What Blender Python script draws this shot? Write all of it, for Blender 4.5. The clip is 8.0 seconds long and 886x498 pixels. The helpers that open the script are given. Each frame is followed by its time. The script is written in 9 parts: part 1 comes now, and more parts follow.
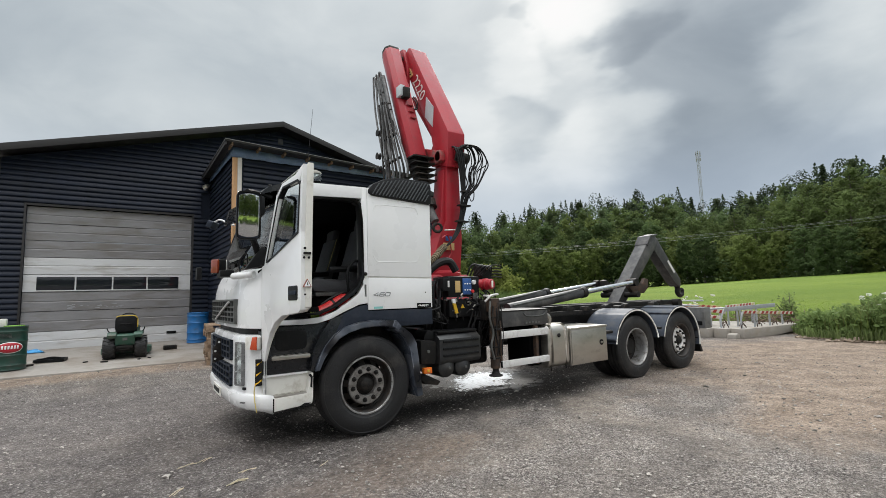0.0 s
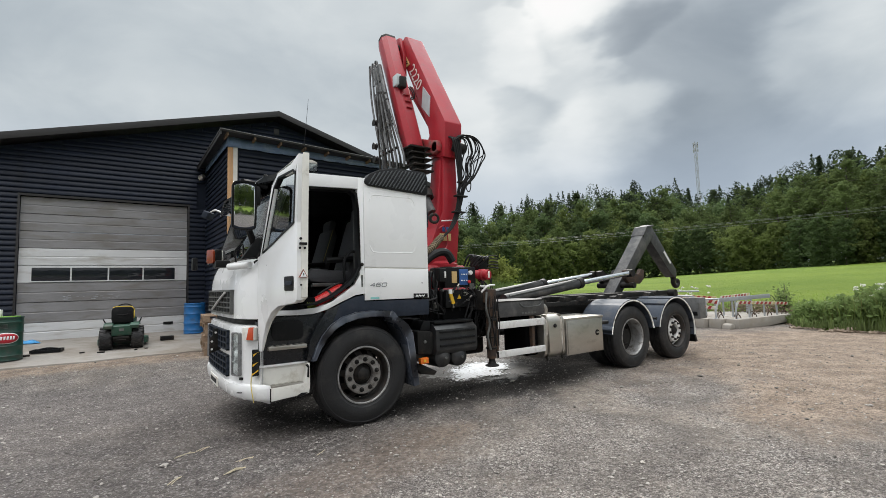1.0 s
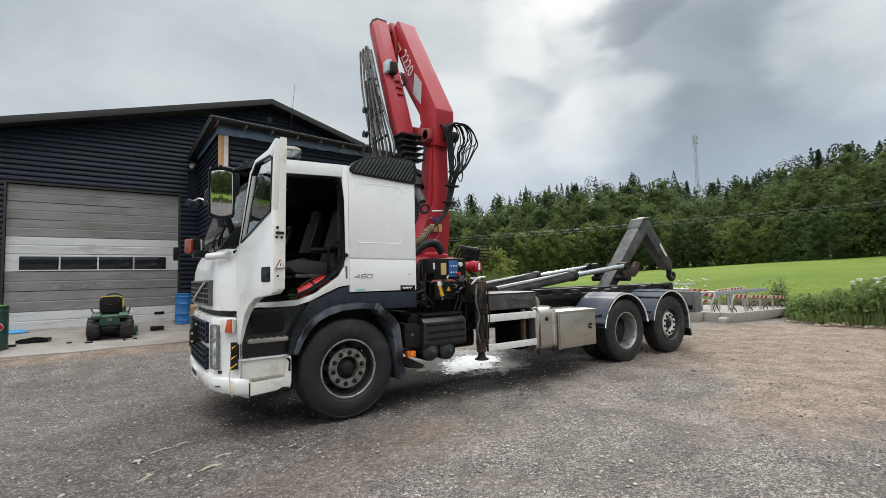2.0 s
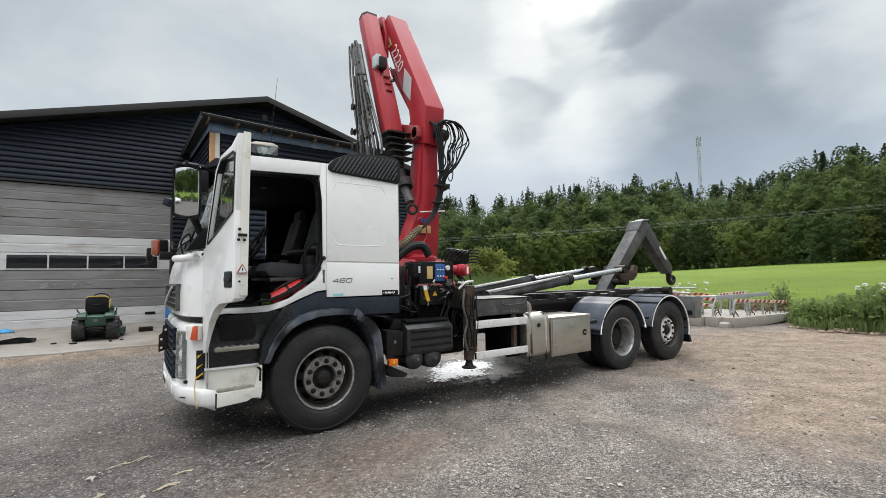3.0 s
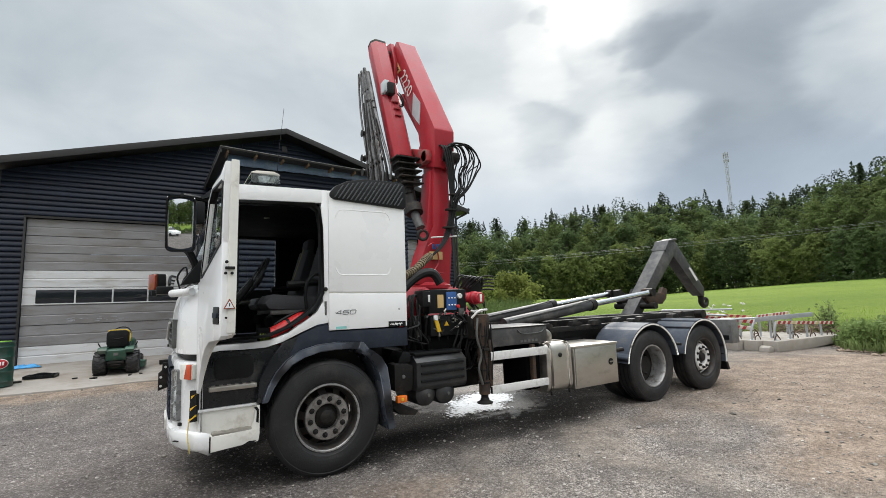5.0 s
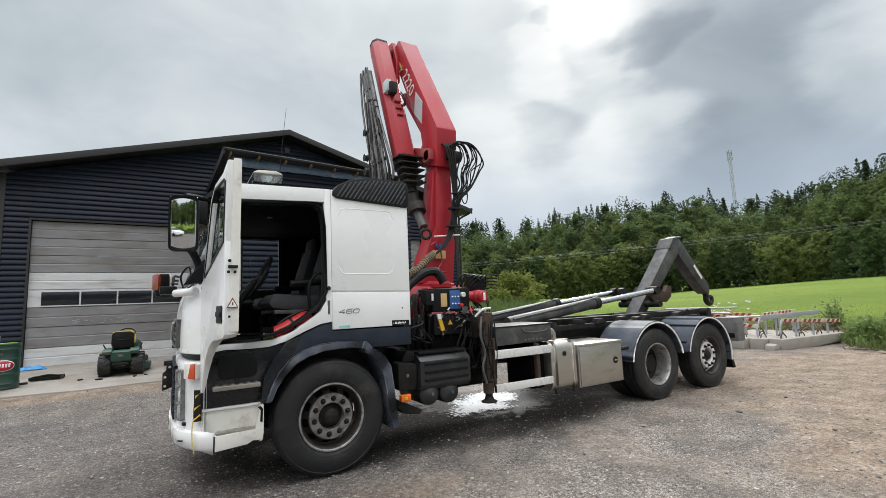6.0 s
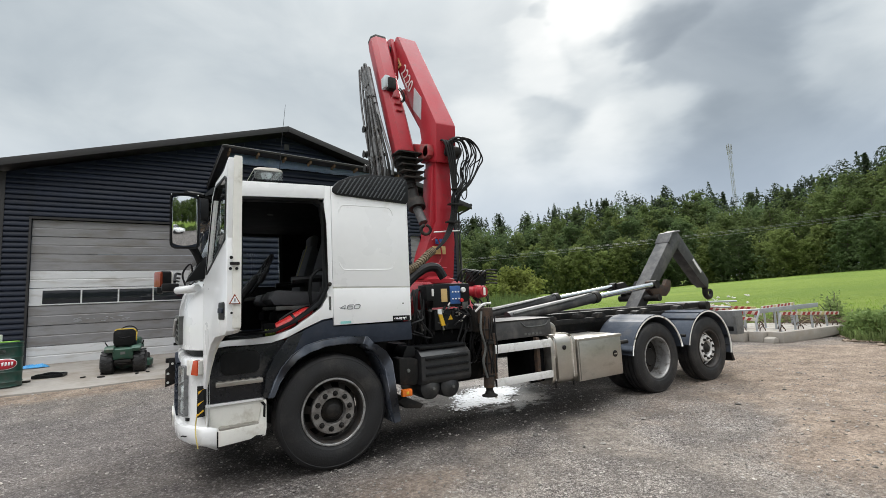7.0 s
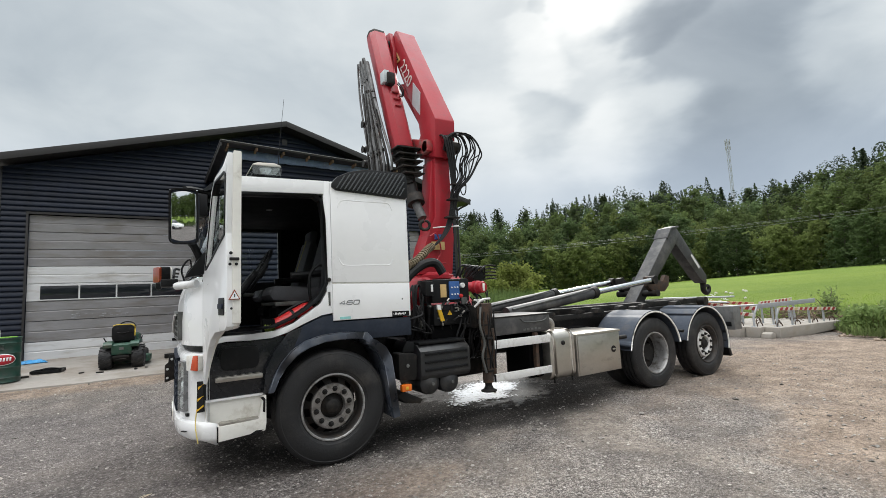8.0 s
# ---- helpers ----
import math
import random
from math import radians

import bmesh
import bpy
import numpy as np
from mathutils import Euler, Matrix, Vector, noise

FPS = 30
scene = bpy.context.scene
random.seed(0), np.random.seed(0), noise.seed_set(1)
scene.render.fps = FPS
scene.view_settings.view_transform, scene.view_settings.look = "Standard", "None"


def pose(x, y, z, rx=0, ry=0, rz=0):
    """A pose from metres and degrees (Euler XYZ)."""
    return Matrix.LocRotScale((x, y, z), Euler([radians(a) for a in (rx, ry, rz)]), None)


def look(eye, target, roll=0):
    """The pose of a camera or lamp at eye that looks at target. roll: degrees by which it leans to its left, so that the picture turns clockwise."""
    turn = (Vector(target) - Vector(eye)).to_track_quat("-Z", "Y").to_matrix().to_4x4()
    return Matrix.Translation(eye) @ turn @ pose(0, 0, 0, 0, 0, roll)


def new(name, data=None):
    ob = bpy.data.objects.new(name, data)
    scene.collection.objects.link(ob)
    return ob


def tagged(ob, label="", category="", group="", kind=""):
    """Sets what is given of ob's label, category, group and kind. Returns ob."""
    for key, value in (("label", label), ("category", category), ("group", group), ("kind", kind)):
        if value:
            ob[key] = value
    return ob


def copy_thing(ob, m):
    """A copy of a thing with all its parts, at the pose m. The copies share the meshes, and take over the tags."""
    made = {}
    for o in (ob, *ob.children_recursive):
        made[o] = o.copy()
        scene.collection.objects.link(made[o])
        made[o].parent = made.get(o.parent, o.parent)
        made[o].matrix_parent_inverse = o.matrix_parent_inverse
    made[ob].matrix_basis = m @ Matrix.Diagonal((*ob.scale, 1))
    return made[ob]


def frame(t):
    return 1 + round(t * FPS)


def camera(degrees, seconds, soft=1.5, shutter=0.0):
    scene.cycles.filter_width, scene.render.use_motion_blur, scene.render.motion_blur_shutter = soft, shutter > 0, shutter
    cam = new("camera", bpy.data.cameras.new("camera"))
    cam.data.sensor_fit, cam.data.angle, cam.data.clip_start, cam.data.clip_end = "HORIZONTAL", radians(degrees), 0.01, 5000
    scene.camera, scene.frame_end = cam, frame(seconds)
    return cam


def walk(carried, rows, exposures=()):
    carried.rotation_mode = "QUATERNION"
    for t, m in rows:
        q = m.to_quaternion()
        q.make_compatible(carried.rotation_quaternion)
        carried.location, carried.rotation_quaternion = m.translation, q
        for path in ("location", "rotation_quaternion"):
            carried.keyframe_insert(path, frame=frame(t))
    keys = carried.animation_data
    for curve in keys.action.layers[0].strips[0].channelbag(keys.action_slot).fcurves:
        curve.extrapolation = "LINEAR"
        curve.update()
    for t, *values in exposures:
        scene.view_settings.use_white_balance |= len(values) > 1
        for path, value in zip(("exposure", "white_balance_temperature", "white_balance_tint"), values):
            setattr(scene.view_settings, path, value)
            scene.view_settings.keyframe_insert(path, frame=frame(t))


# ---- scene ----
cam = camera(88.6, 8.0, soft=0.8)
PATH = [
    (0, (-2.066, -4.556, 1.464), (-0.949, -2.91, 1.665), -1.7),
    (0.5, (-2.07, -4.561, 1.464), (-0.947, -2.917, 1.648), -1.7),
    (1, (-2.058, -4.558, 1.46), (-0.929, -2.914, 1.621), -1.7),
    (1.5, (-2.0, -4.524, 1.447), (-0.866, -2.882, 1.579), -1.5),
    (3, (-1.572, -4.394, 1.509), (-0.444, -2.747, 1.632), -0.9),
    (3.5, (-1.465, -4.285, 1.508), (-0.358, -2.626, 1.671), -1.0),
    (4, (-1.376, -4.264, 1.543), (-0.3, -2.589, 1.737), -1.4),
    (4.5, (-1.307, -4.268, 1.554), (-0.259, -2.58, 1.779), -1.8),
    (6, (-1.277, -4.249, 1.529), (-0.255, -2.547, 1.766), -2.4),
    (6.5, (-1.285, -4.261, 1.535), (-0.263, -2.557, 1.76), -2.7),
    (7, (-1.29, -4.269, 1.523), (-0.267, -2.565, 1.742), -2.8),
    (7.5, (-1.293, -4.268, 1.538), (-0.268, -2.563, 1.743), -2.9),
    (8, (-1.299, -4.263, 1.524), (-0.269, -2.56, 1.723), -2.8),
]
walk(cam, [(t, look(eye, target, roll)) for t, eye, target, roll in PATH], exposures=[(0, -0.10), (1.5, -0.08), (3.5, 0.07), (8, 0.04)])

# ---- world, sun ----
SUN_AZ, SUN_EL, ZENITH = 40.0, 38.0, 4.2


def heading(az, el):
    a, e = radians(az), radians(el)
    return Vector((math.cos(e) * math.cos(a), math.cos(e) * math.sin(a), math.sin(e)))


def build_world():
    w = bpy.data.worlds.new("overcast")
    scene.world = w
    w.use_nodes = True
    nt = w.node_tree
    nt.nodes.clear()
    N, L = nt.nodes.new, nt.links.new
    out, bg = N("ShaderNodeOutputWorld"), N("ShaderNodeBackground")
    sky = N("ShaderNodeTexSky")
    sky.sky_type, sky.sun_disc = "NISHITA", False
    sky.sun_elevation, sky.sun_rotation = radians(SUN_EL), radians(90 - SUN_AZ)
    co = N("ShaderNodeTexCoord")

    def math_node(op, a, b=None, clamp=False):
        n = N("ShaderNodeMath")
        n.operation, n.use_clamp = op, clamp
        for k, v in enumerate((a, b)):
            if v is None:
                continue
            if isinstance(v, (int, float)):
                n.inputs[k].default_value = v
            else:
                L(v, n.inputs[k])
        return n.outputs[0]

    def ramp(fac, stops):
        n = N("ShaderNodeValToRGB")
        n.color_ramp.interpolation = "B_SPLINE"
        while len(n.color_ramp.elements) < len(stops):
            n.color_ramp.elements.new(0.5)
        for e, (p, c) in zip(n.color_ramp.elements, stops):
            e.position, e.color = p, (*c, 1)
        L(fac, n.inputs[0])
        return n.outputs[0]

    # cloud decks: flattened towards the horizon
    mp = N("ShaderNodeMapping")
    mp.inputs["Scale"].default_value = (1, 1, 2.1)
    mp.inputs["Location"].default_value = (0.35, 0.1, 0.0)
    L(co.outputs["Generated"], mp.inputs[0])
    warp = N("ShaderNodeTexNoise")
    warp.inputs["Scale"].default_value, warp.inputs["Detail"].default_value = 5.0, 4.0
    L(mp.outputs[0], warp.inputs["Vector"])
    big = N("ShaderNodeTexNoise")
    big.inputs["Scale"].default_value, big.inputs["Detail"].default_value, big.inputs["Roughness"].default_value = 2.9, 7.0, 0.52
    big.inputs["Distortion"].default_value = 0.4
    L(mp.outputs[0], big.inputs["Vector"])
    # the view direction, shaken a little so that cloud edges are ragged
    shake = N("ShaderNodeVectorMath")
    shake.operation = "MULTIPLY_ADD"
    L(warp.outputs["Color"], shake.inputs[0])
    shake.inputs[1].default_value = (0.20, 0.20, 0.20)
    sub = N("ShaderNodeVectorMath")
    sub.operation = "SUBTRACT"
    L(co.outputs["Generated"], sub.inputs[0])
    sub.inputs[1].default_value = (0.10, 0.10, 0.10)
    L(sub.outputs[0], shake.inputs[2])
    norm = N("ShaderNodeVectorMath")
    norm.operation = "NORMALIZE"
    L(shake.outputs[0], norm.inputs[0])

    def lobe(az, el, inner, outer):
        d = N("ShaderNodeVectorMath")
        d.operation = "DOT_PRODUCT"
        L(norm.outputs[0], d.inputs[0])
        d.inputs[1].default_value = heading(az, el)
        m = N("ShaderNodeMapRange")
        m.interpolation_type = "SMOOTHERSTEP"
        L(d.outputs["Value"], m.inputs["Value"])
        m.inputs["From Min"].default_value, m.inputs["From Max"].default_value = math.cos(radians(outer)), math.cos(radians(inner))
        return m.outputs[0]

    tone = math_node("MULTIPLY_ADD", big.outputs["Fac"], 0.52)
    tone.node.inputs[2].default_value = 0.32
    for az, el, inner, outer, gain in SKY_LOBES:
        tone = math_node("ADD", tone, math_node("MULTIPLY", lobe(az, el, inner, outer), gain))
    clouds = ramp(tone, [(0.18, (0.232, 0.282, 0.332)), (0.42, (0.418, 0.478, 0.528)), (0.60, (0.605, 0.662, 0.692)), (0.82, (0.866, 0.903, 0.902)), (1.0, (1.06, 1.06, 1.05))])
    # cooler and paler low over the land
    low = N("ShaderNodeSeparateXYZ")
    L(co.outputs["Generated"], low.inputs[0])
    near_land = N("ShaderNodeMapRange")
    near_land.interpolation_type = "SMOOTHSTEP"
    L(low.outputs[2], near_land.inputs["Value"])
    for k, v in (("From Min", 0.14), ("From Max", 0.34), ("To Min", 0.52), ("To Max", 0.0)):
        near_land.inputs[k].default_value = v
    haze = N("ShaderNodeMix")
    haze.data_type = "RGBA"
    L(near_land.outputs[0], haze.inputs["Factor"])
    L(clouds, haze.inputs["A"])
    haze.inputs["B"].default_value = (0.47, 0.56, 0.69, 1)
    clouds = haze.outputs["Result"]
    # an overcast sky grows brighter towards the zenith
    up = N("ShaderNodeSeparateXYZ")
    L(co.outputs["Generated"], up.inputs[0])
    lift = N("ShaderNodeMapRange")
    lift.interpolation_type = "SMOOTHSTEP"
    L(up.outputs[2], lift.inputs["Value"])
    for k, v in (("From Min", 0.54), ("From Max", 0.92), ("To Min", 1.0), ("To Max", ZENITH)):
        lift.inputs[k].default_value = v
    brighter = N("ShaderNodeVectorMath")
    brighter.operation = "SCALE"
    L(clouds, brighter.inputs[0])
    L(lift.outputs[0], brighter.inputs["Scale"])
    clouds = brighter.outputs[0]
    mix = N("ShaderNodeMix")
    mix.data_type = "RGBA"
    mix.inputs["Factor"].default_value = 0.94
    dim = N("ShaderNodeMix")
    dim.data_type, dim.blend_type = "RGBA", "MULTIPLY"
    dim.inputs["Factor"].default_value = 1.0
    L(sky.outputs[0], dim.inputs["A"])
    dim.inputs["B"].default_value = (0.1, 0.1, 0.1, 1)
    L(dim.outputs["Result"], mix.inputs["A"])
    L(clouds, mix.inputs["B"])
    L(mix.outputs["Result"], bg.inputs["Color"])
    bg.inputs["Strength"].default_value = 1.0
    L(bg.outputs[0], out.inputs[0])


# thin and thick places of the cloud cover: azimuth, elevation, core and rim in degrees, weight
SKY_LOBES = [
    (38.5, 35.5, 1, 9, 0.29),
    (45.8, 28.2, 0.3, 4.5, 0.16),
    (46, 27, 2, 14, 0.08),
    (35.3, 18.0, 1, 8.5, 0.24),
    (31.8, 28.0, 0.0, 4.6, -0.20),
    (44.1, 21, 0.0, 5.0, -0.14),
    (44.9, 31.7, 0.2, 1.8, -0.15),
    (51, 17, 2, 11, 0.15),
    (23, 18, 4, 17, -0.27),
    (29, 11.5, 1, 9, -0.12),
    (13.2, 19.8, 1, 8, 0.24),
    (4, 16, 2, 14, -0.06),
    # unseen part of the sky: weights added to light the truck's sides
    (225, 40, 20, 85, 0.58),
    (183, 28, 15, 62, 0.34),
    (290, 28, 10, 50, -0.14),
]
build_world()

sun = new("sun", bpy.data.lights.new("sun", "SUN"))
sun.data.energy, sun.data.angle, sun.data.color = 1.9, radians(16), (1.0, 0.96, 0.9)
sun.matrix_world = look(heading(SUN_AZ, SUN_EL) * 60, (0, 0, 0))

# ---- mesh helpers ----
def box(bm, x0, x1, y0, y1, z0, z1, bev=0.0, turn=None):
    m = Matrix.Translation(((x0 + x1) / 2, (y0 + y1) / 2, (z0 + z1) / 2)) @ Matrix.Diagonal((abs(x1 - x0), abs(y1 - y0), abs(z1 - z0), 1))
    vs = bmesh.ops.create_cube(bm, size=1, matrix=(turn @ m) if turn else m)["verts"]
    if bev:
        es = list({e for v in vs for e in v.link_edges})
        bmesh.ops.bevel(bm, geom=es, offset=bev, segments=2, profile=0.6, affect="EDGES", clamp_overlap=True)
    return bm


def prism(bm, pts, axis, a0, a1, turn=None):
    """A polygon given in the two other axes (in x, y, z order), pulled out along axis from a0 to a1."""
    def put(p, a):
        v = {"x": (a, p[0], p[1]), "y": (p[0], a, p[1]), "z": (p[0], p[1], a)}[axis]
        return (turn @ Vector(v)) if turn else v
    lo, hi = [bm.verts.new(put(p, a0)) for p in pts], [bm.verts.new(put(p, a1)) for p in pts]
    fs = [bm.faces.new(lo), bm.faces.new(hi[::-1])]
    n = len(pts)
    for k in range(n):
        fs.append(bm.faces.new((lo[k], hi[k], hi[(k + 1) % n], lo[(k + 1) % n])))
    bmesh.ops.recalc_face_normals(bm, faces=fs)
    return bm


def band(bm, outer, inner, axis, a0, a1, closed=False):
    """A strip between two polylines with as many points each, with a thickness along axis."""
    n = len(outer)
    for k in range(n if closed else n - 1):
        j = (k + 1) % n
        prism(bm, [outer[k], outer[j], inner[j], inner[k]], axis, a0, a1)
    bmesh.ops.remove_doubles(bm, verts=bm.verts, dist=1e-4)
    # inner walls between neighbouring cells
    seen = {}
    for f in bm.faces:
        seen.setdefault(frozenset(v.index for v in f.verts), []).append(f)
    bm.verts.index_update()
    seen = {}
    for f in list(bm.faces):
        seen.setdefault(frozenset(v.index for v in f.verts), []).append(f)
    dead = [f for fs in seen.values() if len(fs) > 1 for f in fs]
    bmesh.ops.delete(bm, geom=dead, context="FACES_ONLY")
    bmesh.ops.recalc_face_normals(bm, faces=bm.faces)
    return bm


def tube(bm, pts, r, n=8, r1=None):
    """A round bar along points; r1: its radius at the far end."""
    pts = [Vector(p) for p in pts]
    rings, side = [], None
    for k, p in enumerate(pts):
        d = (pts[min(k + 1, len(pts) - 1)] - pts[max(k - 1, 0)]).normalized()
        if side is None:
            side = d.orthogonal().normalized()
        side = (side - d * side.dot(d)).normalized()
        up = d.cross(side)
        rr = r if r1 is None else r + (r1 - r) * k / (len(pts) - 1)
        rings.append([bm.verts.new(p + (side * math.cos(a) + up * math.sin(a)) * rr) for a in (2 * math.pi * i / n for i in range(n))])
    for a, b in zip(rings, rings[1:]):
        for i in range(n):
            bm.faces.new((a[i], a[(i + 1) % n], b[(i + 1) % n], b[i]))
    bm.faces.new(rings[0][::-1])
    bm.faces.new(rings[-1])
    return bm


def bow(pts, steps=6):
    """A smooth line through points (Catmull-Rom)."""
    p = [Vector(q) for q in pts]
    p = [p[0] * 2 - p[1]] + p + [p[-1] * 2 - p[-2]]
    out = []
    for k in range(1, len(p) - 2):
        a, b, c, d = p[k - 1:k + 3]
        for i in range(steps):
            t = i / steps
            out.append(0.5 * (2 * b + (c - a) * t + (2 * a - 5 * b + 4 * c - d) * t * t + (3 * b - a - 3 * c + d) * t ** 3))
    return out + [p[-2]]


def lathe(bm, prof, n, m, closed=False):
    """A profile of (radius, height) turned about the z axis of m."""
    rings = [[bm.verts.new(m @ Vector((r * math.cos(a), r * math.sin(a), h))) for a in (2 * math.pi * i / n for i in range(n))] for r, h in prof]
    fs = []
    for a, b in zip(rings, rings[1:] + (rings[:1] if closed else [])):
        for i in range(n):
            fs.append(bm.faces.new((a[i], a[(i + 1) % n], b[(i + 1) % n], b[i])))
    if not closed:
        fs += [bm.faces.new(rings[0]), bm.faces.new(rings[-1])]
    bmesh.ops.recalc_face_normals(bm, faces=fs)
    return bm


def rounded(x0, x1, z0, z1, r, n=5):
    """The outline of a rectangle with round corners."""
    out = []
    for cx, cz, a in ((x1 - r, z0 + r, -90), (x1 - r, z1 - r, 0), (x0 + r, z1 - r, 90), (x0 + r, z0 + r, 180)):
        out += [(cx + r * math.cos(radians(a + 90 * k / n)), cz + r * math.sin(radians(a + 90 * k / n))) for k in range(n + 1)]
    return out


def part(name, bm, material, parent=None, label="", bevel=0.0, smooth=35, at=None, seg=2):
    """Links a bmesh as one mesh object, under a thing or a part."""
    if bevel:
        bm.normal_update()
        es = [e for e in bm.edges if len(e.link_faces) == 2 and e.calc_face_angle(0) > radians(28)]
        bmesh.ops.bevel(bm, geom=es, offset=bevel, segments=seg, profile=0.6, affect="EDGES", clamp_overlap=True)
    me = bpy.data.meshes.new(name)
    bm.to_mesh(me)
    bm.free()
    me.materials.append(material)
    if smooth:
        me.shade_smooth()
        me.set_sharp_from_angle(angle=radians(smooth))
    ob = new(name, me)
    if parent:
        ob.parent = parent
    if at is not None:
        ob.matrix_basis = at
    return tagged(ob, label)


def raw(name, verts, faces, material, parent=None, label="", smooth=0):
    me = bpy.data.meshes.new(name)
    me.from_pydata([tuple(v) for v in verts], [], [tuple(f) for f in faces])
    me.materials.append(material)
    if smooth:
        me.shade_smooth()
        me.set_sharp_from_angle(angle=radians(smooth))
    ob = new(name, me)
    if parent:
        ob.parent = parent
    return tagged(ob, label)


def thing(name, label, category, m=None, group="", kind=""):
    ob = tagged(new(name), label, category, group, kind)
    ob.empty_display_size = 0.2
    if m:
        ob.matrix_basis = m
    return ob


B = bmesh.new


# ---- materials ----
def mat(name, rgb, rough=0.6, metal=0.0, var=0.12, scale=3.0, bump=0.1, bscale=60.0, dirt=None, rvar=0.12, island=0.0, coat=0.0, spec=0.5, each=0.0, stretch=None):
    """A node material: base colour with broad and fine variation, an optional second colour in stains, and a fine relief.
    dirt: (colour, amount, scale)."""
    m = bpy.data.materials.new(name)
    m.use_nodes = True
    nt = m.node_tree
    N, L = nt.nodes.new, nt.links.new
    p = nt.nodes["Principled BSDF"]
    co = N("ShaderNodeTexCoord").outputs["Object"]
    if stretch:
        mp = N("ShaderNodeMapping")
        mp.inputs["Scale"].default_value = stretch
        L(co, mp.inputs[0])
        co = mp.outputs[0]

    def noise_fac(s, detail=5.0, rgh=0.55):
        n = N("ShaderNodeTexNoise")
        n.inputs["Scale"].default_value, n.inputs["Detail"].default_value, n.inputs["Roughness"].default_value = s, detail, rgh
        L(co, n.inputs["Vector"])
        return n.outputs["Fac"]

    def mapped(fac, a, b, lo, hi):
        r = N("ShaderNodeMapRange")
        L(fac, r.inputs["Value"])
        for k, v in (("From Min", a), ("From Max", b), ("To Min", lo), ("To Max", hi)):
            r.inputs[k].default_value = v
        return r.outputs[0]

    def blend(kind, fac, a, b):
        x = N("ShaderNodeMix")
        x.data_type, x.blend_type = "RGBA", kind
        if isinstance(fac, float):
            x.inputs["Factor"].default_value = fac
        else:
            L(fac, x.inputs["Factor"])
        for k, v in (("A", a), ("B", b)):
            if isinstance(v, tuple):
                x.inputs[k].default_value = (*v, 1)
            else:
                L(v, x.inputs[k])
        return x.outputs["Result"]

    broad, fine = noise_fac(scale), noise_fac(scale * 9.0, 4.0)
    col = blend("MIX", mapped(broad, 0.3, 0.7, 0.0, 1.0), tuple(c * (1 - var) for c in rgb), tuple(min(1.0, c * (1 + var)) for c in rgb))
    col = blend("MULTIPLY", mapped(fine, 0.35, 0.65, 0.0, min(1.0, var * 2.2)), col, (0.72, 0.72, 0.72))
    if dirt:
        dc, amount, ds = dirt
        f = mapped(noise_fac(ds, 7.0, 0.65), 0.62 - 0.3 * amount, 0.82 - 0.3 * amount, 0.0, 1.0)
        f2 = N("ShaderNodeMath")
        f2.operation, f2.use_clamp = "MULTIPLY", True
        L(f, f2.inputs[0])
        f2.inputs[1].default_value = 0.85
        col = blend("MIX", f2.outputs[0], col, dc)
    for amt, node, out in ((island, "ShaderNodeNewGeometry", "Random Per Island"), (each, "ShaderNodeObjectInfo", "Random")):
        if not amt:
            continue
        src = N(node).outputs[out]
        h = N("ShaderNodeHueSaturation")
        L(mapped(src, 0, 1, 1 - amt, 1 + amt), h.inputs["Value"])
        L(col, h.inputs["Color"])
        col = h.outputs[0]
    L(col, p.inputs["Base Color"])
    L(mapped(broad, 0.25, 0.75, max(0.02, rough - rvar), min(1.0, rough + rvar)), p.inputs["Roughness"])
    p.inputs["Metallic"].default_value = metal
    p.inputs["Specular IOR Level"].default_value = spec
    if coat:
        p.inputs["Coat Weight"].default_value, p.inputs["Coat Roughness"].default_value = coat, 0.08
    if bump:
        b = N("ShaderNodeBump")
        b.inputs["Strength"].default_value, b.inputs["Distance"].default_value = bump, 0.02
        L(noise_fac(bscale, 6.0, 0.6), b.inputs["Height"])
        L(b.outputs[0], p.inputs["Normal"])
    return m


def glass(name, tint=(0.85, 0.9, 0.9), rough=0.0):
    m = bpy.data.materials.new(name)
    m.use_nodes = True
    p = m.node_tree.nodes["Principled BSDF"]
    p.inputs["Base Color"].default_value = (*tint, 1)
    p.inputs["Transmission Weight"].default_value, p.inputs["Roughness"].default_value, p.inputs["IOR"].default_value = 1.0, rough, 1.52
    return m


M_WHITE = mat("white_cab_paint", (0.85, 0.86, 0.865), 0.28, var=0.03, scale=1.5, bump=0.01, bscale=30, dirt=((0.66, 0.64, 0.58), 0.10, 2.2), coat=0.4, rvar=0.08)
M_WHITE_OLD = mat("worn_white_paint", (0.80, 0.79, 0.74), 0.45, var=0.06, scale=3, bump=0.05, bscale=40, dirt=((0.42, 0.38, 0.31), 0.22, 5))
M_ARCH = mat("blue_grey_arch_plastic", (0.076, 0.088, 0.112), 0.30, var=0.18, scale=4, bump=0.04, bscale=90, dirt=((0.14, 0.14, 0.14), 0.35, 4), spec=0.38)
M_GUARD = mat("worn_blue_grey_guard", (0.062, 0.074, 0.096), 0.50, var=0.2, scale=4, bump=0.04, bscale=90, dirt=((0.10, 0.10, 0.10), 0.35, 4), spec=0.14)
M_NAVY = mat("dark_blue_grey_plastic", (0.028, 0.035, 0.050), 0.58, var=0.2, scale=4, bump=0.04, bscale=90, dirt=((0.042, 0.044, 0.050), 0.35, 4), spec=0.14)
M_BLACK = mat("black_plastic", (0.0065, 0.007, 0.008), 0.48, var=0.25, scale=5, bump=0.06, bscale=120, dirt=((0.020, 0.0195, 0.019), 0.32, 6), spec=0.22)
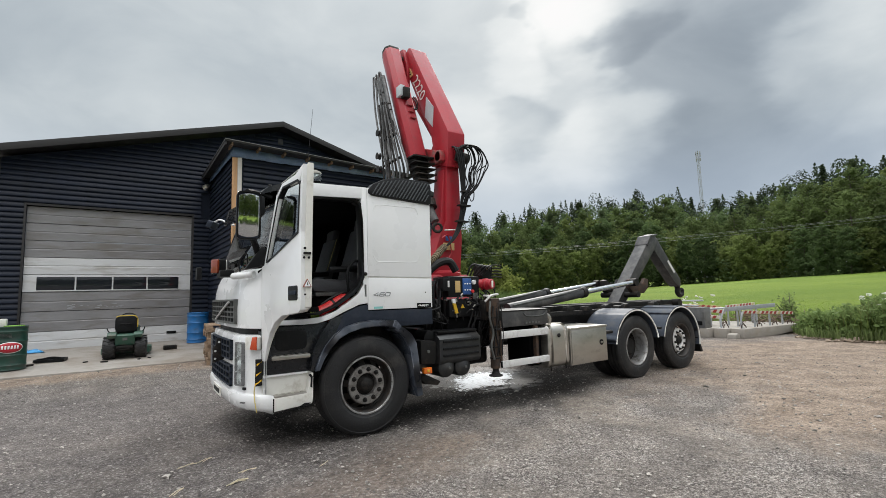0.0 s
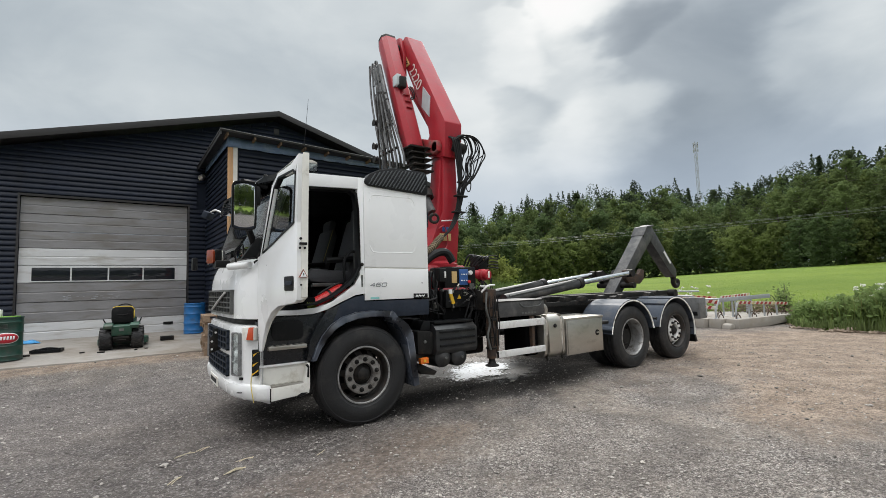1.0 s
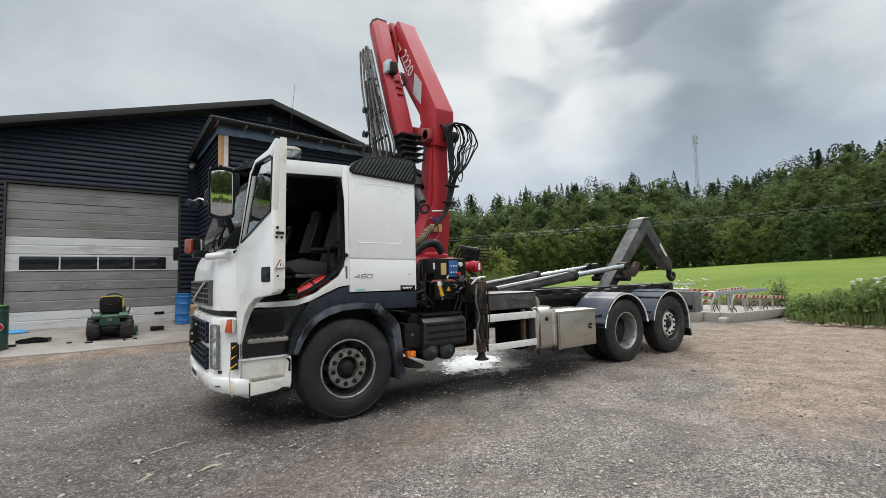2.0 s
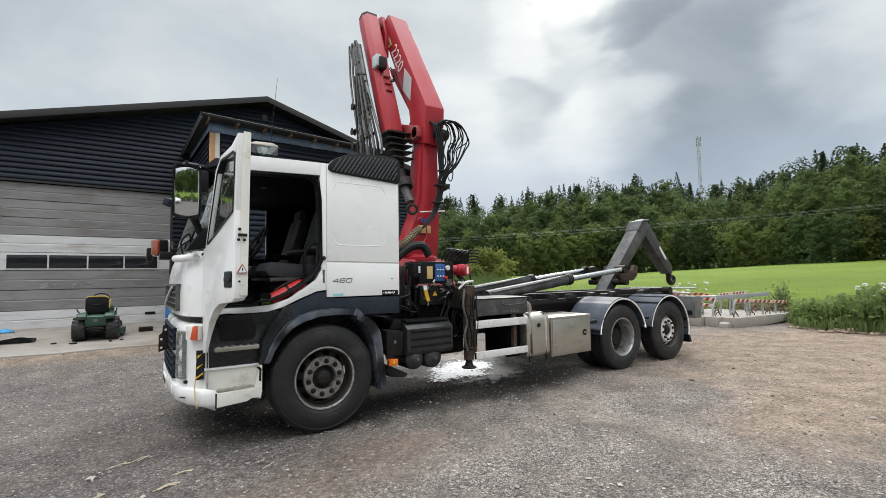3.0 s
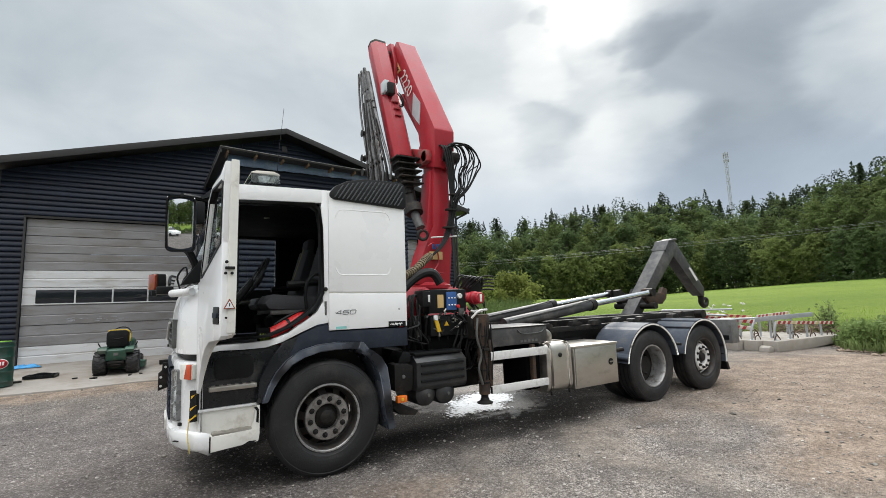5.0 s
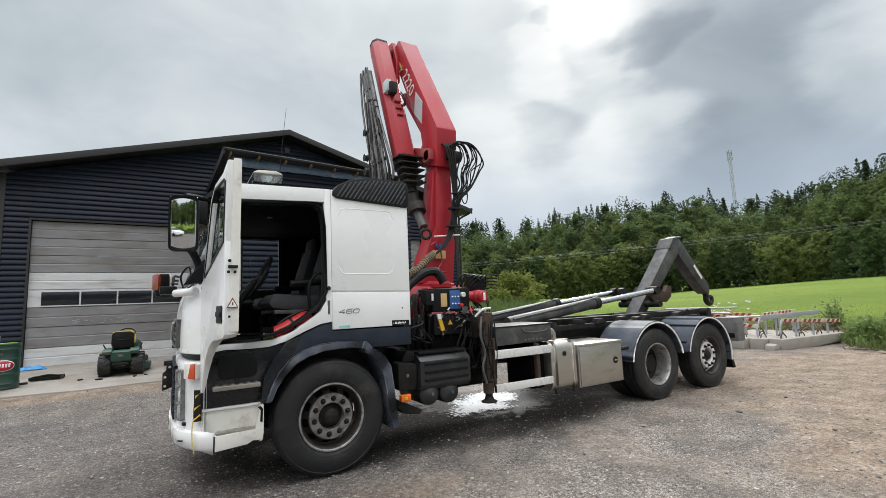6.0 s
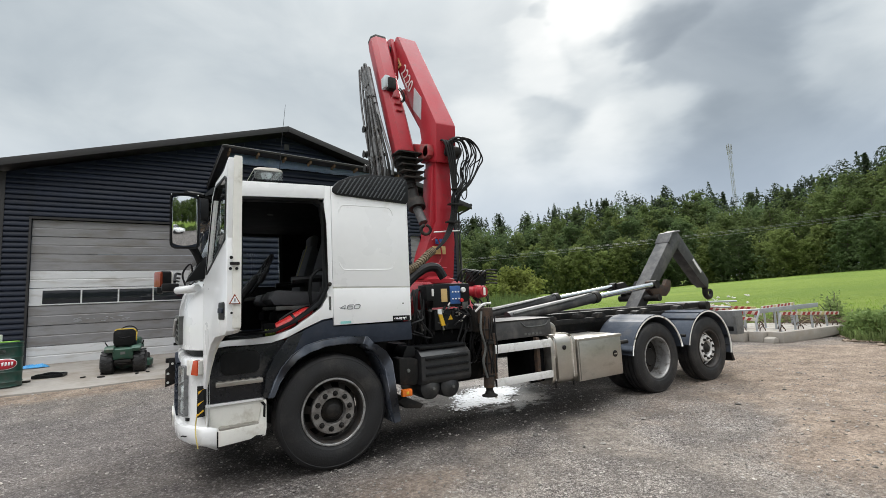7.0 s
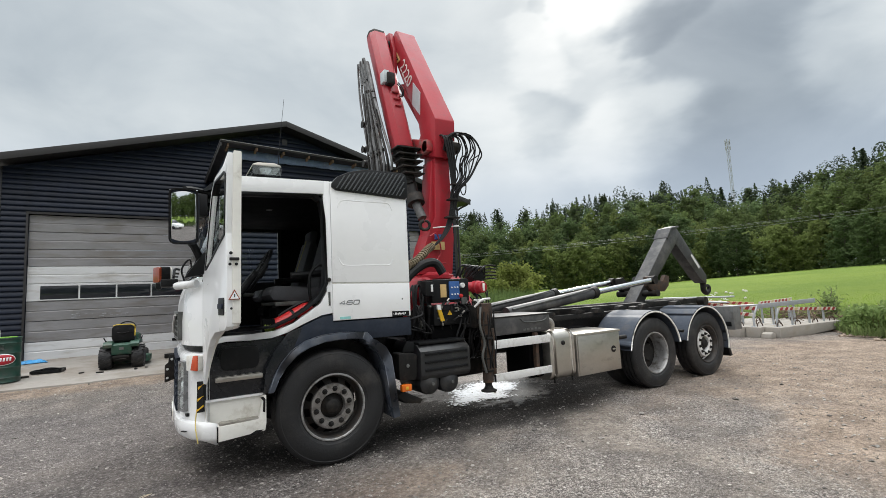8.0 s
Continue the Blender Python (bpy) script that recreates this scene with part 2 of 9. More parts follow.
M_COVER = mat("dusty_black_cover", (0.022, 0.023, 0.025), 0.40, var=0.25, scale=5, bump=0.06, bscale=120, dirt=((0.055, 0.053, 0.050), 0.4, 6), spec=0.45)
M_DARKTRIM = mat("black_gloss_panel", (0.011, 0.013, 0.017), 0.25, var=0.25, scale=3, bump=0.02, bscale=40, dirt=((0.06, 0.058, 0.055), 0.35, 5))
M_RUBBER = mat("tyre_rubber", (0.0115, 0.0117, 0.013), 0.6, var=0.25, scale=5, bump=0.18, bscale=60, dirt=((0.044, 0.040, 0.037), 0.40, 3.5))
M_RIM = mat("painted_steel_rim", (0.40, 0.40, 0.40), 0.42, 0.55, var=0.15, scale=8, bump=0.06, bscale=80, dirt=((0.10, 0.085, 0.07), 0.5, 12))
M_RIMDARK = mat("dirty_steel_rim", (0.055, 0.052, 0.05), 0.6, 0.4, var=0.3, scale=9, bump=0.1, bscale=80, dirt=((0.05, 0.035, 0.025), 0.5, 12))
M_NUTRING = mat("worn_bare_steel", (0.30, 0.29, 0.28), 0.38, 0.65, var=0.25, scale=14, bump=0.08, bscale=80, dirt=((0.07, 0.06, 0.055), 0.45, 16))
M_STEEL = mat("brushed_steel", (0.50, 0.475, 0.435), 0.38, 0.9, var=0.08, scale=3, bump=0.03, bscale=60, dirt=((0.30, 0.28, 0.255), 0.30, 3.5), stretch=(1, 1, 2))
M_CHROME = mat("chromed_rod", (0.72, 0.73, 0.74), 0.14, 1.0, var=0.05, scale=6, bump=0.0)
M_ALU = mat("aluminium_profile", (0.74, 0.74, 0.73), 0.5, 0.15, var=0.07, scale=6, bump=0.04, bscale=60, dirt=((0.36, 0.34, 0.31), 0.35, 6))
M_RED = mat("red_crane_paint", (0.345, 0.017, 0.028), 0.42, var=0.10, scale=2.2, bump=0.06, bscale=40, dirt=((0.17, 0.035, 0.036), 0.22, 9), coat=0.06, spec=0.33)
M_REDWORN = mat("scuffed_red_paint", (0.36, 0.030, 0.036), 0.55, var=0.2, scale=5, bump=0.12, bscale=50, dirt=((0.17, 0.12, 0.11), 0.6, 7))
M_HOSE = mat("black_rubber_hose", (0.011, 0.011, 0.012), 0.55, var=0.25, scale=12, bump=0.06, bscale=90, spec=0.28)
M_PIPE = mat("grey_steel_pipe", (0.14, 0.145, 0.14), 0.5, 0.45, var=0.25, scale=9, bump=0.1, bscale=80, dirt=((0.07, 0.06, 0.05), 0.4, 8))
M_IRON = mat("oily_dark_steel", (0.015, 0.0145, 0.014), 0.58, 0.2, var=0.3, scale=6, bump=0.16, bscale=60, dirt=((0.050, 0.040, 0.033), 0.42, 7), spec=0.28)
M_RUST = mat("rusty_steel", (0.085, 0.050, 0.032), 0.75, 0.2, var=0.4, scale=10, bump=0.35, bscale=50, dirt=((0.030, 0.027, 0.026), 0.62, 11))
M_GREYARM = mat("grey_black_arm_paint", (0.055, 0.055, 0.057), 0.5, 0.2, var=0.2, scale=3, bump=0.08, bscale=40, dirt=((0.12, 0.115, 0.11), 0.5, 5))
M_GLASS = glass("clear_glass")
M_MIRROR = mat("mirror_glass", (0.74, 0.77, 0.78), 0.03, 1.0, var=0.0, bump=0.0, rvar=0.0)
M_ORANGE = mat("amber_lens", (0.75, 0.16, 0.012), 0.2, var=0.1, scale=20, bump=0.06, bscale=150, coat=0.5)
M_REDLENS = mat("orange_red_lens", (0.60, 0.075, 0.02), 0.2, var=0.1, scale=20, bump=0.06, bscale=150, coat=0.5)
M_MAROON = mat("dark_amber_lens", (0.26, 0.045, 0.018), 0.2, var=0.15, scale=20, bump=0.06, bscale=150, coat=0.5)
M_LAMP = mat("headlamp_reflector", (0.74, 0.75, 0.76), 0.3, 0.45, var=0.15, scale=20, bump=0.1, bscale=60)
M_SEAT = mat("dark_grey_fabric", (0.060, 0.062, 0.068), 0.9, var=0.2, scale=8, bump=0.3, bscale=200)
# near black: cab lining, and the boxes that fill dark places in the chassis
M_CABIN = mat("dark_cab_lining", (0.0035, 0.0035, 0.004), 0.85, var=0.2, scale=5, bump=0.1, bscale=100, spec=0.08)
M_YELLOW = mat("yellow_paint", (0.70, 0.42, 0.02), 0.5, var=0.12, scale=9, bump=0.05)
M_BLUEPLATE = mat("blue_painted_plate", (0.03, 0.10, 0.30), 0.45, var=0.2, scale=8, bump=0.05)
M_REDBAG = mat("red_plastic", (0.55, 0.02, 0.02), 0.45, var=0.15, scale=8, bump=0.08)

# ---- ground ----
def rise(x, y):
    """Height of the ground: flat yard, a ramp up to the workshop, a field that climbs slowly to the woods."""
    z = 0.0
    if -14 < x < 14:
        z += 0.115 * min(1.0, max(0.0, (y - 3.6) / 3.7)) + max(0.0, min(y, 12.0) - 7.3) * 0.033
    d = 0.84 * x + 0.55 * y
    z += max(0.0, d - 15.0) * 0.0145 * min(1.0, max(0.0, (d - 15.0) / 30))
    z += min(60.0, max(0.0, 0.55 * x - 0.84 * y)) * 0.052 * min(1.0, max(0.0, (d - 25.0) / 60))
    return z


def verge(y):
    """Where the gravel yard ends and the grass begins."""
    if y < 0.3:
        return 13.3 + 0.15 * math.sin(y * 1.3) + max(0.0, -4 - y) * 0.15
    if y < 1.0:
        return 13.3 + 1.4 * (y - 0.3) / 0.7
    if y < 3.4:
        return 14.7 + 0.8 * (y - 1.0) / 2.4
    return 15.5 - 5.0 * min(1.0, (y - 3.4) / 5.0)


def ground_material():
    m = bpy.data.materials.new("gravel_yard_and_field")
    m.use_nodes = True
    nt = m.node_tree
    N, L = nt.nodes.new, nt.links.new
    p = nt.nodes["Principled BSDF"]
    co = N("ShaderNodeTexCoord").outputs["Object"]

    def nz(s, d=6.0, r=0.6):
        n = N("ShaderNodeTexNoise")
        n.inputs["Scale"].default_value, n.inputs["Detail"].default_value, n.inputs["Roughness"].default_value = s, d, r
        L(co, n.inputs["Vector"])
        return n.outputs["Fac"]

    def rng(f, a, b, lo=0.0, hi=1.0):
        r = N("ShaderNodeMapRange")
        r.interpolation_type = "SMOOTHSTEP"
        L(f, r.inputs["Value"])
        for k, v in (("From Min", a), ("From Max", b), ("To Min", lo), ("To Max", hi)):
            r.inputs[k].default_value = v
        return r.outputs[0]

    def mixc(f, a, b, kind="MIX"):
        x = N("ShaderNodeMix")
        x.data_type, x.blend_type = "RGBA", kind
        if isinstance(f, float):
            x.inputs["Factor"].default_value = f
        else:
            L(f, x.inputs["Factor"])
        for k, v in (("A", a), ("B", b)):
            if isinstance(v, tuple):
                x.inputs[k].default_value = (*v, 1)
            else:
                L(v, x.inputs[k])
        return x.outputs["Result"]

    def attr(name):
        a = N("ShaderNodeAttribute")
        a.attribute_name = name
        return a.outputs["Fac"]

    def add(a, b, op="ADD"):
        n = N("ShaderNodeMath")
        n.operation = op
        for k, v in enumerate((a, b)):
            if isinstance(v, float):
                n.inputs[k].default_value = v
            else:
                L(v, n.inputs[k])
        return n.outputs[0]

    vor = N("ShaderNodeTexVoronoi")
    vor.inputs["Scale"].default_value = 88.0
    L(co, vor.inputs["Vector"])
    vor2 = N("ShaderNodeTexVoronoi")
    vor2.inputs["Scale"].default_value = 74.0
    L(co, vor2.inputs["Vector"])
    chips = N("ShaderNodeSeparateColor")
    L(vor.outputs["Color"], chips.inputs[0])
    stone = mixc(rng(chips.outputs[0], 0.15, 0.95), (0.118, 0.107, 0.099), (0.43, 0.40, 0.367))
    chips2 = N("ShaderNodeSeparateColor")
    L(vor2.outputs["Color"], chips2.inputs[0])
    stone = mixc(rng(chips2.outputs[0], 0.92, 0.96, 0.0, 0.7), stone, (0.66, 0.64, 0.61))
    fine = N("ShaderNodeTexVoronoi")
    fine.inputs["Scale"].default_value = 150.0
    L(co, fine.inputs["Vector"])
    grit = N("ShaderNodeSeparateColor")
    L(fine.outputs["Color"], grit.inputs[0])
    stone = mixc(rng(grit.outputs[1], 0.55, 0.75, 0.0, 0.5), stone, (0.060, 0.054, 0.050))
    stone = mixc(rng(nz(1.1), 0.40, 0.62, 0.0, 0.55), stone, (0.155, 0.140, 0.126))
    stone = mixc(rng(nz(0.5, 5), 0.50, 0.68, 0.0, 0.6), stone, (0.29, 0.255, 0.215))
    sand = mixc(rng(nz(3.0), 0.35, 0.65), (0.265, 0.210, 0.163), (0.375, 0.303, 0.240))
    sand = mixc(rng(chips.outputs[0], 0.55, 0.9, 0.0, 0.45), sand, (0.20, 0.172, 0.145))
    sand = mixc(rng(nz(9.0), 0.52, 0.7, 0.0, 0.6), sand, (0.165, 0.136, 0.108))
    sandy = rng(add(attr("sand"), add(add(nz(0.8, 8, 0.7), -0.5), 1.5, "MULTIPLY"), "ADD"), 0.08, 0.80)
    yard = mixc(sandy, stone, sand)
    dark_gravel = rng(add(attr("dark_gravel"), add(add(nz(0.9, 7), -0.5), 0.9, "MULTIPLY")), 0.2, 0.8, 0.0, 0.72)
    yard = mixc(dark_gravel, yard, mixc(rng(chips2.outputs[0], 0.7, 0.95), (0.128, 0.117, 0.113), (0.30, 0.285, 0.277)))
    patchy = mixc(rng(nz(1.9, 7, 0.68), 0.36, 0.64), (0.88, 0.87, 0.88), (1.20, 1.19, 1.18))
    patchy = mixc(rng(nz(7.5, 6, 0.65), 0.38, 0.62), mixc(1.0, patchy, (0.90, 0.89, 0.89), "MULTIPLY"), patchy)
    mottle = mixc(rng(nz(24.0, 5, 0.7), 0.36, 0.64), (0.76, 0.75, 0.75), (1.28, 1.27, 1.26))
    yard = mixc(1.0, mixc(1.0, yard, patchy, "MULTIPLY"), mottle, "MULTIPLY")
    # the truck's shade and a wet stain, both put into one dark colour
    wet_shade = rng(add(attr("wet_shade"), add(add(nz(2.6, 6), -0.5), 0.9, "MULTIPLY")), 0.25, 0.75, 0.0, 0.85)
    yard = mixc(wet_shade, yard, mixc(rng(chips2.outputs[0], 0.86, 0.94), (0.028, 0.026, 0.025), (0.12, 0.115, 0.11)))
    green = mixc(rng(nz(0.05, 4), 0.35, 0.65), (0.118, 0.180, 0.022), (0.172, 0.232, 0.034))
    green = mixc(rng(nz(1.8, 7), 0.4, 0.7, 0.0, 0.55), green, (0.092, 0.155, 0.02))
    isfield = rng(add(attr("field"), add(nz(1.6, 6), -0.5)), 0.4, 0.6)
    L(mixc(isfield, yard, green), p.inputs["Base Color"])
    pool = rng(add(attr("pool"), add(add(nz(6.0, 6), -0.5), 1.2, "MULTIPLY")), 0.40, 0.60)
    rgh = N("ShaderNodeMix")
    L(pool, rgh.inputs["Factor"])
    rgh.inputs["A"].default_value, rgh.inputs["B"].default_value = 0.92, 0.35
    L(rgh.outputs["Result"], p.inputs["Roughness"])
    b = N("ShaderNodeBump")
    L(add(add(pool, -0.9, "MULTIPLY"), 1.0), b.inputs["Strength"])
    b.inputs["Distance"].default_value = 0.022
    h = add(add(vor.outputs["Distance"], -0.8, "MULTIPLY"), add(vor2.outputs["Distance"], -0.9, "MULTIPLY"))
    L(add(h, add(nz(7.0), 1.2, "MULTIPLY")), b.inputs["Height"])
    L(b.outputs[0], p.inputs["Normal"])
    p.inputs["Specular IOR Level"].default_value = 0.22
    return m


def soft_spot(x, y, cx, cy, rx, ry):
    return max(0.0, 1.0 - math.hypot((x - cx) / rx, (y - cy) / ry))


def build_ground():
    near = np.arange(-16, 26.01, 0.3)
    out = 26 * 1.14 ** np.arange(1, 31)
    axis_x = np.concatenate([-(out[::-1]) + 10, near, out])
    axis_y = np.concatenate([-(out[::-1]) + 10, near, out])
    nx, ny = len(axis_x), len(axis_y)
    verts, field, sand, wet_shade, pool, dark_gravel = [], [], [], [], [], []
    for y in axis_y:
        for x in axis_x:
            z = rise(x, y)
            edge = x - verge(y)
            if abs(x) < 30 and abs(y) < 30:
                z += 0.022 * noise.noise((x * 0.5, y * 0.5, 0)) + 0.010 * noise.noise((x * 1.7, y * 1.7, 3))
                if -0.7 < x < 7.5 and -0.5 < y < 3:
                    z = min(z, 0.004)
            if edge > 0:
                z += 0.10 * min(1.0, edge / 1.5) * (1 if edge < 60 else 0.5)
            verts.append((x, y, z))
            field.append(min(1.0, max(0.0, 0.5 + edge * 0.8)) if y > -30 and x > -30 else 1.0)
            sand.append(min(1.0, 1.5 * max(soft_spot(x, y, 9.5, -1.2, 6.5, 3.6), soft_spot(x, y, 5.5, -2.6, 3.2, 1.3), 0.8 * soft_spot(x, y, -3, 7.0, 5.5, 1.1), 0.65 * soft_spot(x, y, -0.8, -1.1, 1.5, 0.7), 0.65 * soft_spot(x, y, 0.2, -0.75, 1.2, 0.5))))
            # stain and painted shade follow the ground below the chassis
            wet_shade.append(min(1.0, 1.7 * max(soft_spot(x, y, 2.6, 1.2, 3.2, 1.9), soft_spot(x, y, 0.6, 1.1, 2.2, 1.5), 0.6 * soft_spot(x, y, 5.6, 1.3, 2.6, 1.4))))
            # gravel colour darker towards low x, fading out before the workshop
            dark_gravel.append(min(1.0, max(0.0, (2.5 - x) / 5.0)) * min(1.0, max(0.0, (6.5 - y) / 3.0)))
            pool.append(min(1.0, 1.6 * soft_spot(x, y, 3.0, 1.95, 1.5, 1.7)))
    faces = [(j * nx + i, j * nx + i + 1, (j + 1) * nx + i + 1, (j + 1) * nx + i) for j in range(ny - 1) for i in range(nx - 1)]
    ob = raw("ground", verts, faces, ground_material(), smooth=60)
    for name, vals in (("field", field), ("sand", sand), ("wet_shade", wet_shade), ("pool", pool), ("dark_gravel", dark_gravel)):
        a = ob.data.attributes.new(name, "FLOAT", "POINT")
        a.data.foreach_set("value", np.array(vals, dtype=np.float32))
    return tagged(ob, "grey gravel yard with sandy patches running into a green field", "ground", kind="structure")


build_ground()

# ---- workshop ----
GARAGE = pose(-4.324, 11.94, 0, 0, 0, 2.0)
M_SIDING = mat("black_painted_siding", (0.0135, 0.0185, 0.0325), 0.40, var=0.18, scale=1.2, bump=0.05, bscale=30, dirt=((0.010, 0.013, 0.020), 0.3, 3), each=0.16, spec=0.20)
M_ROOF = mat("black_roof_sheet", (0.022, 0.021, 0.022), 0.5, var=0.2, scale=2, bump=0.1, bscale=20)
M_FASCIA = mat("dark_brown_fascia", (0.020, 0.019, 0.020), 0.6, var=0.2, scale=2, bump=0.1, bscale=30)
M_DOORGREY = mat("weathered_grey_door_panel", (0.252, 0.250, 0.257), 0.5, 0.15, var=0.12, scale=1.2, bump=0.06, bscale=25, dirt=((0.17, 0.155, 0.14), 0.5, 1.6), stretch=(0.6, 1, 2.5))
M_DOORLIGHT = mat("pale_door_panel", (0.62, 0.63, 0.64), 0.5, var=0.07, scale=1.2, bump=0.04, bscale=25, dirt=((0.36, 0.34, 0.31), 0.35, 2.0), stretch=(0.5, 1, 2.5))
M_DOORWIN = mat("dark_window_pane", (0.018, 0.021, 0.026), 0.08, var=0.2, scale=2, bump=0.0, rvar=0.03)
M_CONCRETE = mat("worn_concrete", (0.29, 0.27, 0.245), 0.85, var=0.12, scale=0.9, bump=0.25, bscale=18, dirt=((0.185, 0.155, 0.125), 0.6, 1.3))
M_WOOD = mat("fresh_pine", (0.52, 0.30, 0.15), 0.7, var=0.18, scale=3, bump=0.15, bscale=25, stretch=(5, 5, 0.6))
M_MEMBRANE = mat("blue_grey_membrane", (0.125, 0.19, 0.31), 0.42, var=0.25, scale=3, bump=0.6, bscale=4.5, dirt=((0.25, 0.32, 0.42), 0.35, 3.5))
M_RAFTER = mat("dull_rafter_wood", (0.20, 0.135, 0.085), 0.8, var=0.25, scale=4, bump=0.2, bscale=25)
M_WHITESHEET = mat("white_wind_paper", (0.62, 0.60, 0.56), 0.6, var=0.08, scale=4, bump=0.3, bscale=6)

workshop = thing("workshop_building", "black clapboard workshop with a low gable roof and roller doors", "building", GARAGE)
BOARD = 0.145


def clapboard(parent, u0, u1, z, turn, mesh_cache={}):
    """One lap board from u0 to u1; turn: from the wall's frame (u along, v out of the wall, z up) to the building's."""
    key = round(u1 - u0, 3)
    if key not in mesh_cache:
        n = u1 - u0
        prof = [(0.0, 0.012), (-0.036, -0.004), (-0.052, 0.006), (-0.055, 0.026), (-0.048, 0.060), (-0.028, 0.110), (-0.008, BOARD + 0.004), (0.0, BOARD + 0.004)]
        verts = [(0, y, z_) for y, z_ in prof] + [(n, y, z_) for y, z_ in prof]
        k = len(prof)
        faces = [tuple(range(k))[::-1], tuple(range(k, 2 * k))] + [(i, (i + 1) % k, k + (i + 1) % k, k + i) for i in range(k)]
        me = bpy.data.meshes.new("board")
        me.from_pydata(verts, [], faces)
        me.materials.append(M_SIDING)
        mesh_cache[key] = me
    ob = new("board", mesh_cache[key])
    ob.parent = parent
    ob.matrix_basis = turn @ Matrix.Translation((u0, 0, z))
    return ob


def roofline(u):
    return 7.62 - abs(u - PEAK) * 0.287


PEAK, HALF = 6.47, 7.33
DOORS = [(-0.28, 3.72, 0.26, 4.25), (8.35, 11.97, 0.26, 4.20)]


def build_workshop():
    # wall cores: thick walls with real door openings
    b = B()
    cuts = [PEAK - HALF, DOORS[0][0], DOORS[0][1], DOORS[1][0], DOORS[1][1], PEAK + HALF]
    for k in range(5):
        u0, u1 = cuts[k], cuts[k + 1]
        z0 = DOORS[k // 2][3] if k in (1, 3) else 0.0
        top = [(u1, roofline(u1)), (PEAK, roofline(PEAK)), (u0, roofline(u0))] if u0 < PEAK < u1 else [(u1, roofline(u1)), (u0, roofline(u0))]
        prism(b, [(u0, z0), (u1, z0)] + top, "y", 0.0, 0.3)
    part("wall", b, M_SIDING, workshop)
    b = B()
    for u in (PEAK - HALF, PEAK + HALF - 0.3):
        box(b, u, u + 0.3, 0.3, 22, 0, roofline(u + 0.15) - 0.05)
    box(b, PEAK - HALF, PEAK + HALF, 21.7, 22.0, 0, roofline(PEAK - HALF))
    part("side_wall", b, M_SIDING, workshop)
    # siding boards
    ident = Matrix.Identity(4)
    z, lim = 0.27, roofline(PEAK) - 0.05
    while z < lim:
        spans = [(PEAK - HALF + 0.02, PEAK + HALF - 0.02)]
        if z > roofline(PEAK - HALF) - BOARD:
            h = (7.62 - z - BOARD) / 0.287
            spans = [(PEAK - h, PEAK + h)]
        for d in DOORS:
            if z < d[3] - 0.02:
                nxt = []
                for a, c in spans:
                    nxt += [(a, d[0] - 0.05), (d[1] + 0.05, c)] if a < d[0] and c > d[1] else [(a, c)]
                spans = nxt
        for a, c in spans:
            if a < 3.96 and c > 8.5 and z < 5.0:
                clapboard(workshop, a, 3.96, z, ident)
                a = 8.5
            if c - a > 0.1:
                clapboard(workshop, a, c, z, ident)
        z += BOARD
    # roof: two slopes with overhang, thick barge boards
    for s, name in ((-1, "roof_slope"), (1, "roof_slope")):
        b = B()
        e = PEAK + s * (HALF + 0.55)
        ze = 7.62 - (HALF + 0.55) * 0.287
        prism(b, [(PEAK, 7.71), (e, ze + 0.09), (e, ze + 0.22), (PEAK, 7.84)], "y", -0.45, 22.3)
        part(name, b, M_ROOF, workshop)
        b = B()
        prism(b, [(PEAK, 7.655), (e, ze + 0.035), (e, ze + 0.235), (PEAK, 7.855)], "y", -0.50, -0.45)
        part("barge_board", b, M_FASCIA, workshop, bevel=0.006)
    b = B()
    e = PEAK + HALF + 0.55
    tube(b, [(e, -0.45, 5.60), (e, 22, 5.60)], 0.065, 10)
    part("gutter", b, M_ROOF, workshop)
    b = B()
    tube(b, bow([(e, -0.30, 5.58), (e - 0.02, -0.3, 5.45), (PEAK + HALF + 0.12, -0.12, 5.2), (PEAK + HALF + 0.1, -0.08, 4.9), (PEAK + HALF + 0.1, -0.08, 0.3)], 4), 0.045, 8)
    part("downpipe", b, M_ROOF, workshop)
    b = B()
    box(b, PEAK - HALF - 0.30, PEAK - HALF + 0.02, -0.06, 0.3, 0.1, roofline(PEAK - HALF) - 0.02, 0.008)
    part("corner_board", b, M_FASCIA, workshop)
    b = B()
    box(b, PEAK + HALF - 0.12, PEAK + HALF + 0.04, -0.06, 0.3, 0.1, roofline(PEAK + HALF) - 0.02, 0.008)
    part("corner_board", b, M_FASCIA, workshop)
    b = B()
    box(b, 6.42, 6.60, -0.07, 0.0, 7.12, 7.34, 0.01)
    part("vent", b, M_ROOF, workshop)
    # inside darkness: floor
    b = B()
    box(b, PEAK - HALF, PEAK + HALF, 0.3, 22, 0.0, 0.25)
    part("floor_slab", b, M_CONCRETE, workshop)


build_workshop()


M_SCUFF = mat("rubbed_door_sheet", (0.40, 0.42, 0.45), 0.5, var=0.2, scale=9, bump=0.03)
RUB = random.Random(29)
SCUFFS = [(s, s + RUB.uniform(0.02, 0.13), RUB.choice((1.38, 1.41, 1.44, 1.46, 1.49)) + RUB.uniform(-0.012, 0.012)) for s in (RUB.uniform(0.95, 2.3) for _ in range(22))]


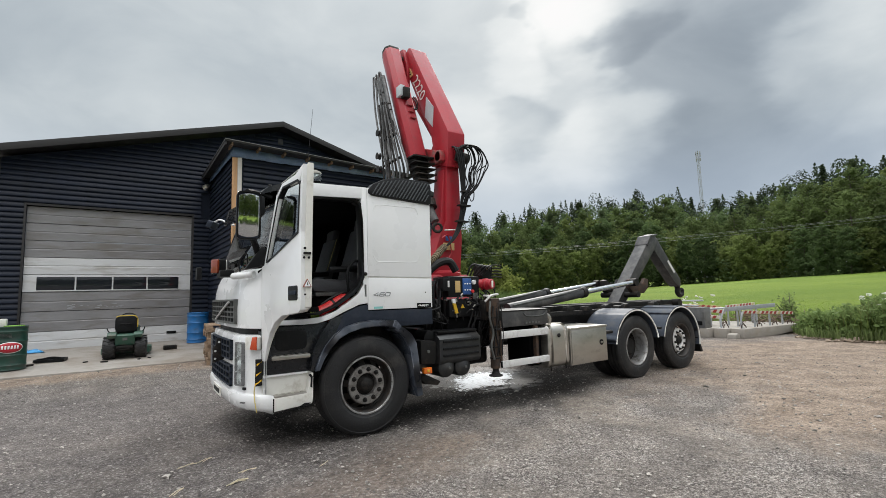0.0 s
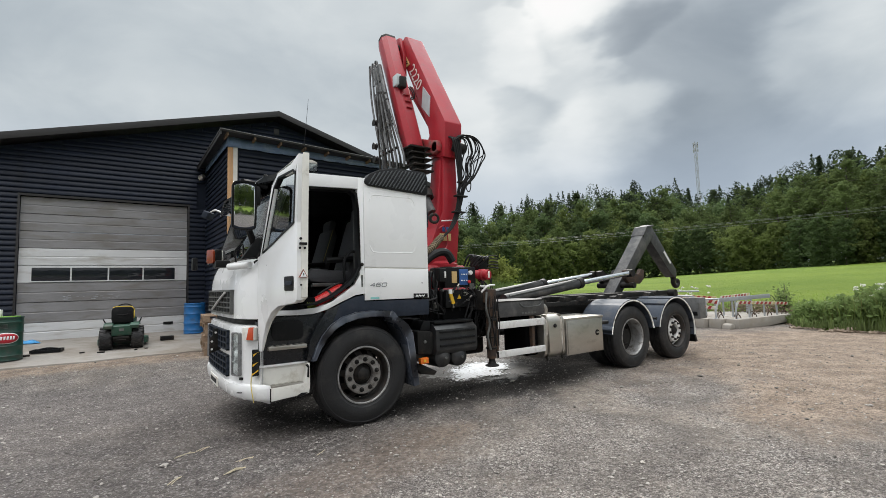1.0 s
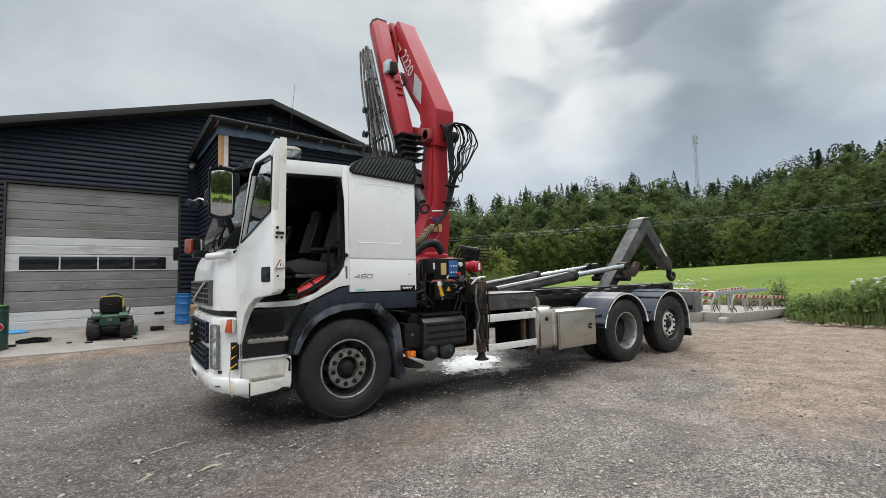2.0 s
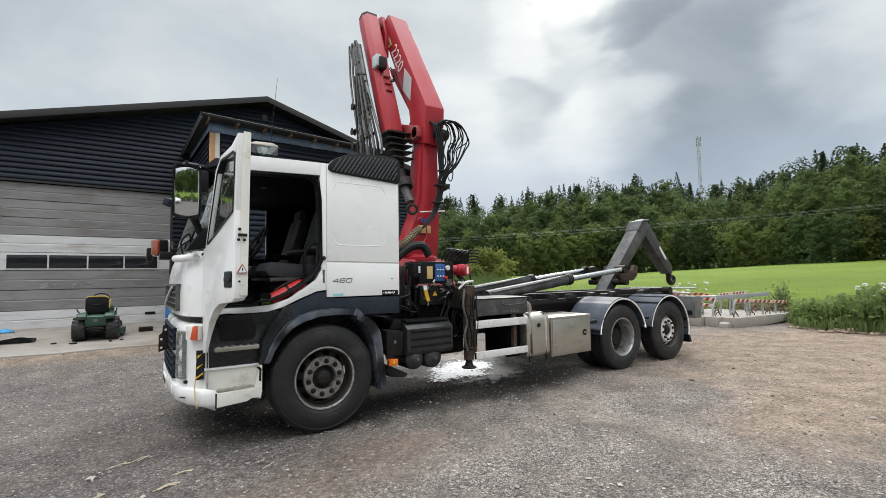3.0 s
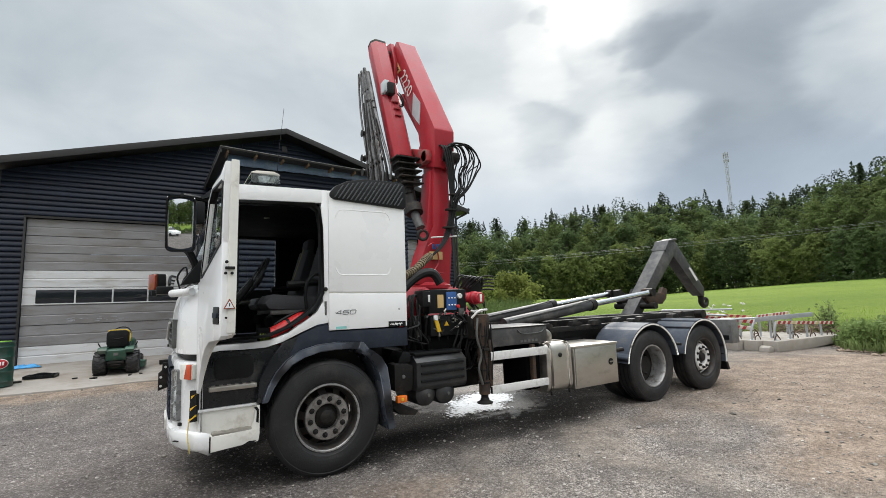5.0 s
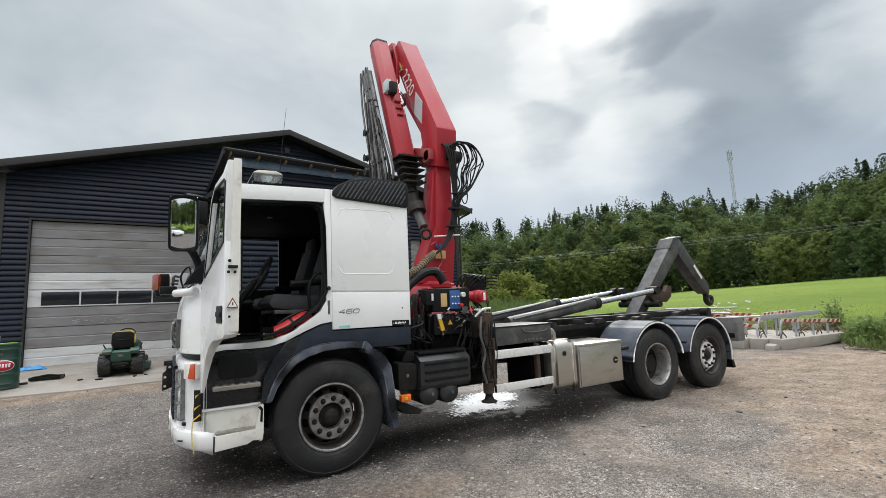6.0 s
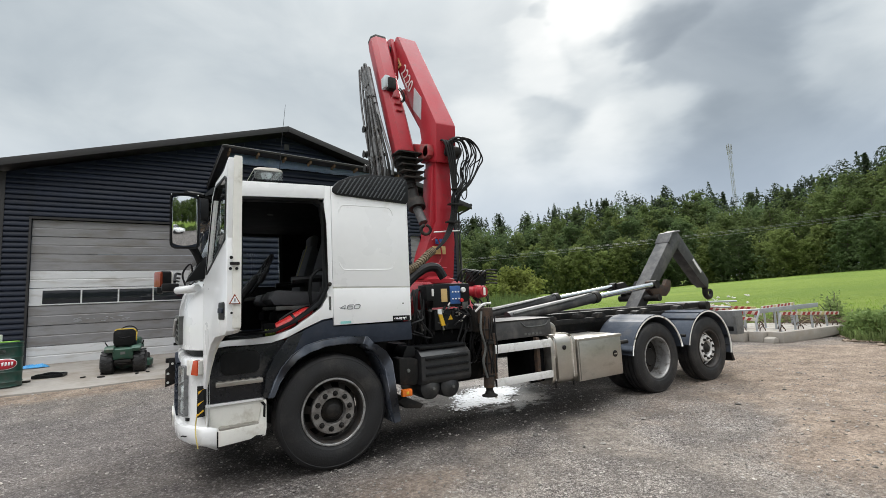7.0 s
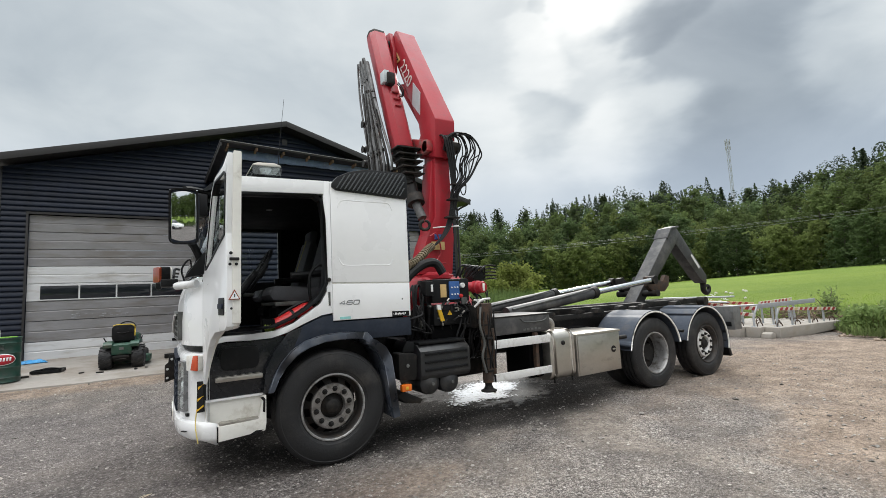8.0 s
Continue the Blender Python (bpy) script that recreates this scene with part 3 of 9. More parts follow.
def roller_door(u0, u1, z0, z1):
    door = part("roller_door", prism(B(), [(u0 - 0.05, z1), (u1 + 0.05, z1), (u1 + 0.05, z1 + 0.06), (u0 - 0.05, z1 + 0.06)], "y", -0.05, 0.12), M_FASCIA, workshop, "grey sectional door with pale bands and four dark panes")
    for u in (u0 - 0.05, u1):
        b = B()
        box(b, u, u + 0.05, -0.05, 0.12, z0, z1, 0.006)
        part("jamb", b, M_FASCIA, door)
    joints = [0.27, 0.78, 1.33, 1.865, 2.345, 2.82, 3.29, 3.77, 4.245]
    shades = "LGGLLGGG"
    for k, (a, c) in enumerate(zip(joints, joints[1:])):
        mt = M_DOORLIGHT if shades[k] == "L" else M_DOORGREY
        mid = (a + c) / 2
        # each section: two shallow ribs
        prof = [(0.07, a + 0.004), (0.050, a + 0.012), (0.046, mid - 0.02), (0.056, mid - 0.006), (0.056, mid + 0.006), (0.046, mid + 0.02), (0.050, c - 0.012), (0.07, c - 0.004), (0.10, c - 0.004), (0.10, a + 0.004)]
        if k == 3:
            prof = [(0.07, a + 0.004), (0.048, a + 0.012), (0.048, c - 0.012), (0.07, c - 0.004), (0.10, c - 0.004), (0.10, a + 0.004)]
        b = B()
        prism(b, prof, "x", u0 + 0.01, u1 - 0.01)
        part("door_panel", b, mt, door)
    if u0 > -0.5 and u0 < 6.0:
        # pale scuffs where goods have rubbed along the sections
        for s0, s1, sz in SCUFFS:
            part("scuff", box(B(), u0 + s0, u0 + s1, 0.0425, 0.0475, sz, sz + 0.012, 0.002), M_SCUFF, door, "pale rubbed scuff on grey sheet")
    w = (u1 - u0) * 0.2075
    for k in range(4):
        a = u0 + 0.28 + k * (w + 0.024)
        pane = part("window_pane", box(B(), a, a + w, 0.036, 0.047, 1.905, 2.285, 0.01), M_DOORWIN, door)
        b = B()
        o = rounded(a - 0.018, a + w + 0.018, 1.887, 2.303, 0.02, 2)
        i = rounded(a + 0.006, a + w - 0.006, 1.911, 2.279, 0.015, 2)
        band(b, o, i, "y", 0.028, 0.046, closed=True)
        part("frame", b, M_DOORLIGHT, door)
    b = B()
    box(b, u0 + 0.02, u1 - 0.02, 0.04, 0.1, z0 - 0.02, z0 + 0.02, 0.008)
    part("rubber_seal", b, M_BLACK, door)
    b = B()
    box(b, u1 - 0.62, u1 - 0.36, 0.028, 0.05, 0.52, 0.60, 0.015)
    part("handle", b, M_BLACK, door)
    return door


for d in DOORS:
    roller_door(*d)


def build_porch():
    """The unfinished extension in front of the gable wall."""
    front, left, right = -3.44, 4.235, 9.6
    b = B()
    box(b, left + 0.04, right - 0.04, front + 0.04, front + 0.2, 0.0, 5.6)
    box(b, left + 0.04, left + 0.2, front + 0.2, -0.04, 0.0, 5.6)
    box(b, right - 0.2, right - 0.04, front + 0.2, -0.04, 0.0, 5.6)
    part("porch_wall", b, M_SIDING, workshop)
    z = 0.25
    side = Matrix.Translation((left + 0.04, 0, 0)) @ Matrix.Rotation(radians(-90), 4, "Z")
    while z < 5.32:
        clapboard(workshop, left + 0.28, right - 0.02, z, Matrix.Translation((0, front + 0.04, 0)))
        clapboard(workshop, 0.02, -front - 0.1, z, side)
        z += BOARD
    b = B()
    box(b, left - 0.005, left + 0.12, front - 0.03, front + 0.05, 0.1, 5.42, 0.006)
    part("corner_post", b, M_WOOD, workshop, "fresh pine corner post")
    b = B()
    box(b, left + 0.125, left + 0.235, front - 0.02, front + 0.05, 0.1, 5.42, 0.004)
    part("wind_paper", b, M_WHITESHEET, workshop)
    # membrane wrapped round the top of the walls
    random.seed(5)
    verts, faces, n = [], [], 44
    for k in range(n + 1):
        u = left - 0.04 + (right - left + 0.06) * k / n
        sag = 0.02 * random.random()
        verts += [(u, front - 0.03 - 0.03 * random.random(), 5.40 - sag), (u, front - 0.035 - 0.02 * random.random(), 5.54), (u, front - 0.02, 5.70)]
    for k in range(n):
        for j in range(2):
            faces.append((k * 3 + j, k * 3 + 3 + j, k * 3 + 4 + j, k * 3 + 1 + j))
    m = raw("membrane", verts, faces, M_MEMBRANE, workshop, "creased blue-grey roofing membrane", smooth=50)
    sol = m.modifiers.new("thickness", "SOLIDIFY")
    sol.thickness = 0.012
    verts, faces = [], []
    for k in range(n + 1):
        v = front - 0.03 + (-front) * k / n
        verts += [(left - 0.03 - 0.02 * random.random(), v, 5.42 - 0.04 * random.random()), (left - 0.02, v, 5.66)]
    for k in range(n):
        faces.append((k * 2, k * 2 + 1, k * 2 + 3, k * 2 + 2))
    m = raw("membrane", verts, faces, M_MEMBRANE, workshop, smooth=50)
    sol = m.modifiers.new("thickness", "SOLIDIFY")
    sol.thickness = 0.012
    b = B()
    tip = Matrix.Translation((left, 0, 5.72)) @ Matrix.Rotation(radians(1.9), 4, "Y") @ Matrix.Translation((-left, 0, -5.72))
    prism(b, [(front - 0.40, 5.69), (0.0, 5.56), (0.0, 5.61), (front - 0.40, 5.74)], "x", left - 0.275, right + 0.30, tip)
    part("porch_roof", b, M_ROOF, workshop, bevel=0.006)
    b = B()
    prism(b, [(front - 0.38, 5.60), (0.0, 5.47), (0.0, 5.565), (front - 0.38, 5.695)], "x", left - 0.265, left - 0.225)
    part("verge_board", b, M_FASCIA, workshop)
    b = B()
    tube(b, [tip @ Vector((left - 0.275, front - 0.41, 5.735)), tip @ Vector((right + 0.30, front - 0.41, 5.735))], 0.012, 8)
    part("drip_edge", b, M_PIPE, workshop)
    for k in range(8):
        u = left - 0.10 + k * 0.70
        b = B()
        prism(b, [(front - 0.34, 5.615), (front + 0.1, 5.60), (front + 0.1, 5.675), (front - 0.34, 5.688)], "x", u, u + 0.047, tip)
        part("rafter_end", b, M_RAFTER, workshop)
    b = B()
    lathe(b, [(0.02, 0.16), (0.07, 0.15), (0.10, 0.02), (0.105, 0.0), (0.085, 0.01), (0.03, 0.05)], 20, pose(4.06, -0.17, 5.20, 70, 0, 20))
    tube(b, [(4.06, -0.02, 5.28), (4.06, -0.1, 5.28), (4.06, -0.15, 5.23)], 0.02, 6)
    part("flood_lamp", b, M_STEEL, workshop, "round grey floodlight")


build_porch()

# concrete apron before the doors, its edge broken and earthy
verts, faces, nu, nv = [], [], 60, 16
for j in range(nv + 1):
    for i in range(nu + 1):
        x = -12 + 13.0 * i / nu
        edge = 7.35 + 0.06 * x * 0.3 + 0.12 * noise.noise((x * 0.9, 3, 0)) + 0.05 * noise.noise((x * 3.5, 7, 0))
        y = edge + (12.10 - edge) * j / nv
        verts.append((x, y, rise(x, y) + 0.030 + 0.008 * noise.noise((x, y, 1))))
for i in range(nu + 1):
    x, y, z = verts[i]
    verts.append((x, y - 0.02, z - 0.10))
for j in range(nv):
    for i in range(nu):
        a = j * (nu + 1) + i
        faces.append((a, a + 1, a + nu + 2, a + nu + 1))
lowrow = (nu + 1) * (nv + 1)
for i in range(nu):
    faces.append((lowrow + i, lowrow + i + 1, i + 1, i))
tagged(raw("apron", verts, faces, M_CONCRETE, smooth=40), "worn concrete apron strewn with sand before the doors", "pavement", kind="structure")

# ---- bright patch under the truck, its brightness put into the base colour ----
M_BRIGHT_PATCH = mat("bright_patch_white", (0.78, 0.80, 0.83), 0.35, var=0.08, scale=9, bump=0.35, bscale=45, dirt=((0.34, 0.335, 0.33), 0.42, 16), spec=0.5)


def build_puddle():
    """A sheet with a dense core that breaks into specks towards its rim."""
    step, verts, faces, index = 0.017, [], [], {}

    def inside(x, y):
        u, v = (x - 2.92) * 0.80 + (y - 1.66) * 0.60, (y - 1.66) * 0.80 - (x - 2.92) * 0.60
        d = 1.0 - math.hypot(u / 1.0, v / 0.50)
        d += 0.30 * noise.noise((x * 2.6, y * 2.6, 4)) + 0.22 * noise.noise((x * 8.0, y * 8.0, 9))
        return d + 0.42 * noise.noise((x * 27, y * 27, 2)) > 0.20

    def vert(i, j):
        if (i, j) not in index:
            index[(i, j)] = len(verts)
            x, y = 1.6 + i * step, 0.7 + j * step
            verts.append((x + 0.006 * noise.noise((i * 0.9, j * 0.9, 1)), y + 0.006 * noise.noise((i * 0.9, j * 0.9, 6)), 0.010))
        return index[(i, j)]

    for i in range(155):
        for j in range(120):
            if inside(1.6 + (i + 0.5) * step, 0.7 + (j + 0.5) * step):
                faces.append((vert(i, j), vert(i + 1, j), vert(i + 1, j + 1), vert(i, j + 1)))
    tagged(raw("puddle", verts, faces, M_BRIGHT_PATCH), "bright white patch breaking into specks under the truck", "puddle", kind="structure")


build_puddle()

# ---- woods ----
def leaf_mat(name, rgb, each=0.25, island=0.16):
    m = mat(name, rgb, 0.6, var=0.25, scale=0.35, bump=0.0, island=island, each=each, spec=0.06)
    nt = m.node_tree
    p = nt.nodes["Principled BSDF"]
    col = p.inputs["Base Color"].links[0].from_socket
    tr, mx = nt.nodes.new("ShaderNodeBsdfTranslucent"), nt.nodes.new("ShaderNodeMixShader")
    nt.links.new(col, tr.inputs["Color"])
    mx.inputs[0].default_value = 0.5
    nt.links.new(p.outputs[0], mx.inputs[1])
    nt.links.new(tr.outputs[0], mx.inputs[2])
    nt.links.new(mx.outputs[0], nt.nodes["Material Output"].inputs["Surface"])
    return m


M_LEAF = [leaf_mat("birch_leaves", (0.176, 0.222, 0.074), 0.3, 0.06), leaf_mat("aspen_leaves", (0.128, 0.172, 0.064), 0.3, 0.06), leaf_mat("alder_leaves", (0.092, 0.134, 0.056), 0.3, 0.06)]
M_NEEDLE = leaf_mat("spruce_needles", (0.068, 0.094, 0.054), 0.3, 0.06)
M_PINE = leaf_mat("pine_needles", (0.094, 0.124, 0.062), 0.3, 0.06)
M_BARK = mat("grey_bark", (0.12, 0.10, 0.085), 0.9, var=0.3, scale=2, bump=0.4, bscale=12)


def leaves(rng, centres, size, flat=0.0):
    """Small crooked leaf sprays, one four-cornered blade each, about the given centres."""
    n = len(centres)
    d = rng.normal(size=(n, 3))
    d /= np.linalg.norm(d, axis=1)[:, None]
    d[:, 2] *= 1 - flat
    e = np.cross(d, rng.normal(size=(n, 3)))
    e /= np.linalg.norm(e, axis=1)[:, None]
    s = size * (0.6 + 0.8 * rng.random((n, 1)))
    c = np.asarray(centres)
    v = np.stack([c - d * s, c + e * s * 0.55, c + d * s, c - e * s * 0.55], 1).reshape(-1, 3)
    f = np.arange(4 * n).reshape(-1, 4)
    return v, f


def sprays(rng, centres, normals, size, rough=1.0):
    """Three-cornered leaf sprays that face roughly along the given directions."""
    n = len(centres)
    c = np.asarray(centres)
    d = np.asarray(normals) + rng.normal(0, rough, (n, 3))
    d /= np.linalg.norm(d, axis=1)[:, None]
    e = np.cross(d, rng.normal(size=(n, 3)))
    e /= np.linalg.norm(e, axis=1)[:, None]
    g = np.cross(d, e)
    s = size * (0.55 + 0.9 * rng.random((n, 1)))
    v = np.stack([c + e * s, c - e * s * 0.6 + g * s * 0.85, c - e * s * 0.6 - g * s * 0.85], 1).reshape(-1, 3)
    return v, np.arange(3 * n).reshape(-1, 3)


def clumped(rng, clumps, count, size, rough=0.48):
    """Leaf sprays over the outside of many overlapping clumps (centre, radius)."""
    cen = np.array([c for c, _ in clumps], float)
    rad = np.array([r for _, r in clumps], float)
    pick = rng.choice(len(clumps), count, p=rad ** 1.6 / (rad ** 1.6).sum())
    d = rng.normal(size=(count, 3))
    d[:, 2] = d[:, 2] * 0.9 + 0.30
    d /= np.linalg.norm(d, axis=1)[:, None]
    depth = 0.62 + 0.50 * rng.random((count, 1))
    pos = cen[pick] + d * rad[pick][:, None] * depth * (1.0, 1.0, 0.9)
    return sprays(rng, pos, d, size, rough)


def broadleaf(seed, height, spread, leaf, count, size=0.24, base=0.06, puff=0.40):
    """Tapered trunk, limbs, and a crown of leaf clumps of many sizes round the limb ends."""
    rng = np.random.default_rng(seed)
    tree = thing("tree", "", "tree")
    b = B()
    lean = rng.normal(0, 0.02, 2)
    spine = [(lean[0] * z + 0.15 * math.sin(z * 0.4 + seed), lean[1] * z + 0.15 * math.cos(z * 0.3 + seed), z) for z in np.linspace(-0.4, height * 0.9, 7)]
    tube(b, spine, height * 0.012, 7, height * 0.002)
    clumps = []
    for k in range(34):
        q = (k + 0.5) / 34
        z = height * (base + (0.95 - base) * q)
        a = k * 2.4 + rng.random()
        prof = (1 - abs(q - 0.42) / (0.42 if q < 0.42 else 0.58)) ** 0.5
        reach = spread * (0.20 + 0.66 * prof) * (0.78 + 0.36 * rng.random())
        root = Vector((lean[0] * z, lean[1] * z, z * 0.94))
        tip = root + Vector((math.cos(a) * reach, math.sin(a) * reach, reach * (0.05 + 0.3 * rng.random())))
        mid = (root + tip) / 2 + Vector((0, 0, -0.08 * reach))
        tube(b, [root, mid, tip], height * 0.0045, 5, height * 0.001)
        big = puff * (0.50 + 0.42 * prof) * spread
        clumps += [(tip, big * (0.45 + 0.35 * rng.random())), (mid, big * 0.85)]
        for _ in range(11):
            o = Vector(rng.normal(0, 0.58, 3)) * big
            clumps.append((tip + o, big * (0.14 + 0.22 * rng.random())))
    for _ in range(12):
        f = rng.random()
        o = Vector((rng.normal(0, 0.22) * spread * (1.2 - f), rng.normal(0, 0.22) * spread * (1.2 - f), height * (0.86 + 0.13 * f)))
        clumps.append((o, spread * puff * (0.34 - 0.20 * f)))
    part("trunk", b, M_BARK, tree)
    v, f = clumped(rng, clumps, count, size)
    raw("crown", v, f, leaf, tree)
    return tree


def pine(seed, height, spread, leaf, count):
    """Bare red-brown trunk with a ragged, open crown of small needle tufts."""
    rng = np.random.default_rng(seed)
    tree = thing("tree", "", "tree")
    b = B()
    tube(b, [(0.1 * math.sin(z * 0.4), 0, z) for z in np.linspace(-0.4, height, 7)], height * 0.010, 7, 0.03)
    clumps = []
    for k in range(48):
        q = (k + rng.random()) / 48
        z = height * (0.40 + 0.58 * q)
        a, reach = k * 2.4, spread * (1 - q ** 1.7) ** 0.8 * (0.40 + 0.70 * rng.random()) + 0.15
        tip = Vector((math.cos(a) * reach, math.sin(a) * reach, z + 0.15 * reach))
        tube(b, [(0, 0, z), tip], 0.05, 4, 0.015)
        for s in (1.0, 0.75, 0.5):
            c = Vector((tip.x * s, tip.y * s, z + (tip.z - z) * s))
            clumps += [(c + Vector(rng.normal(0, 0.22, 3)), 0.22 + 0.26 * rng.random()) for _ in range(2)]
    part("trunk", b, M_BARK, tree)
    v, f = clumped(rng, clumps, count, 0.17, 1.0)
    raw("crown", v, f, leaf, tree)
    return tree


def conifer(seed, height, spread, leaf, count):
    rng = np.random.default_rng(seed)
    tree = thing("tree", "", "tree")
    b = B()
    tube(b, [(0, 0, z) for z in np.linspace(-0.4, height, 5)], height * 0.011, 7, 0.02)
    cs, ns = [], []
    tiers = 40
    for k in range(tiers):
        q = k / tiers
        for j in range(6):
            a = j * 1.05 + k * 0.7 + rng.random() * 0.8
            z = height * (0.08 + 0.92 * min(0.995, (k + rng.random()) / tiers))
            reach = (spread * (1 - q) ** 0.9 + 0.08) * (0.6 + 0.5 * rng.random())
            tip = np.array([math.cos(a) * reach, math.sin(a) * reach, z - 0.30 * reach])
            tube(b, [(0, 0, z), tuple(tip)], 0.03, 4, 0.01)
            for s in rng.random(max(2, int(count / (tiers * 6)))) ** 0.6:
                cs.append(np.array([0, 0, z]) * (1 - s) + tip * s + rng.normal(0, 0.03 + 0.05 * reach, 3))
                ns.append((math.cos(a) * 0.6, math.sin(a) * 0.6, 0.8))
    part("trunk", b, M_BARK, tree)
    v, f = sprays(rng, cs, ns, 0.19, 0.8)
    raw("crown", v, f, leaf, tree)
    return tree


def wood_edge(az):
    """Distance of the wood's edge in each direction: it comes nearer on one side."""
    return 96 + 24 * np.clip((az - 11) / 16.0, 0, 1) + 2.5 * np.sin(az * 0.7)


SKYLINE = ([3, 14, 16.4, 18.6, 21, 23, 26, 29, 31, 37, 44, 50, 60], [11.6, 11.3, 10.9, 10.2, 9.8, 9.5, 9.7, 10.8, 10.8, 11.0, 10.3, 9.9, 9.9])


def plant_woods():
    protos = [
        (broadleaf(1, 20, 3.3, M_LEAF[0], 10500, 0.18), 20, "tall birch with a light green crown at the wood's edge"),
        (broadleaf(2, 17, 3.9, M_LEAF[1], 11500, 0.18), 17, "round aspen with a dense green crown at the field's far edge"),
        (broadleaf(3, 15, 3.5, M_LEAF[2], 10500, 0.18), 15, "dark green alder with a full crown at the wood's edge"),
        (broadleaf(4, 21, 4.0, M_LEAF[1], 11500, 0.18), 21, "high leafy tree with a broken outline in the wood"),
        (conifer(5, 22, 3.0, M_NEEDLE, 6500), 22, "dark pointed spruce standing above the wood"),
        (pine(6, 22, 2.7, M_PINE, 6500), 22, "tall pine with a bare lower trunk in the wood"),
        (broadleaf(7, 11, 3.0, M_LEAF[0], 9500, 0.17, 0.01), 11, "low leafy tree growing down to the grass"),
        (broadleaf(8, 12, 2.4, M_LEAF[2], 9000, 0.17, 0.01), 12, "young dark alder growing down to the grass"),
    ]
    for p, _, text in protos:
        tagged(p, text, "tree", "trees of the wood")
    rng = random.Random(11)
    used = set()
    spots = []
    # rows in depth: metres behind the edge, kinds, least and most share of the skyline's height, spacing in degrees
    rows = ((0, (6, 7, 6, 2), 0.42, 0.60, 1.7), (6, (1, 2, 7, 0, 6), 0.54, 0.72, 1.8), (13, (2, 3, 1, 0), 0.66, 0.84, 1.9), (22, (3, 1, 5, 0, 3), 0.80, 0.95, 2.4), (34, (4, 5, 3, 5, 4), 0.95, 1.04, 3.0))
    for row, (extra, kinds, lo, hi, gap) in enumerate(rows):
        az = 3.0 + row * 0.9
        while az < 60:
            near = max(0.0, min(1.0, (24 - az) / 5.0))
            r = wood_edge(az) + extra + rng.uniform(-2.0, 2.0)
            k = rng.choice(kinds)
            share = rng.uniform(lo, hi)
            if near and row in (1, 2):
                k, share = rng.choice((0, 1, 3, 3)), min(1.0, share + 0.16 * near)
            if near and row > 2:
                k = rng.choice((3, 0, 3, 5, 4))
            a = radians(az)
            base = rise(-2 + r * math.cos(a), -4.4 + r * math.sin(a)) + row * 0.55 - 0.3
            top = 1.5 + r * math.tan(radians(float(np.interp(az, *SKYLINE)))) * share
            spots.append((az, r, k, max(0.4, (top - base) / protos[k][1]), base))
            az += gap * rng.uniform(0.7, 1.3)
    # looser stands on the sides that only the glass and the mirrors see
    for k in range(11):
        spots.append((-45 + 4.2 * k + rng.uniform(-1, 1), 100 + rng.uniform(-5, 8), rng.choice((0, 1, 2, 6)), rng.uniform(0.8, 1.0), 0.0))
    for k in range(40):
        spots.append((222 + 1.75 * k + rng.uniform(-0.6, 0.6), 88 + rng.uniform(-6, 8), rng.choice((0, 1, 3, 3)), rng.uniform(1.05, 1.35), -0.3))
    for az, r, k, s, base in spots:
        a = radians(az)
        wide = s * rng.uniform(0.95, 1.15)
        m = pose(-2 + r * math.cos(a), -4.4 + r * math.sin(a), base, 0, 0, rng.uniform(0, 360)) @ Matrix.Diagonal((wide, wide, s, 1))
        if k not in used:
            protos[k][0].matrix_basis = m
            used.add(k)
        else:
            ob = copy_thing(protos[k][0], Matrix.Identity(4))
            ob.matrix_basis = m


plant_woods()


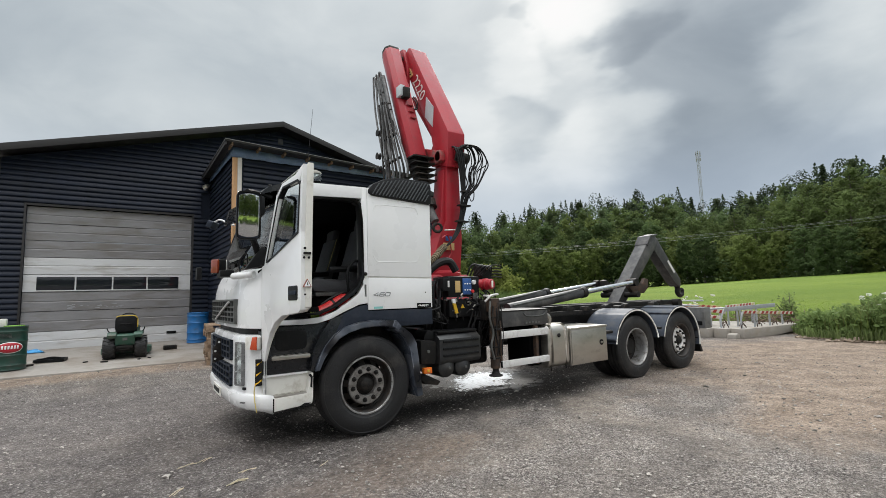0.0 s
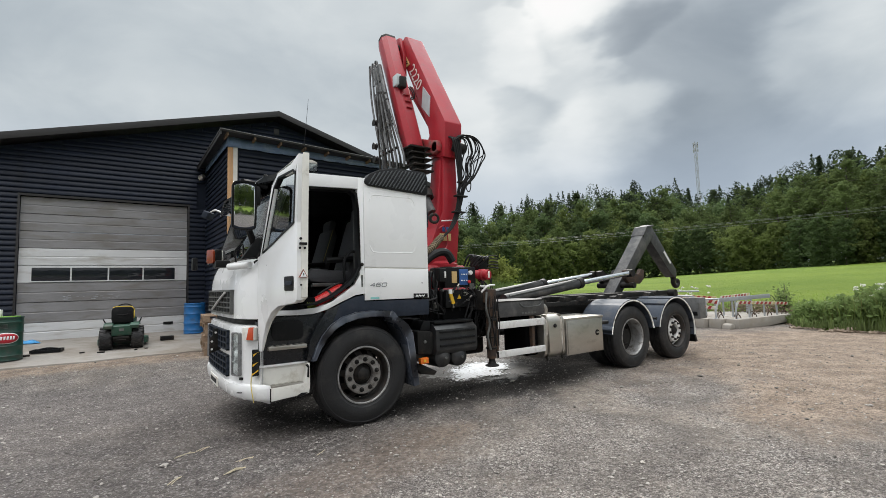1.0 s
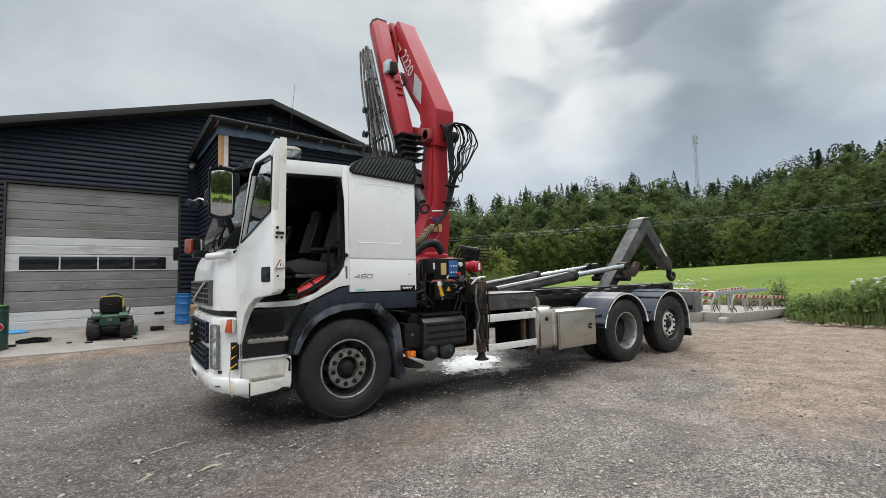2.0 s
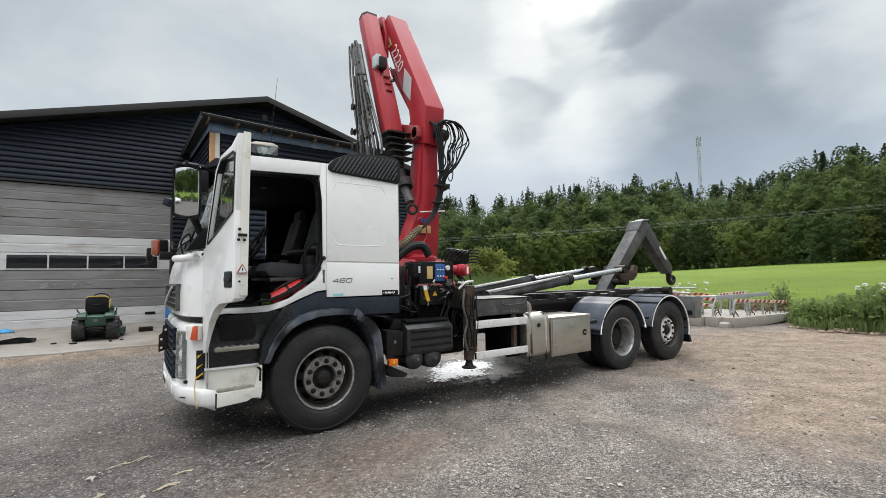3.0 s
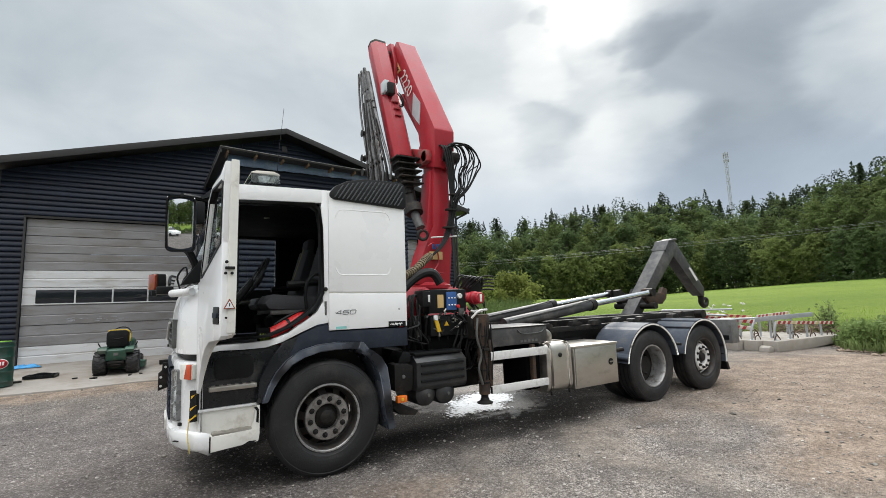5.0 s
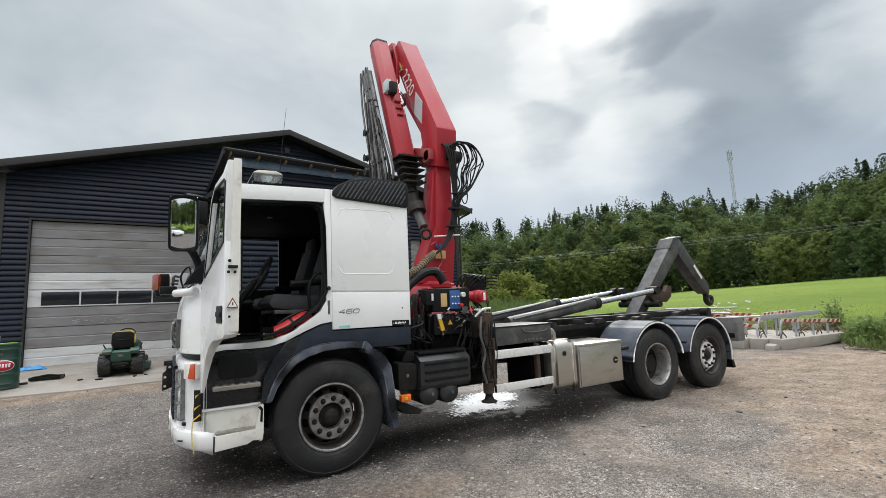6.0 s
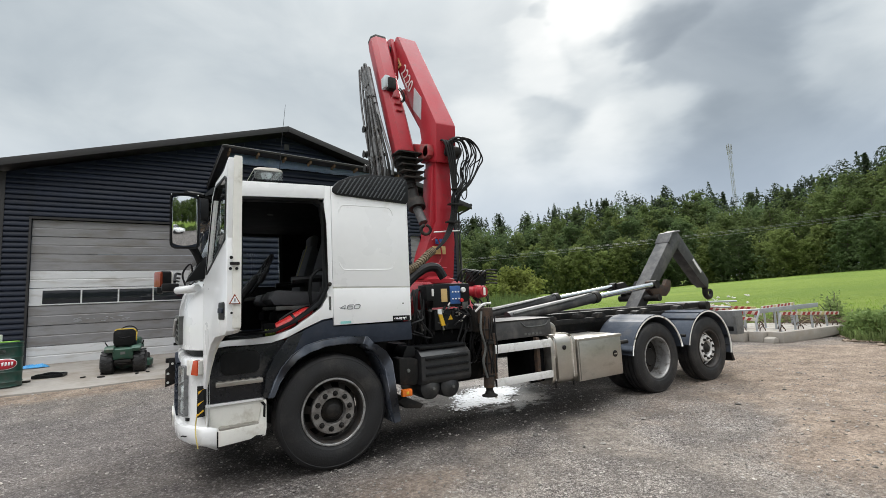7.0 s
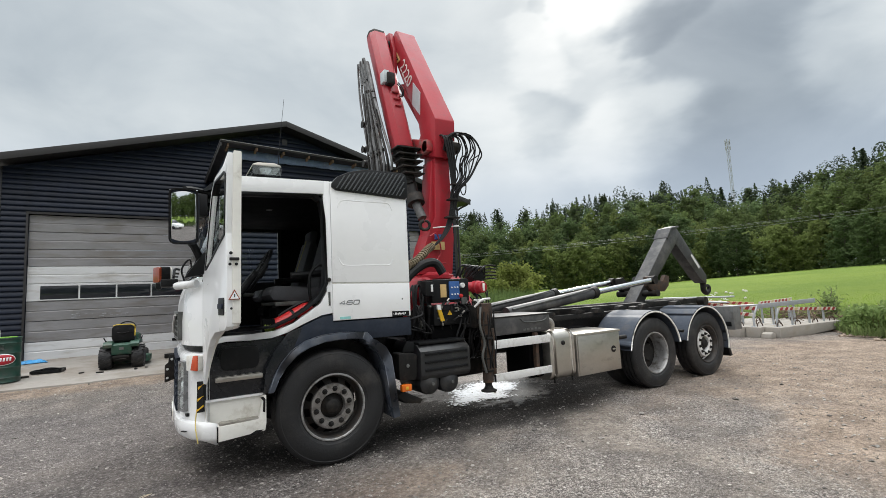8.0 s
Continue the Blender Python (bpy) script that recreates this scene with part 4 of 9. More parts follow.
def canopy():
    """The wood behind its first trees: closely packed crowns that rise towards the back, all of small leaf sprays."""
    rng = np.random.default_rng(77)
    crowns = 640
    deg = 2 + 66 * rng.random(crowns)
    back = rng.random(crowns) ** 0.75
    r = wood_edge(deg) + 1.0 + 42 * back
    az = np.radians(deg)
    x, y = -2 + r * np.cos(az), -4.4 + r * np.sin(az)
    sky = 1.5 + r * np.tan(np.radians(np.interp(deg, *SKYLINE)))
    top = sky * (0.38 + 0.665 * back ** 0.6) * (0.94 + 0.09 * rng.random(crowns))
    wide = 1.7 + 1.5 * rng.random(crowns)
    sets = {}
    for k in range(crowns):
        dark = back[k] + 0.35 * (rng.random() - 0.5)
        leaf = 0 if dark < 0.22 else 1 if dark < 0.5 else 2 if dark < 0.72 else 3
        pointed = leaf == 3 and rng.random() < 0.6
        n = 230
        d = rng.normal(size=(n, 3))
        d -= np.array([math.cos(az[k]), math.sin(az[k]), 0]) * 0.7
        d[:, 2] = d[:, 2] * 0.9 + 0.25
        d /= np.linalg.norm(d, axis=1)[:, None]
        lump = 0.88 + 0.22 * np.sin(d[:, 0] * 5 + k) * np.sin(d[:, 1] * 6 + 2 * k) * np.sin(d[:, 2] * 5 + 3 * k) + 0.06 * rng.random(n)
        tall = wide[k] * (1.4 + 0.8 * rng.random())
        off = d * lump[:, None] * (wide[k], wide[k], tall)
        if pointed:
            h = 1.0 - rng.random(n) ** 0.6
            off = np.stack([d[:, 0] * 1.9 * (1.02 - h), d[:, 1] * 1.9 * (1.02 - h), h * 7.5 - 7.5 + tall + 0.6], 1)
        pos, out = sets.setdefault(leaf, ([], []))
        pos.append(np.array([x[k], y[k], top[k] - tall]) + off)
        out.append(d)
    n = 26000
    low = radians(2) + radians(66) * rng.random(n)
    rr = wood_edge(np.degrees(low)) - 2.0 + 22 * rng.random(n) ** 1.5
    lx, ly = -2 + rr * np.cos(low), -4.4 + rr * np.sin(low)
    lz = np.array([rise(a, b) for a, b in zip(lx, ly)]) - 0.2 + (1.6 + 0.8 * np.sin(np.degrees(low) * 2.3) + 0.25 * (rr - 96)) * rng.random(n)
    sets[2][0].append(np.stack([lx, ly, lz], 1))
    sets[2][1].append(np.stack([-np.cos(low) * 0.5, -np.sin(low) * 0.5, 0.6 + 0 * low], 1))
    texts = ("light green birch crowns in the wood on the slope", "closely packed green crowns of the wood on the slope", "dark alder crowns and thicket of the wood on the slope", "dark spruce and pine tops at the back of the wood")
    for leaf, (pos, out) in sorted(sets.items()):
        v, f = sprays(rng, np.concatenate(pos), np.concatenate(out), 0.26, 0.42)
        tagged(raw("far_woods", v, f, (M_LEAF[0], M_LEAF[1], M_LEAF[2], M_NEEDLE)[leaf]), texts[leaf], "woods", kind="stuff")


canopy()

# ---- truck ----
truck = thing("hook_lift_truck", "white hook-lift truck with open cab door and red folding crane", "truck")
WIDE = 2.50          # over the cab
T_TEXT = mat("white_lettering", (0.72, 0.70, 0.68), 0.5, var=0.05, bump=0.0)
T_GREY = mat("grey_lettering", (0.16, 0.17, 0.18), 0.4, 0.3, var=0.05, bump=0.0)


def lettering(words, size, m, material, parent, depth=0.003, name="lettering", thin=0.0):
    """Raised letters in the built-in font, lying in the xy plane of m."""
    cu = bpy.data.curves.new("letters", "FONT")
    cu.body, cu.size, cu.extrude, cu.align_x, cu.align_y = words, size, depth, "CENTER", "CENTER"
    cu.offset = thin
    tmp = new("letters", cu)
    bpy.context.view_layer.update()
    me = bpy.data.meshes.new_from_object(tmp.evaluated_get(bpy.context.evaluated_depsgraph_get()))
    bpy.data.objects.remove(tmp)
    me.materials.clear()
    me.materials.append(material)
    ob = new(name, me)
    ob.parent = parent
    ob.matrix_basis = m
    return ob


def arc(cx, cz, r, a0, a1, n=14, rz=None):
    rz = rz or r
    return [(cx + r * math.cos(radians(a0 + (a1 - a0) * k / n)), cz + rz * math.sin(radians(a0 + (a1 - a0) * k / n))) for k in range(n + 1)]


# --- wheels ---
def wheel(x, z, r, kind, near=True):
    def frame_at(y0):
        return pose(x, y0, z, 90, 0, 0) if near else pose(x, WIDE - y0, z, -90, 0, 0)
    m = frame_at(0.32)
    s = r / 0.528
    prof = [(0.298, 0.05), (0.31, 0.022), (0.36, 0.004), (0.43 * s, 0.0), (0.495 * s, 0.012), (0.520 * s, 0.030), (0.528 * s, 0.045)]
    for g in (0.085, 0.15, 0.215):
        prof += [(0.528 * s, g - 0.008), (0.512 * s, g - 0.005), (0.512 * s, g + 0.005), (0.528 * s, g + 0.008)]
    prof += [(0.528 * s, 0.255), (0.520 * s, 0.270), (0.500 * s, 0.284), (0.492 * s, 0.287), (0.488 * s, 0.2845), (0.43 * s, 0.300), (0.37, 0.299), (0.335, 0.291), (0.332, 0.287), (0.31, 0.278), (0.298, 0.25)]
    w = part("wheel", lathe(B(), prof, 64, m, closed=True), M_RUBBER, truck, smooth=30)
    w.name = "wheel"
    if kind == "dual":
        part("tyre", lathe(B(), [(0.3, 0.03), (0.43 * s, 0.0), (0.52 * s, 0.03), (0.528 * s, 0.06), (0.528 * s, 0.24), (0.52 * s, 0.27), (0.43 * s, 0.3), (0.3, 0.27)], 48, frame_at(0.66), closed=True), M_RUBBER, w)
        rim = [(0.300, 0.24), (0.306, 0.270), (0.304, 0.284), (0.290, 0.284), (0.280, 0.268), (0.276, 0.20), (0.268, 0.10), (0.262, 0.06)]
        part("rim", lathe(B(), rim + [(0.27, 0.03), (0.29, 0.05), (0.296, 0.2)], 56, m, closed=True), M_RIM, w)
        part("disc", lathe(B(), [(0.264, 0.07), (0.235, 0.045), (0.20, 0.05), (0.175, 0.062), (0.0, 0.062)], 40, m), M_IRON, w)
        part("hub", lathe(B(), [(0.135, 0.06), (0.13, 0.13), (0.115, 0.15), (0.06, 0.155), (0.0, 0.155)], 28, m), M_IRON, w)
        face, nut_r, nut_h = 0.062, 0.167, 0.045
    else:
        part("rim", lathe(B(), [(0.300, 0.262), (0.307, 0.270), (0.305, 0.285), (0.293, 0.286), (0.286, 0.276), (0.290, 0.262)], 56, m, closed=True), M_RIMDARK if kind == "tag" else M_RIM, w, "thin rim flange")
        part("rim_barrel", lathe(B(), [(0.300, 0.24), (0.300, 0.262), (0.287, 0.272), (0.279, 0.262), (0.274, 0.235), (0.264, 0.175), (0.27, 0.15), (0.29, 0.16)], 56, m, closed=True), M_RIMDARK, w)
        b = B()
        n, rows = 60, [(0.268, 0.178), (0.252, 0.165), (0.236, 0.186), (0.215, 0.222), (0.208, 0.236)]
        rings = [[b.verts.new(m @ Vector((rr * math.cos(2 * math.pi * i / n), rr * math.sin(2 * math.pi * i / n), hh))) for i in range(n)] for rr, hh in rows]
        for k, (a, c) in enumerate(zip(rings, rings[1:])):
            for i in range(n):
                if k in (1, 2) and i % 6 in (0, 1, 2):      # hand holes
                    continue
                b.faces.new((a[i], a[(i + 1) % n], c[(i + 1) % n], c[i]))
        part("disc", b, M_ALU if kind == "tag" else M_RIMDARK, w)
        part("nut_ring", lathe(B(), [(0.208, 0.225), (0.207, 0.243), (0.202, 0.249), (0.122, 0.249), (0.117, 0.243), (0.112, 0.20), (0.12, 0.19)], 48, m, closed=True), M_ALU if kind == "tag" else M_NUTRING, w, "worn nut ring")
        part("backing", lathe(B(), [(0.27, 0.08), (0.15, 0.10), (0.0, 0.10)], 32, m), M_BLACK, w)
        part("hub", lathe(B(), [(0.110, 0.14), (0.110, 0.20), (0.085, 0.215), (0.072, 0.232), (0.066, 0.252), (0.05, 0.262), (0.0, 0.264)], 32, m), M_IRON, w)
        face, nut_r, nut_h = 0.248, 0.160, 0.038
    for k in range(10):
        a = radians(36 * k + 10)
        q = m @ Matrix.Translation((nut_r * math.cos(a), nut_r * math.sin(a), face))
        part("wheel_nut", lathe(B(), [(0.027, 0.0), (0.025, 0.006), (0.0165, 0.007), (0.016, nut_h - 0.008), (0.012, nut_h), (0.0, nut_h)], 8, q), M_IRON, w)
    return w


wheel(0.03, 0.53, 0.522, "steer")
wheel(4.92, 0.510, 0.515, "dual")
wheel(6.29, 0.510, 0.515, "tag")
for x_, k_ in ((0.0, "steer"), (4.92, "dual"), (6.29, "tag")):
    wheel(x_, 0.512, 0.52, k_, near=False)

# --- chassis ---
chassis = part("chassis_frame", box(box(B(), 0.5, 7.15, 0.82, 0.90, 0.80, 1.10, 0.008), 0.5, 7.15, 1.60, 1.68, 0.80, 1.10, 0.008), M_IRON, truck)
b = B()
for x_ in (0.9, 2.2, 3.4, 4.2, 5.6, 7.0):
    box(b, x_, x_ + 0.1, 0.90, 1.60, 0.84, 1.06, 0.01)
part("cross_member", b, M_IRON, chassis)
for x_ in (0.0, 4.92, 6.29):
    part("axle", tube(B(), [(x_, 0.3, 0.51), (x_, 2.2, 0.51)], 0.075, 14), M_IRON, chassis)
# added dark box hiding the bright ground beyond; no such part is known
part("silencer", box(B(), 1.62, 2.42, 0.92, 1.30, 0.42, 0.86, 0.06), M_IRON, chassis)
part("prop_shaft", tube(B(), [(1.0, 1.25, 0.75), (4.7, 1.25, 0.6)], 0.06, 12), M_IRON, chassis)
part("differential", lathe(B(), [(0.05, -0.2), (0.18, -0.14), (0.22, 0), (0.18, 0.14), (0.05, 0.2)], 20, pose(4.92, 1.25, 0.52, 0, 90, 0)), M_IRON, chassis)
part("gearbox", box(B(), -0.7, 1.0, 0.92, 1.58, 0.55, 1.05, 0.08), M_IRON, chassis)
for x_ in (2.0, 2.6, 3.2):
    part("air_line", tube(B(), bow([(x_, 0.78, 0.95), (x_ + 0.15, 0.74, 0.8), (x_ + 0.3, 0.76, 0.7), (x_ + 0.5, 0.78, 0.85)], 5), 0.012, 6), M_HOSE, chassis)

# --- cab shell ---
def cab_rear_panel(y0, y1):
    b = B()
    prism(b, [(0.03, 1.325), (0.845, 1.325), (0.850, 1.66), (0.03, 1.675)], "y", y0, y1)
    prism(b, [(0.03, 1.688), (0.850, 1.673), (0.835, 2.62), (0.83, 2.665), (0.03, 2.675)], "y", y0, y1)
    return b


cab = part("cab_shell", cab_rear_panel(0.0, 0.05), M_WHITE, truck, bevel=0.008)
part("panel_gap", box(B(), 0.025, 0.84, 0.012, 0.04, 1.66, 1.70), M_WHITE_OLD, cab)
# soft creases above and below the pressed field in the panel
for zs, ze in ((2.38, 2.495), (1.955, 1.85)):
    crease = [(0.095, 0.016, zs), (0.10, 0.005, (zs * 2 + ze) / 3), (0.122, 0.004, ze - (ze - zs) * 0.22), (0.17, 0.004, ze), (0.39, 0.004, ze), (0.61, 0.004, ze), (0.658, 0.004, ze - (ze - zs) * 0.22), (0.68, 0.005, (zs * 2 + ze) / 3), (0.685, 0.016, zs)]
    part("pressed_crease", tube(B(), bow(crease, 4), 0.0068, 10), M_WHITE, cab)
# far side
b = cab_rear_panel(WIDE - 0.05, WIDE)
part("far_panel", b, M_WHITE, cab, bevel=0.006)
b = B()
band(b, [(-1.05, 1.25), (0.06, 1.25), (0.06, 2.67), (-0.80, 2.67)], [(-0.93, 1.80), (0.02, 1.80), (0.02, 2.52), (-0.76, 2.52)], "y", WIDE - 0.06, WIDE, closed=True)
part("far_door", b, M_WHITE, cab)
b = B()
band(b, [(-1.0, 1.24), (0.05, 1.24), (0.05, 2.60), (-0.80, 2.60)], [(-0.92, 1.81), (0.01, 1.81), (0.01, 2.51), (-0.75, 2.51)], "y", WIDE - 0.10, WIDE - 0.065, closed=True)
part("far_door_lining", b, M_BLACK, cab)
part("far_door_pane", box(B(), -0.93, 0.03, WIDE - 0.035, WIDE - 0.03, 1.79, 2.53), M_GLASS, cab).visible_shadow = False
# rear wall of the cab, rounded corners
b = B()
prism(b, [(0.80, 0.05), (0.85, 0.0), (0.87, 0.10), (0.875, 1.25), (0.87, 2.40), (0.85, 2.5), (0.80, 2.45)], "z", 1.32, 2.68)
part("cab_rear_wall", b, M_WHITE, cab, bevel=0.01)


def roof_section(x, top, crown=0.10):
    """Half-round cross section of the roof at x."""
    pts = []
    for k in range(17):
        y = WIDE * k / 16
        e = min(k, 16 - k) / 8
        pts.append((x, 0.015 + y * (WIDE - 0.03) / WIDE, top + crown * (1 - (1 - min(1.0, e * 1.6)) ** 2.2)))
    return pts


stations = [(0.86, 2.645, 0.10), (0.70, 2.655, 0.11), (0.03, 2.66, 0.115), (-0.45, 2.645, 0.115), (-0.70, 2.625, 0.10), (-0.86, 2.575, 0.085)]
verts, faces = [], []
for s in stations:
    verts += roof_section(*s)
for s in stations:
    verts += [(x, y, z - 0.10 if 0.03 < y < 2.47 else z - 0.09) for x, y, z in roof_section(*s)]
n, st = 17, len(stations)
for a in range(st - 1):
    for k in range(n - 1):
        q = a * n + k
        faces.append((q, q + 1, q + n + 1, q + n))
        q += st * n
        faces.append((q, q + n, q + n + 1, q + 1))
for a in range(st - 1):
    for k in (0, n - 1):
        q = a * n + k
        faces.append((q, q + n, q + n + st * n, q + st * n))
for a in (0, st - 1):
    for k in range(n - 1):
        q = a * n + k
        faces.append((q, q + st * n, q + st * n + 1, q + 1))
r_ = raw("roof", verts, faces, M_WHITE, cab, smooth=40)
bm_ = bmesh.new()
bm_.from_mesh(r_.data)
bmesh.ops.recalc_face_normals(bm_, faces=bm_.faces)
bm_.to_mesh(r_.data)
bm_.free()
# door surround: header, pillar, curved sill
sill_o = [(-1.02, 1.20), (-0.89, 1.215), (-0.70, 1.21), (-0.53, 1.215), (-0.39, 1.25), (-0.24, 1.32), (-0.08, 1.385), (0.03, 1.40)]
sill_i = [(-1.02, 1.25), (-0.87, 1.265), (-0.68, 1.262), (-0.50, 1.275), (-0.34, 1.335), (-0.20, 1.42), (-0.085, 1.50), (-0.025, 1.60)]
part("door_sill", band(B(), sill_o, sill_i, "y", 0.0, 0.07), M_WHITE, cab, bevel=0.006)
part("door_pillar", prism(B(), [(-0.025, 1.60), (0.03, 1.40), (0.027, 2.675), (-0.03, 2.675), (-0.045, 2.44)], "y", 0.004, 0.08), M_WHITE, cab, bevel=0.006)
part("door_header", prism(B(), [(-0.80, 2.515), (-0.03, 2.545), (-0.03, 2.675), (-0.80, 2.655)], "y", 0.004, 0.09), M_WHITE, cab, bevel=0.006)
seal_o = [(-0.80, 2.512), (-0.105, 2.537), (-0.045, 2.49), (-0.022, 2.3), (-0.012, 1.675), (-0.075, 1.55), (-0.20, 1.452), (-0.34, 1.366), (-0.495, 1.304), (-0.68, 1.291), (-0.88, 1.294)]
seal_i = [(-0.80, 2.485), (-0.13, 2.508), (-0.075, 2.47), (-0.05, 2.3), (-0.04, 1.69), (-0.10, 1.575), (-0.22, 1.475), (-0.36, 1.385), (-0.51, 1.325), (-0.68, 1.312), (-0.88, 1.315)]
part("door_seal", band(B(), seal_o, seal_i, "y", -0.004, 0.10), M_BLACK, cab, "black rubber door seal", bevel=0.006)
# A-pillars and screen
for ya in (0.10, WIDE - 0.10):
    b = B()
    s_ = 1 if ya < 1 else -1
    tube(b, bow([(-0.985, ya - 0.035 * s_, 1.74), (-0.90, ya - 0.03 * s_, 2.15), (-0.745, ya - 0.02 * s_, 2.60)], 5), 0.034, 8)
    part("a_pillar", b, M_BLACK, cab)


def nose_plan(inset=0.0, bulge=0.0, cut=0):
    """The front of the cab from above, from the near door post round to the far one."""
    half = [(-1.01, 0.012), (-1.055, 0.055), (-1.10, 0.115), (-1.15, 0.20), (-1.188, 0.295), (-1.212, 0.39), (-1.228, 0.52), (-1.238, 0.72), (-1.243, 0.95), (-1.245, 1.25)]
    half = [(x - bulge * min(1.0, y / 0.3) + inset, y - bulge * 0.5 * (y < 0.35) + inset * 0.8 * (y < 0.6)) for x, y in half]
    if cut:                     # cut back beside the step well, drawn on to the step below it
        half[0] = (-1.046 + inset, 0.046) if cut == 1 else (-0.962, 0.0)
    return half + [(x, WIDE - y) for x, y in half[-2::-1]]


def nose(name, levels, material, label="", parent=None):
    """A shell lofted over heights: (z, inset, bulge), cut back beside the step well."""
    rows = [[(x, y, z) for x, y in nose_plan(i_, b_, 2 if z < 0.57 else 1 if z < 1.15 else 0)] for z, i_, b_ in levels]
    n = len(rows[0])
    verts = [v for r in rows for v in r] + [(x + 0.008 + 0.052 * min(1.0, min(y, WIDE - y) / 0.3), y, z) for r in rows for x, y, z in r]
    faces, off = [], len(rows) * n
    for a in range(len(rows) - 1):
        for k in range(n - 1):
            q = a * n + k
            faces += [(q, q + n, q + n + 1, q + 1), (off + q, off + q + 1, off + q + n + 1, off + q + n)]
    for a in (0, len(rows) - 1):
        for k in range(n - 1):
            q = a * n + k
            faces.append((q, q + 1, off + q + 1, off + q))
    ob = raw(name, verts, faces, material, parent or cab, label, smooth=50)
    t = bmesh.new()
    t.from_mesh(ob.data)
    bmesh.ops.recalc_face_normals(t, faces=t.faces)
    t.to_mesh(ob.data)
    t.free()
    return ob


front = nose("front_panel", [(1.186, 0.04, 0.0), (1.194, 0.02, 0.0), (1.40, 0.018, 0.0), (1.56, 0.028, 0.0), (1.67, 0.05, 0.0), (1.75, 0.085, 0.0), (1.785, 0.12, 0.0)], M_WHITE)
bumper = nose("bumper", [(0.395, 0.08, 0.0), (0.42, 0.02, 0.0), (0.45, 0.0, 0.012), (0.53, 0.0, 0.018), (0.562, 0.004, 0.014), (0.574, 0.020, 0.0), (0.62, 0.022, 0.0), (0.90, 0.02, 0.0), (1.05, 0.02, 0.0), (1.100, 0.022, 0.0), (1.122, 0.035, 0.0), (1.130, 0.06, 0.0)], M_WHITE)
nose("front_gap", [(1.09, 0.085, 0.0), (1.23, 0.085, 0.0)], M_BLACK)
# wind screen, wrapped round at the corners
def screen_row(inset, z):
    half = [(-0.985, 0.065), (-1.035, 0.095), (-1.075, 0.15), (-1.108, 0.24), (-1.135, 0.40), (-1.155, 0.62), (-1.168, 0.92), (-1.172, 1.25)]
    row = half + [(x, WIDE - y) for x, y in half[-2::-1]]
    return [(x + inset, WIDE / 2 + (y - WIDE / 2) * (1 - 0.26 * inset), z) for x, y in row]


rows = [screen_row(i_, z_) for i_, z_ in ((0.0, 1.775), (0.07, 2.05), (0.16, 2.35), (0.255, 2.60))]
n = len(rows[0])
screen = raw("wind_screen", [v for r in rows for v in r], [(a * n + k, a * n + k + 1, (a + 1) * n + k + 1, (a + 1) * n + k) for a in range(3) for k in range(n - 1)], M_GLASS, cab, smooth=60)
screen.visible_shadow = False
sol = screen.modifiers.new("thickness", "SOLIDIFY")
sol.thickness = 0.006
# sun visor over the screen
verts, faces = [], []
for k in range(13):
    y = 0.10 + (WIDE - 0.2) * k / 12
    c = 1 - abs(k - 6) / 6
    verts += [(-0.80 - 0.06 * c, y, 2.66), (-0.99 - 0.09 * c, y, 2.60), (-1.06 - 0.12 * c, y, 2.53), (-1.05 - 0.12 * c, y, 2.515), (-0.82 - 0.06 * c, y, 2.60)]
for k in range(12):
    for j in range(5):
        q = k * 5
        faces.append((q + j, q + (j + 1) % 5, q + 5 + (j + 1) % 5, q + 5 + j))
faces += [(0, 1, 2, 3, 4), (60, 64, 63, 62, 61)]
raw("sun_visor", verts, faces, M_DARKTRIM, cab, "smoked dark sun visor", smooth=40)
# grilles follow the bowed front
def on_nose(y, off=0.0):
    plan = nose_plan()
    return float(np.interp(y, [p[1] for p in plan], [p[0] for p in plan])) - off


def front_plate(y0, y1, z0, z1, off, thick, n=10):
    ys = [y0 + (y1 - y0) * k / n for k in range(n + 1)]
    return prism(B(), [(on_nose(y, off), y) for y in ys] + [(on_nose(y, off - thick), y) for y in ys[::-1]], "z", z0, z1)


grille = part("grille", front_plate(0.50, 2.0, 1.25, 1.465, -0.012, 0.02), M_BLACK, front, "black slatted grille in a grey frame")
for z0, z1 in ((1.232, 1.252), (1.463, 1.483)):
    part("grille_frame", front_plate(0.47, 2.03, z0, z1, 0.012, 0.04), M_PIPE, grille, "dull grey grille frame")
for y_ in (0.465, 2.015):
    part("grille_frame", front_plate(y_, y_ + 0.022, 1.232, 1.483, 0.012, 0.04, 2), M_PIPE, grille, "dull grey grille frame")
for k in range(3):
    part("slat", front_plate(0.50, 2.0, 1.292 + k * 0.052, 1.306 + k * 0.052, 0.006, 0.02), M_PIPE, grille)
for k in range(9):
    y_ = 0.62 + 0.155 * k
    part("bar", front_plate(y_, y_ + 0.018, 1.25, 1.465, 0.004, 0.02, 1), M_PIPE, grille)
part("emblem_strip", tube(B(), [(on_nose(1.45, 0.02), 1.45, 1.265), (on_nose(1.05, 0.02), 1.05, 1.36), (on_nose(0.66, 0.02), 0.66, 1.455)], 0.012, 6), M_ALU, grille)
for z0, z1 in ((0.86, 1.065), (0.60, 0.815)):
    low = part("lower_grille", front_plate(0.62, 1.88, z0, z1, -0.008, 0.02), M_BLACK, bumper, "black lower grille")
    for k in range(4):
        part("slat", front_plate(0.61, 1.89, z0 + 0.004 + k * 0.0625, z0 + 0.018 + k * 0.0625, 0.010, 0.03), M_NAVY, low)
    for k in range(9):
        y_ = 0.61 + 0.157 * k
        part("bar", front_plate(y_, y_ + 0.016, z0, z1, 0.008, 0.03, 1), M_NAVY, low)
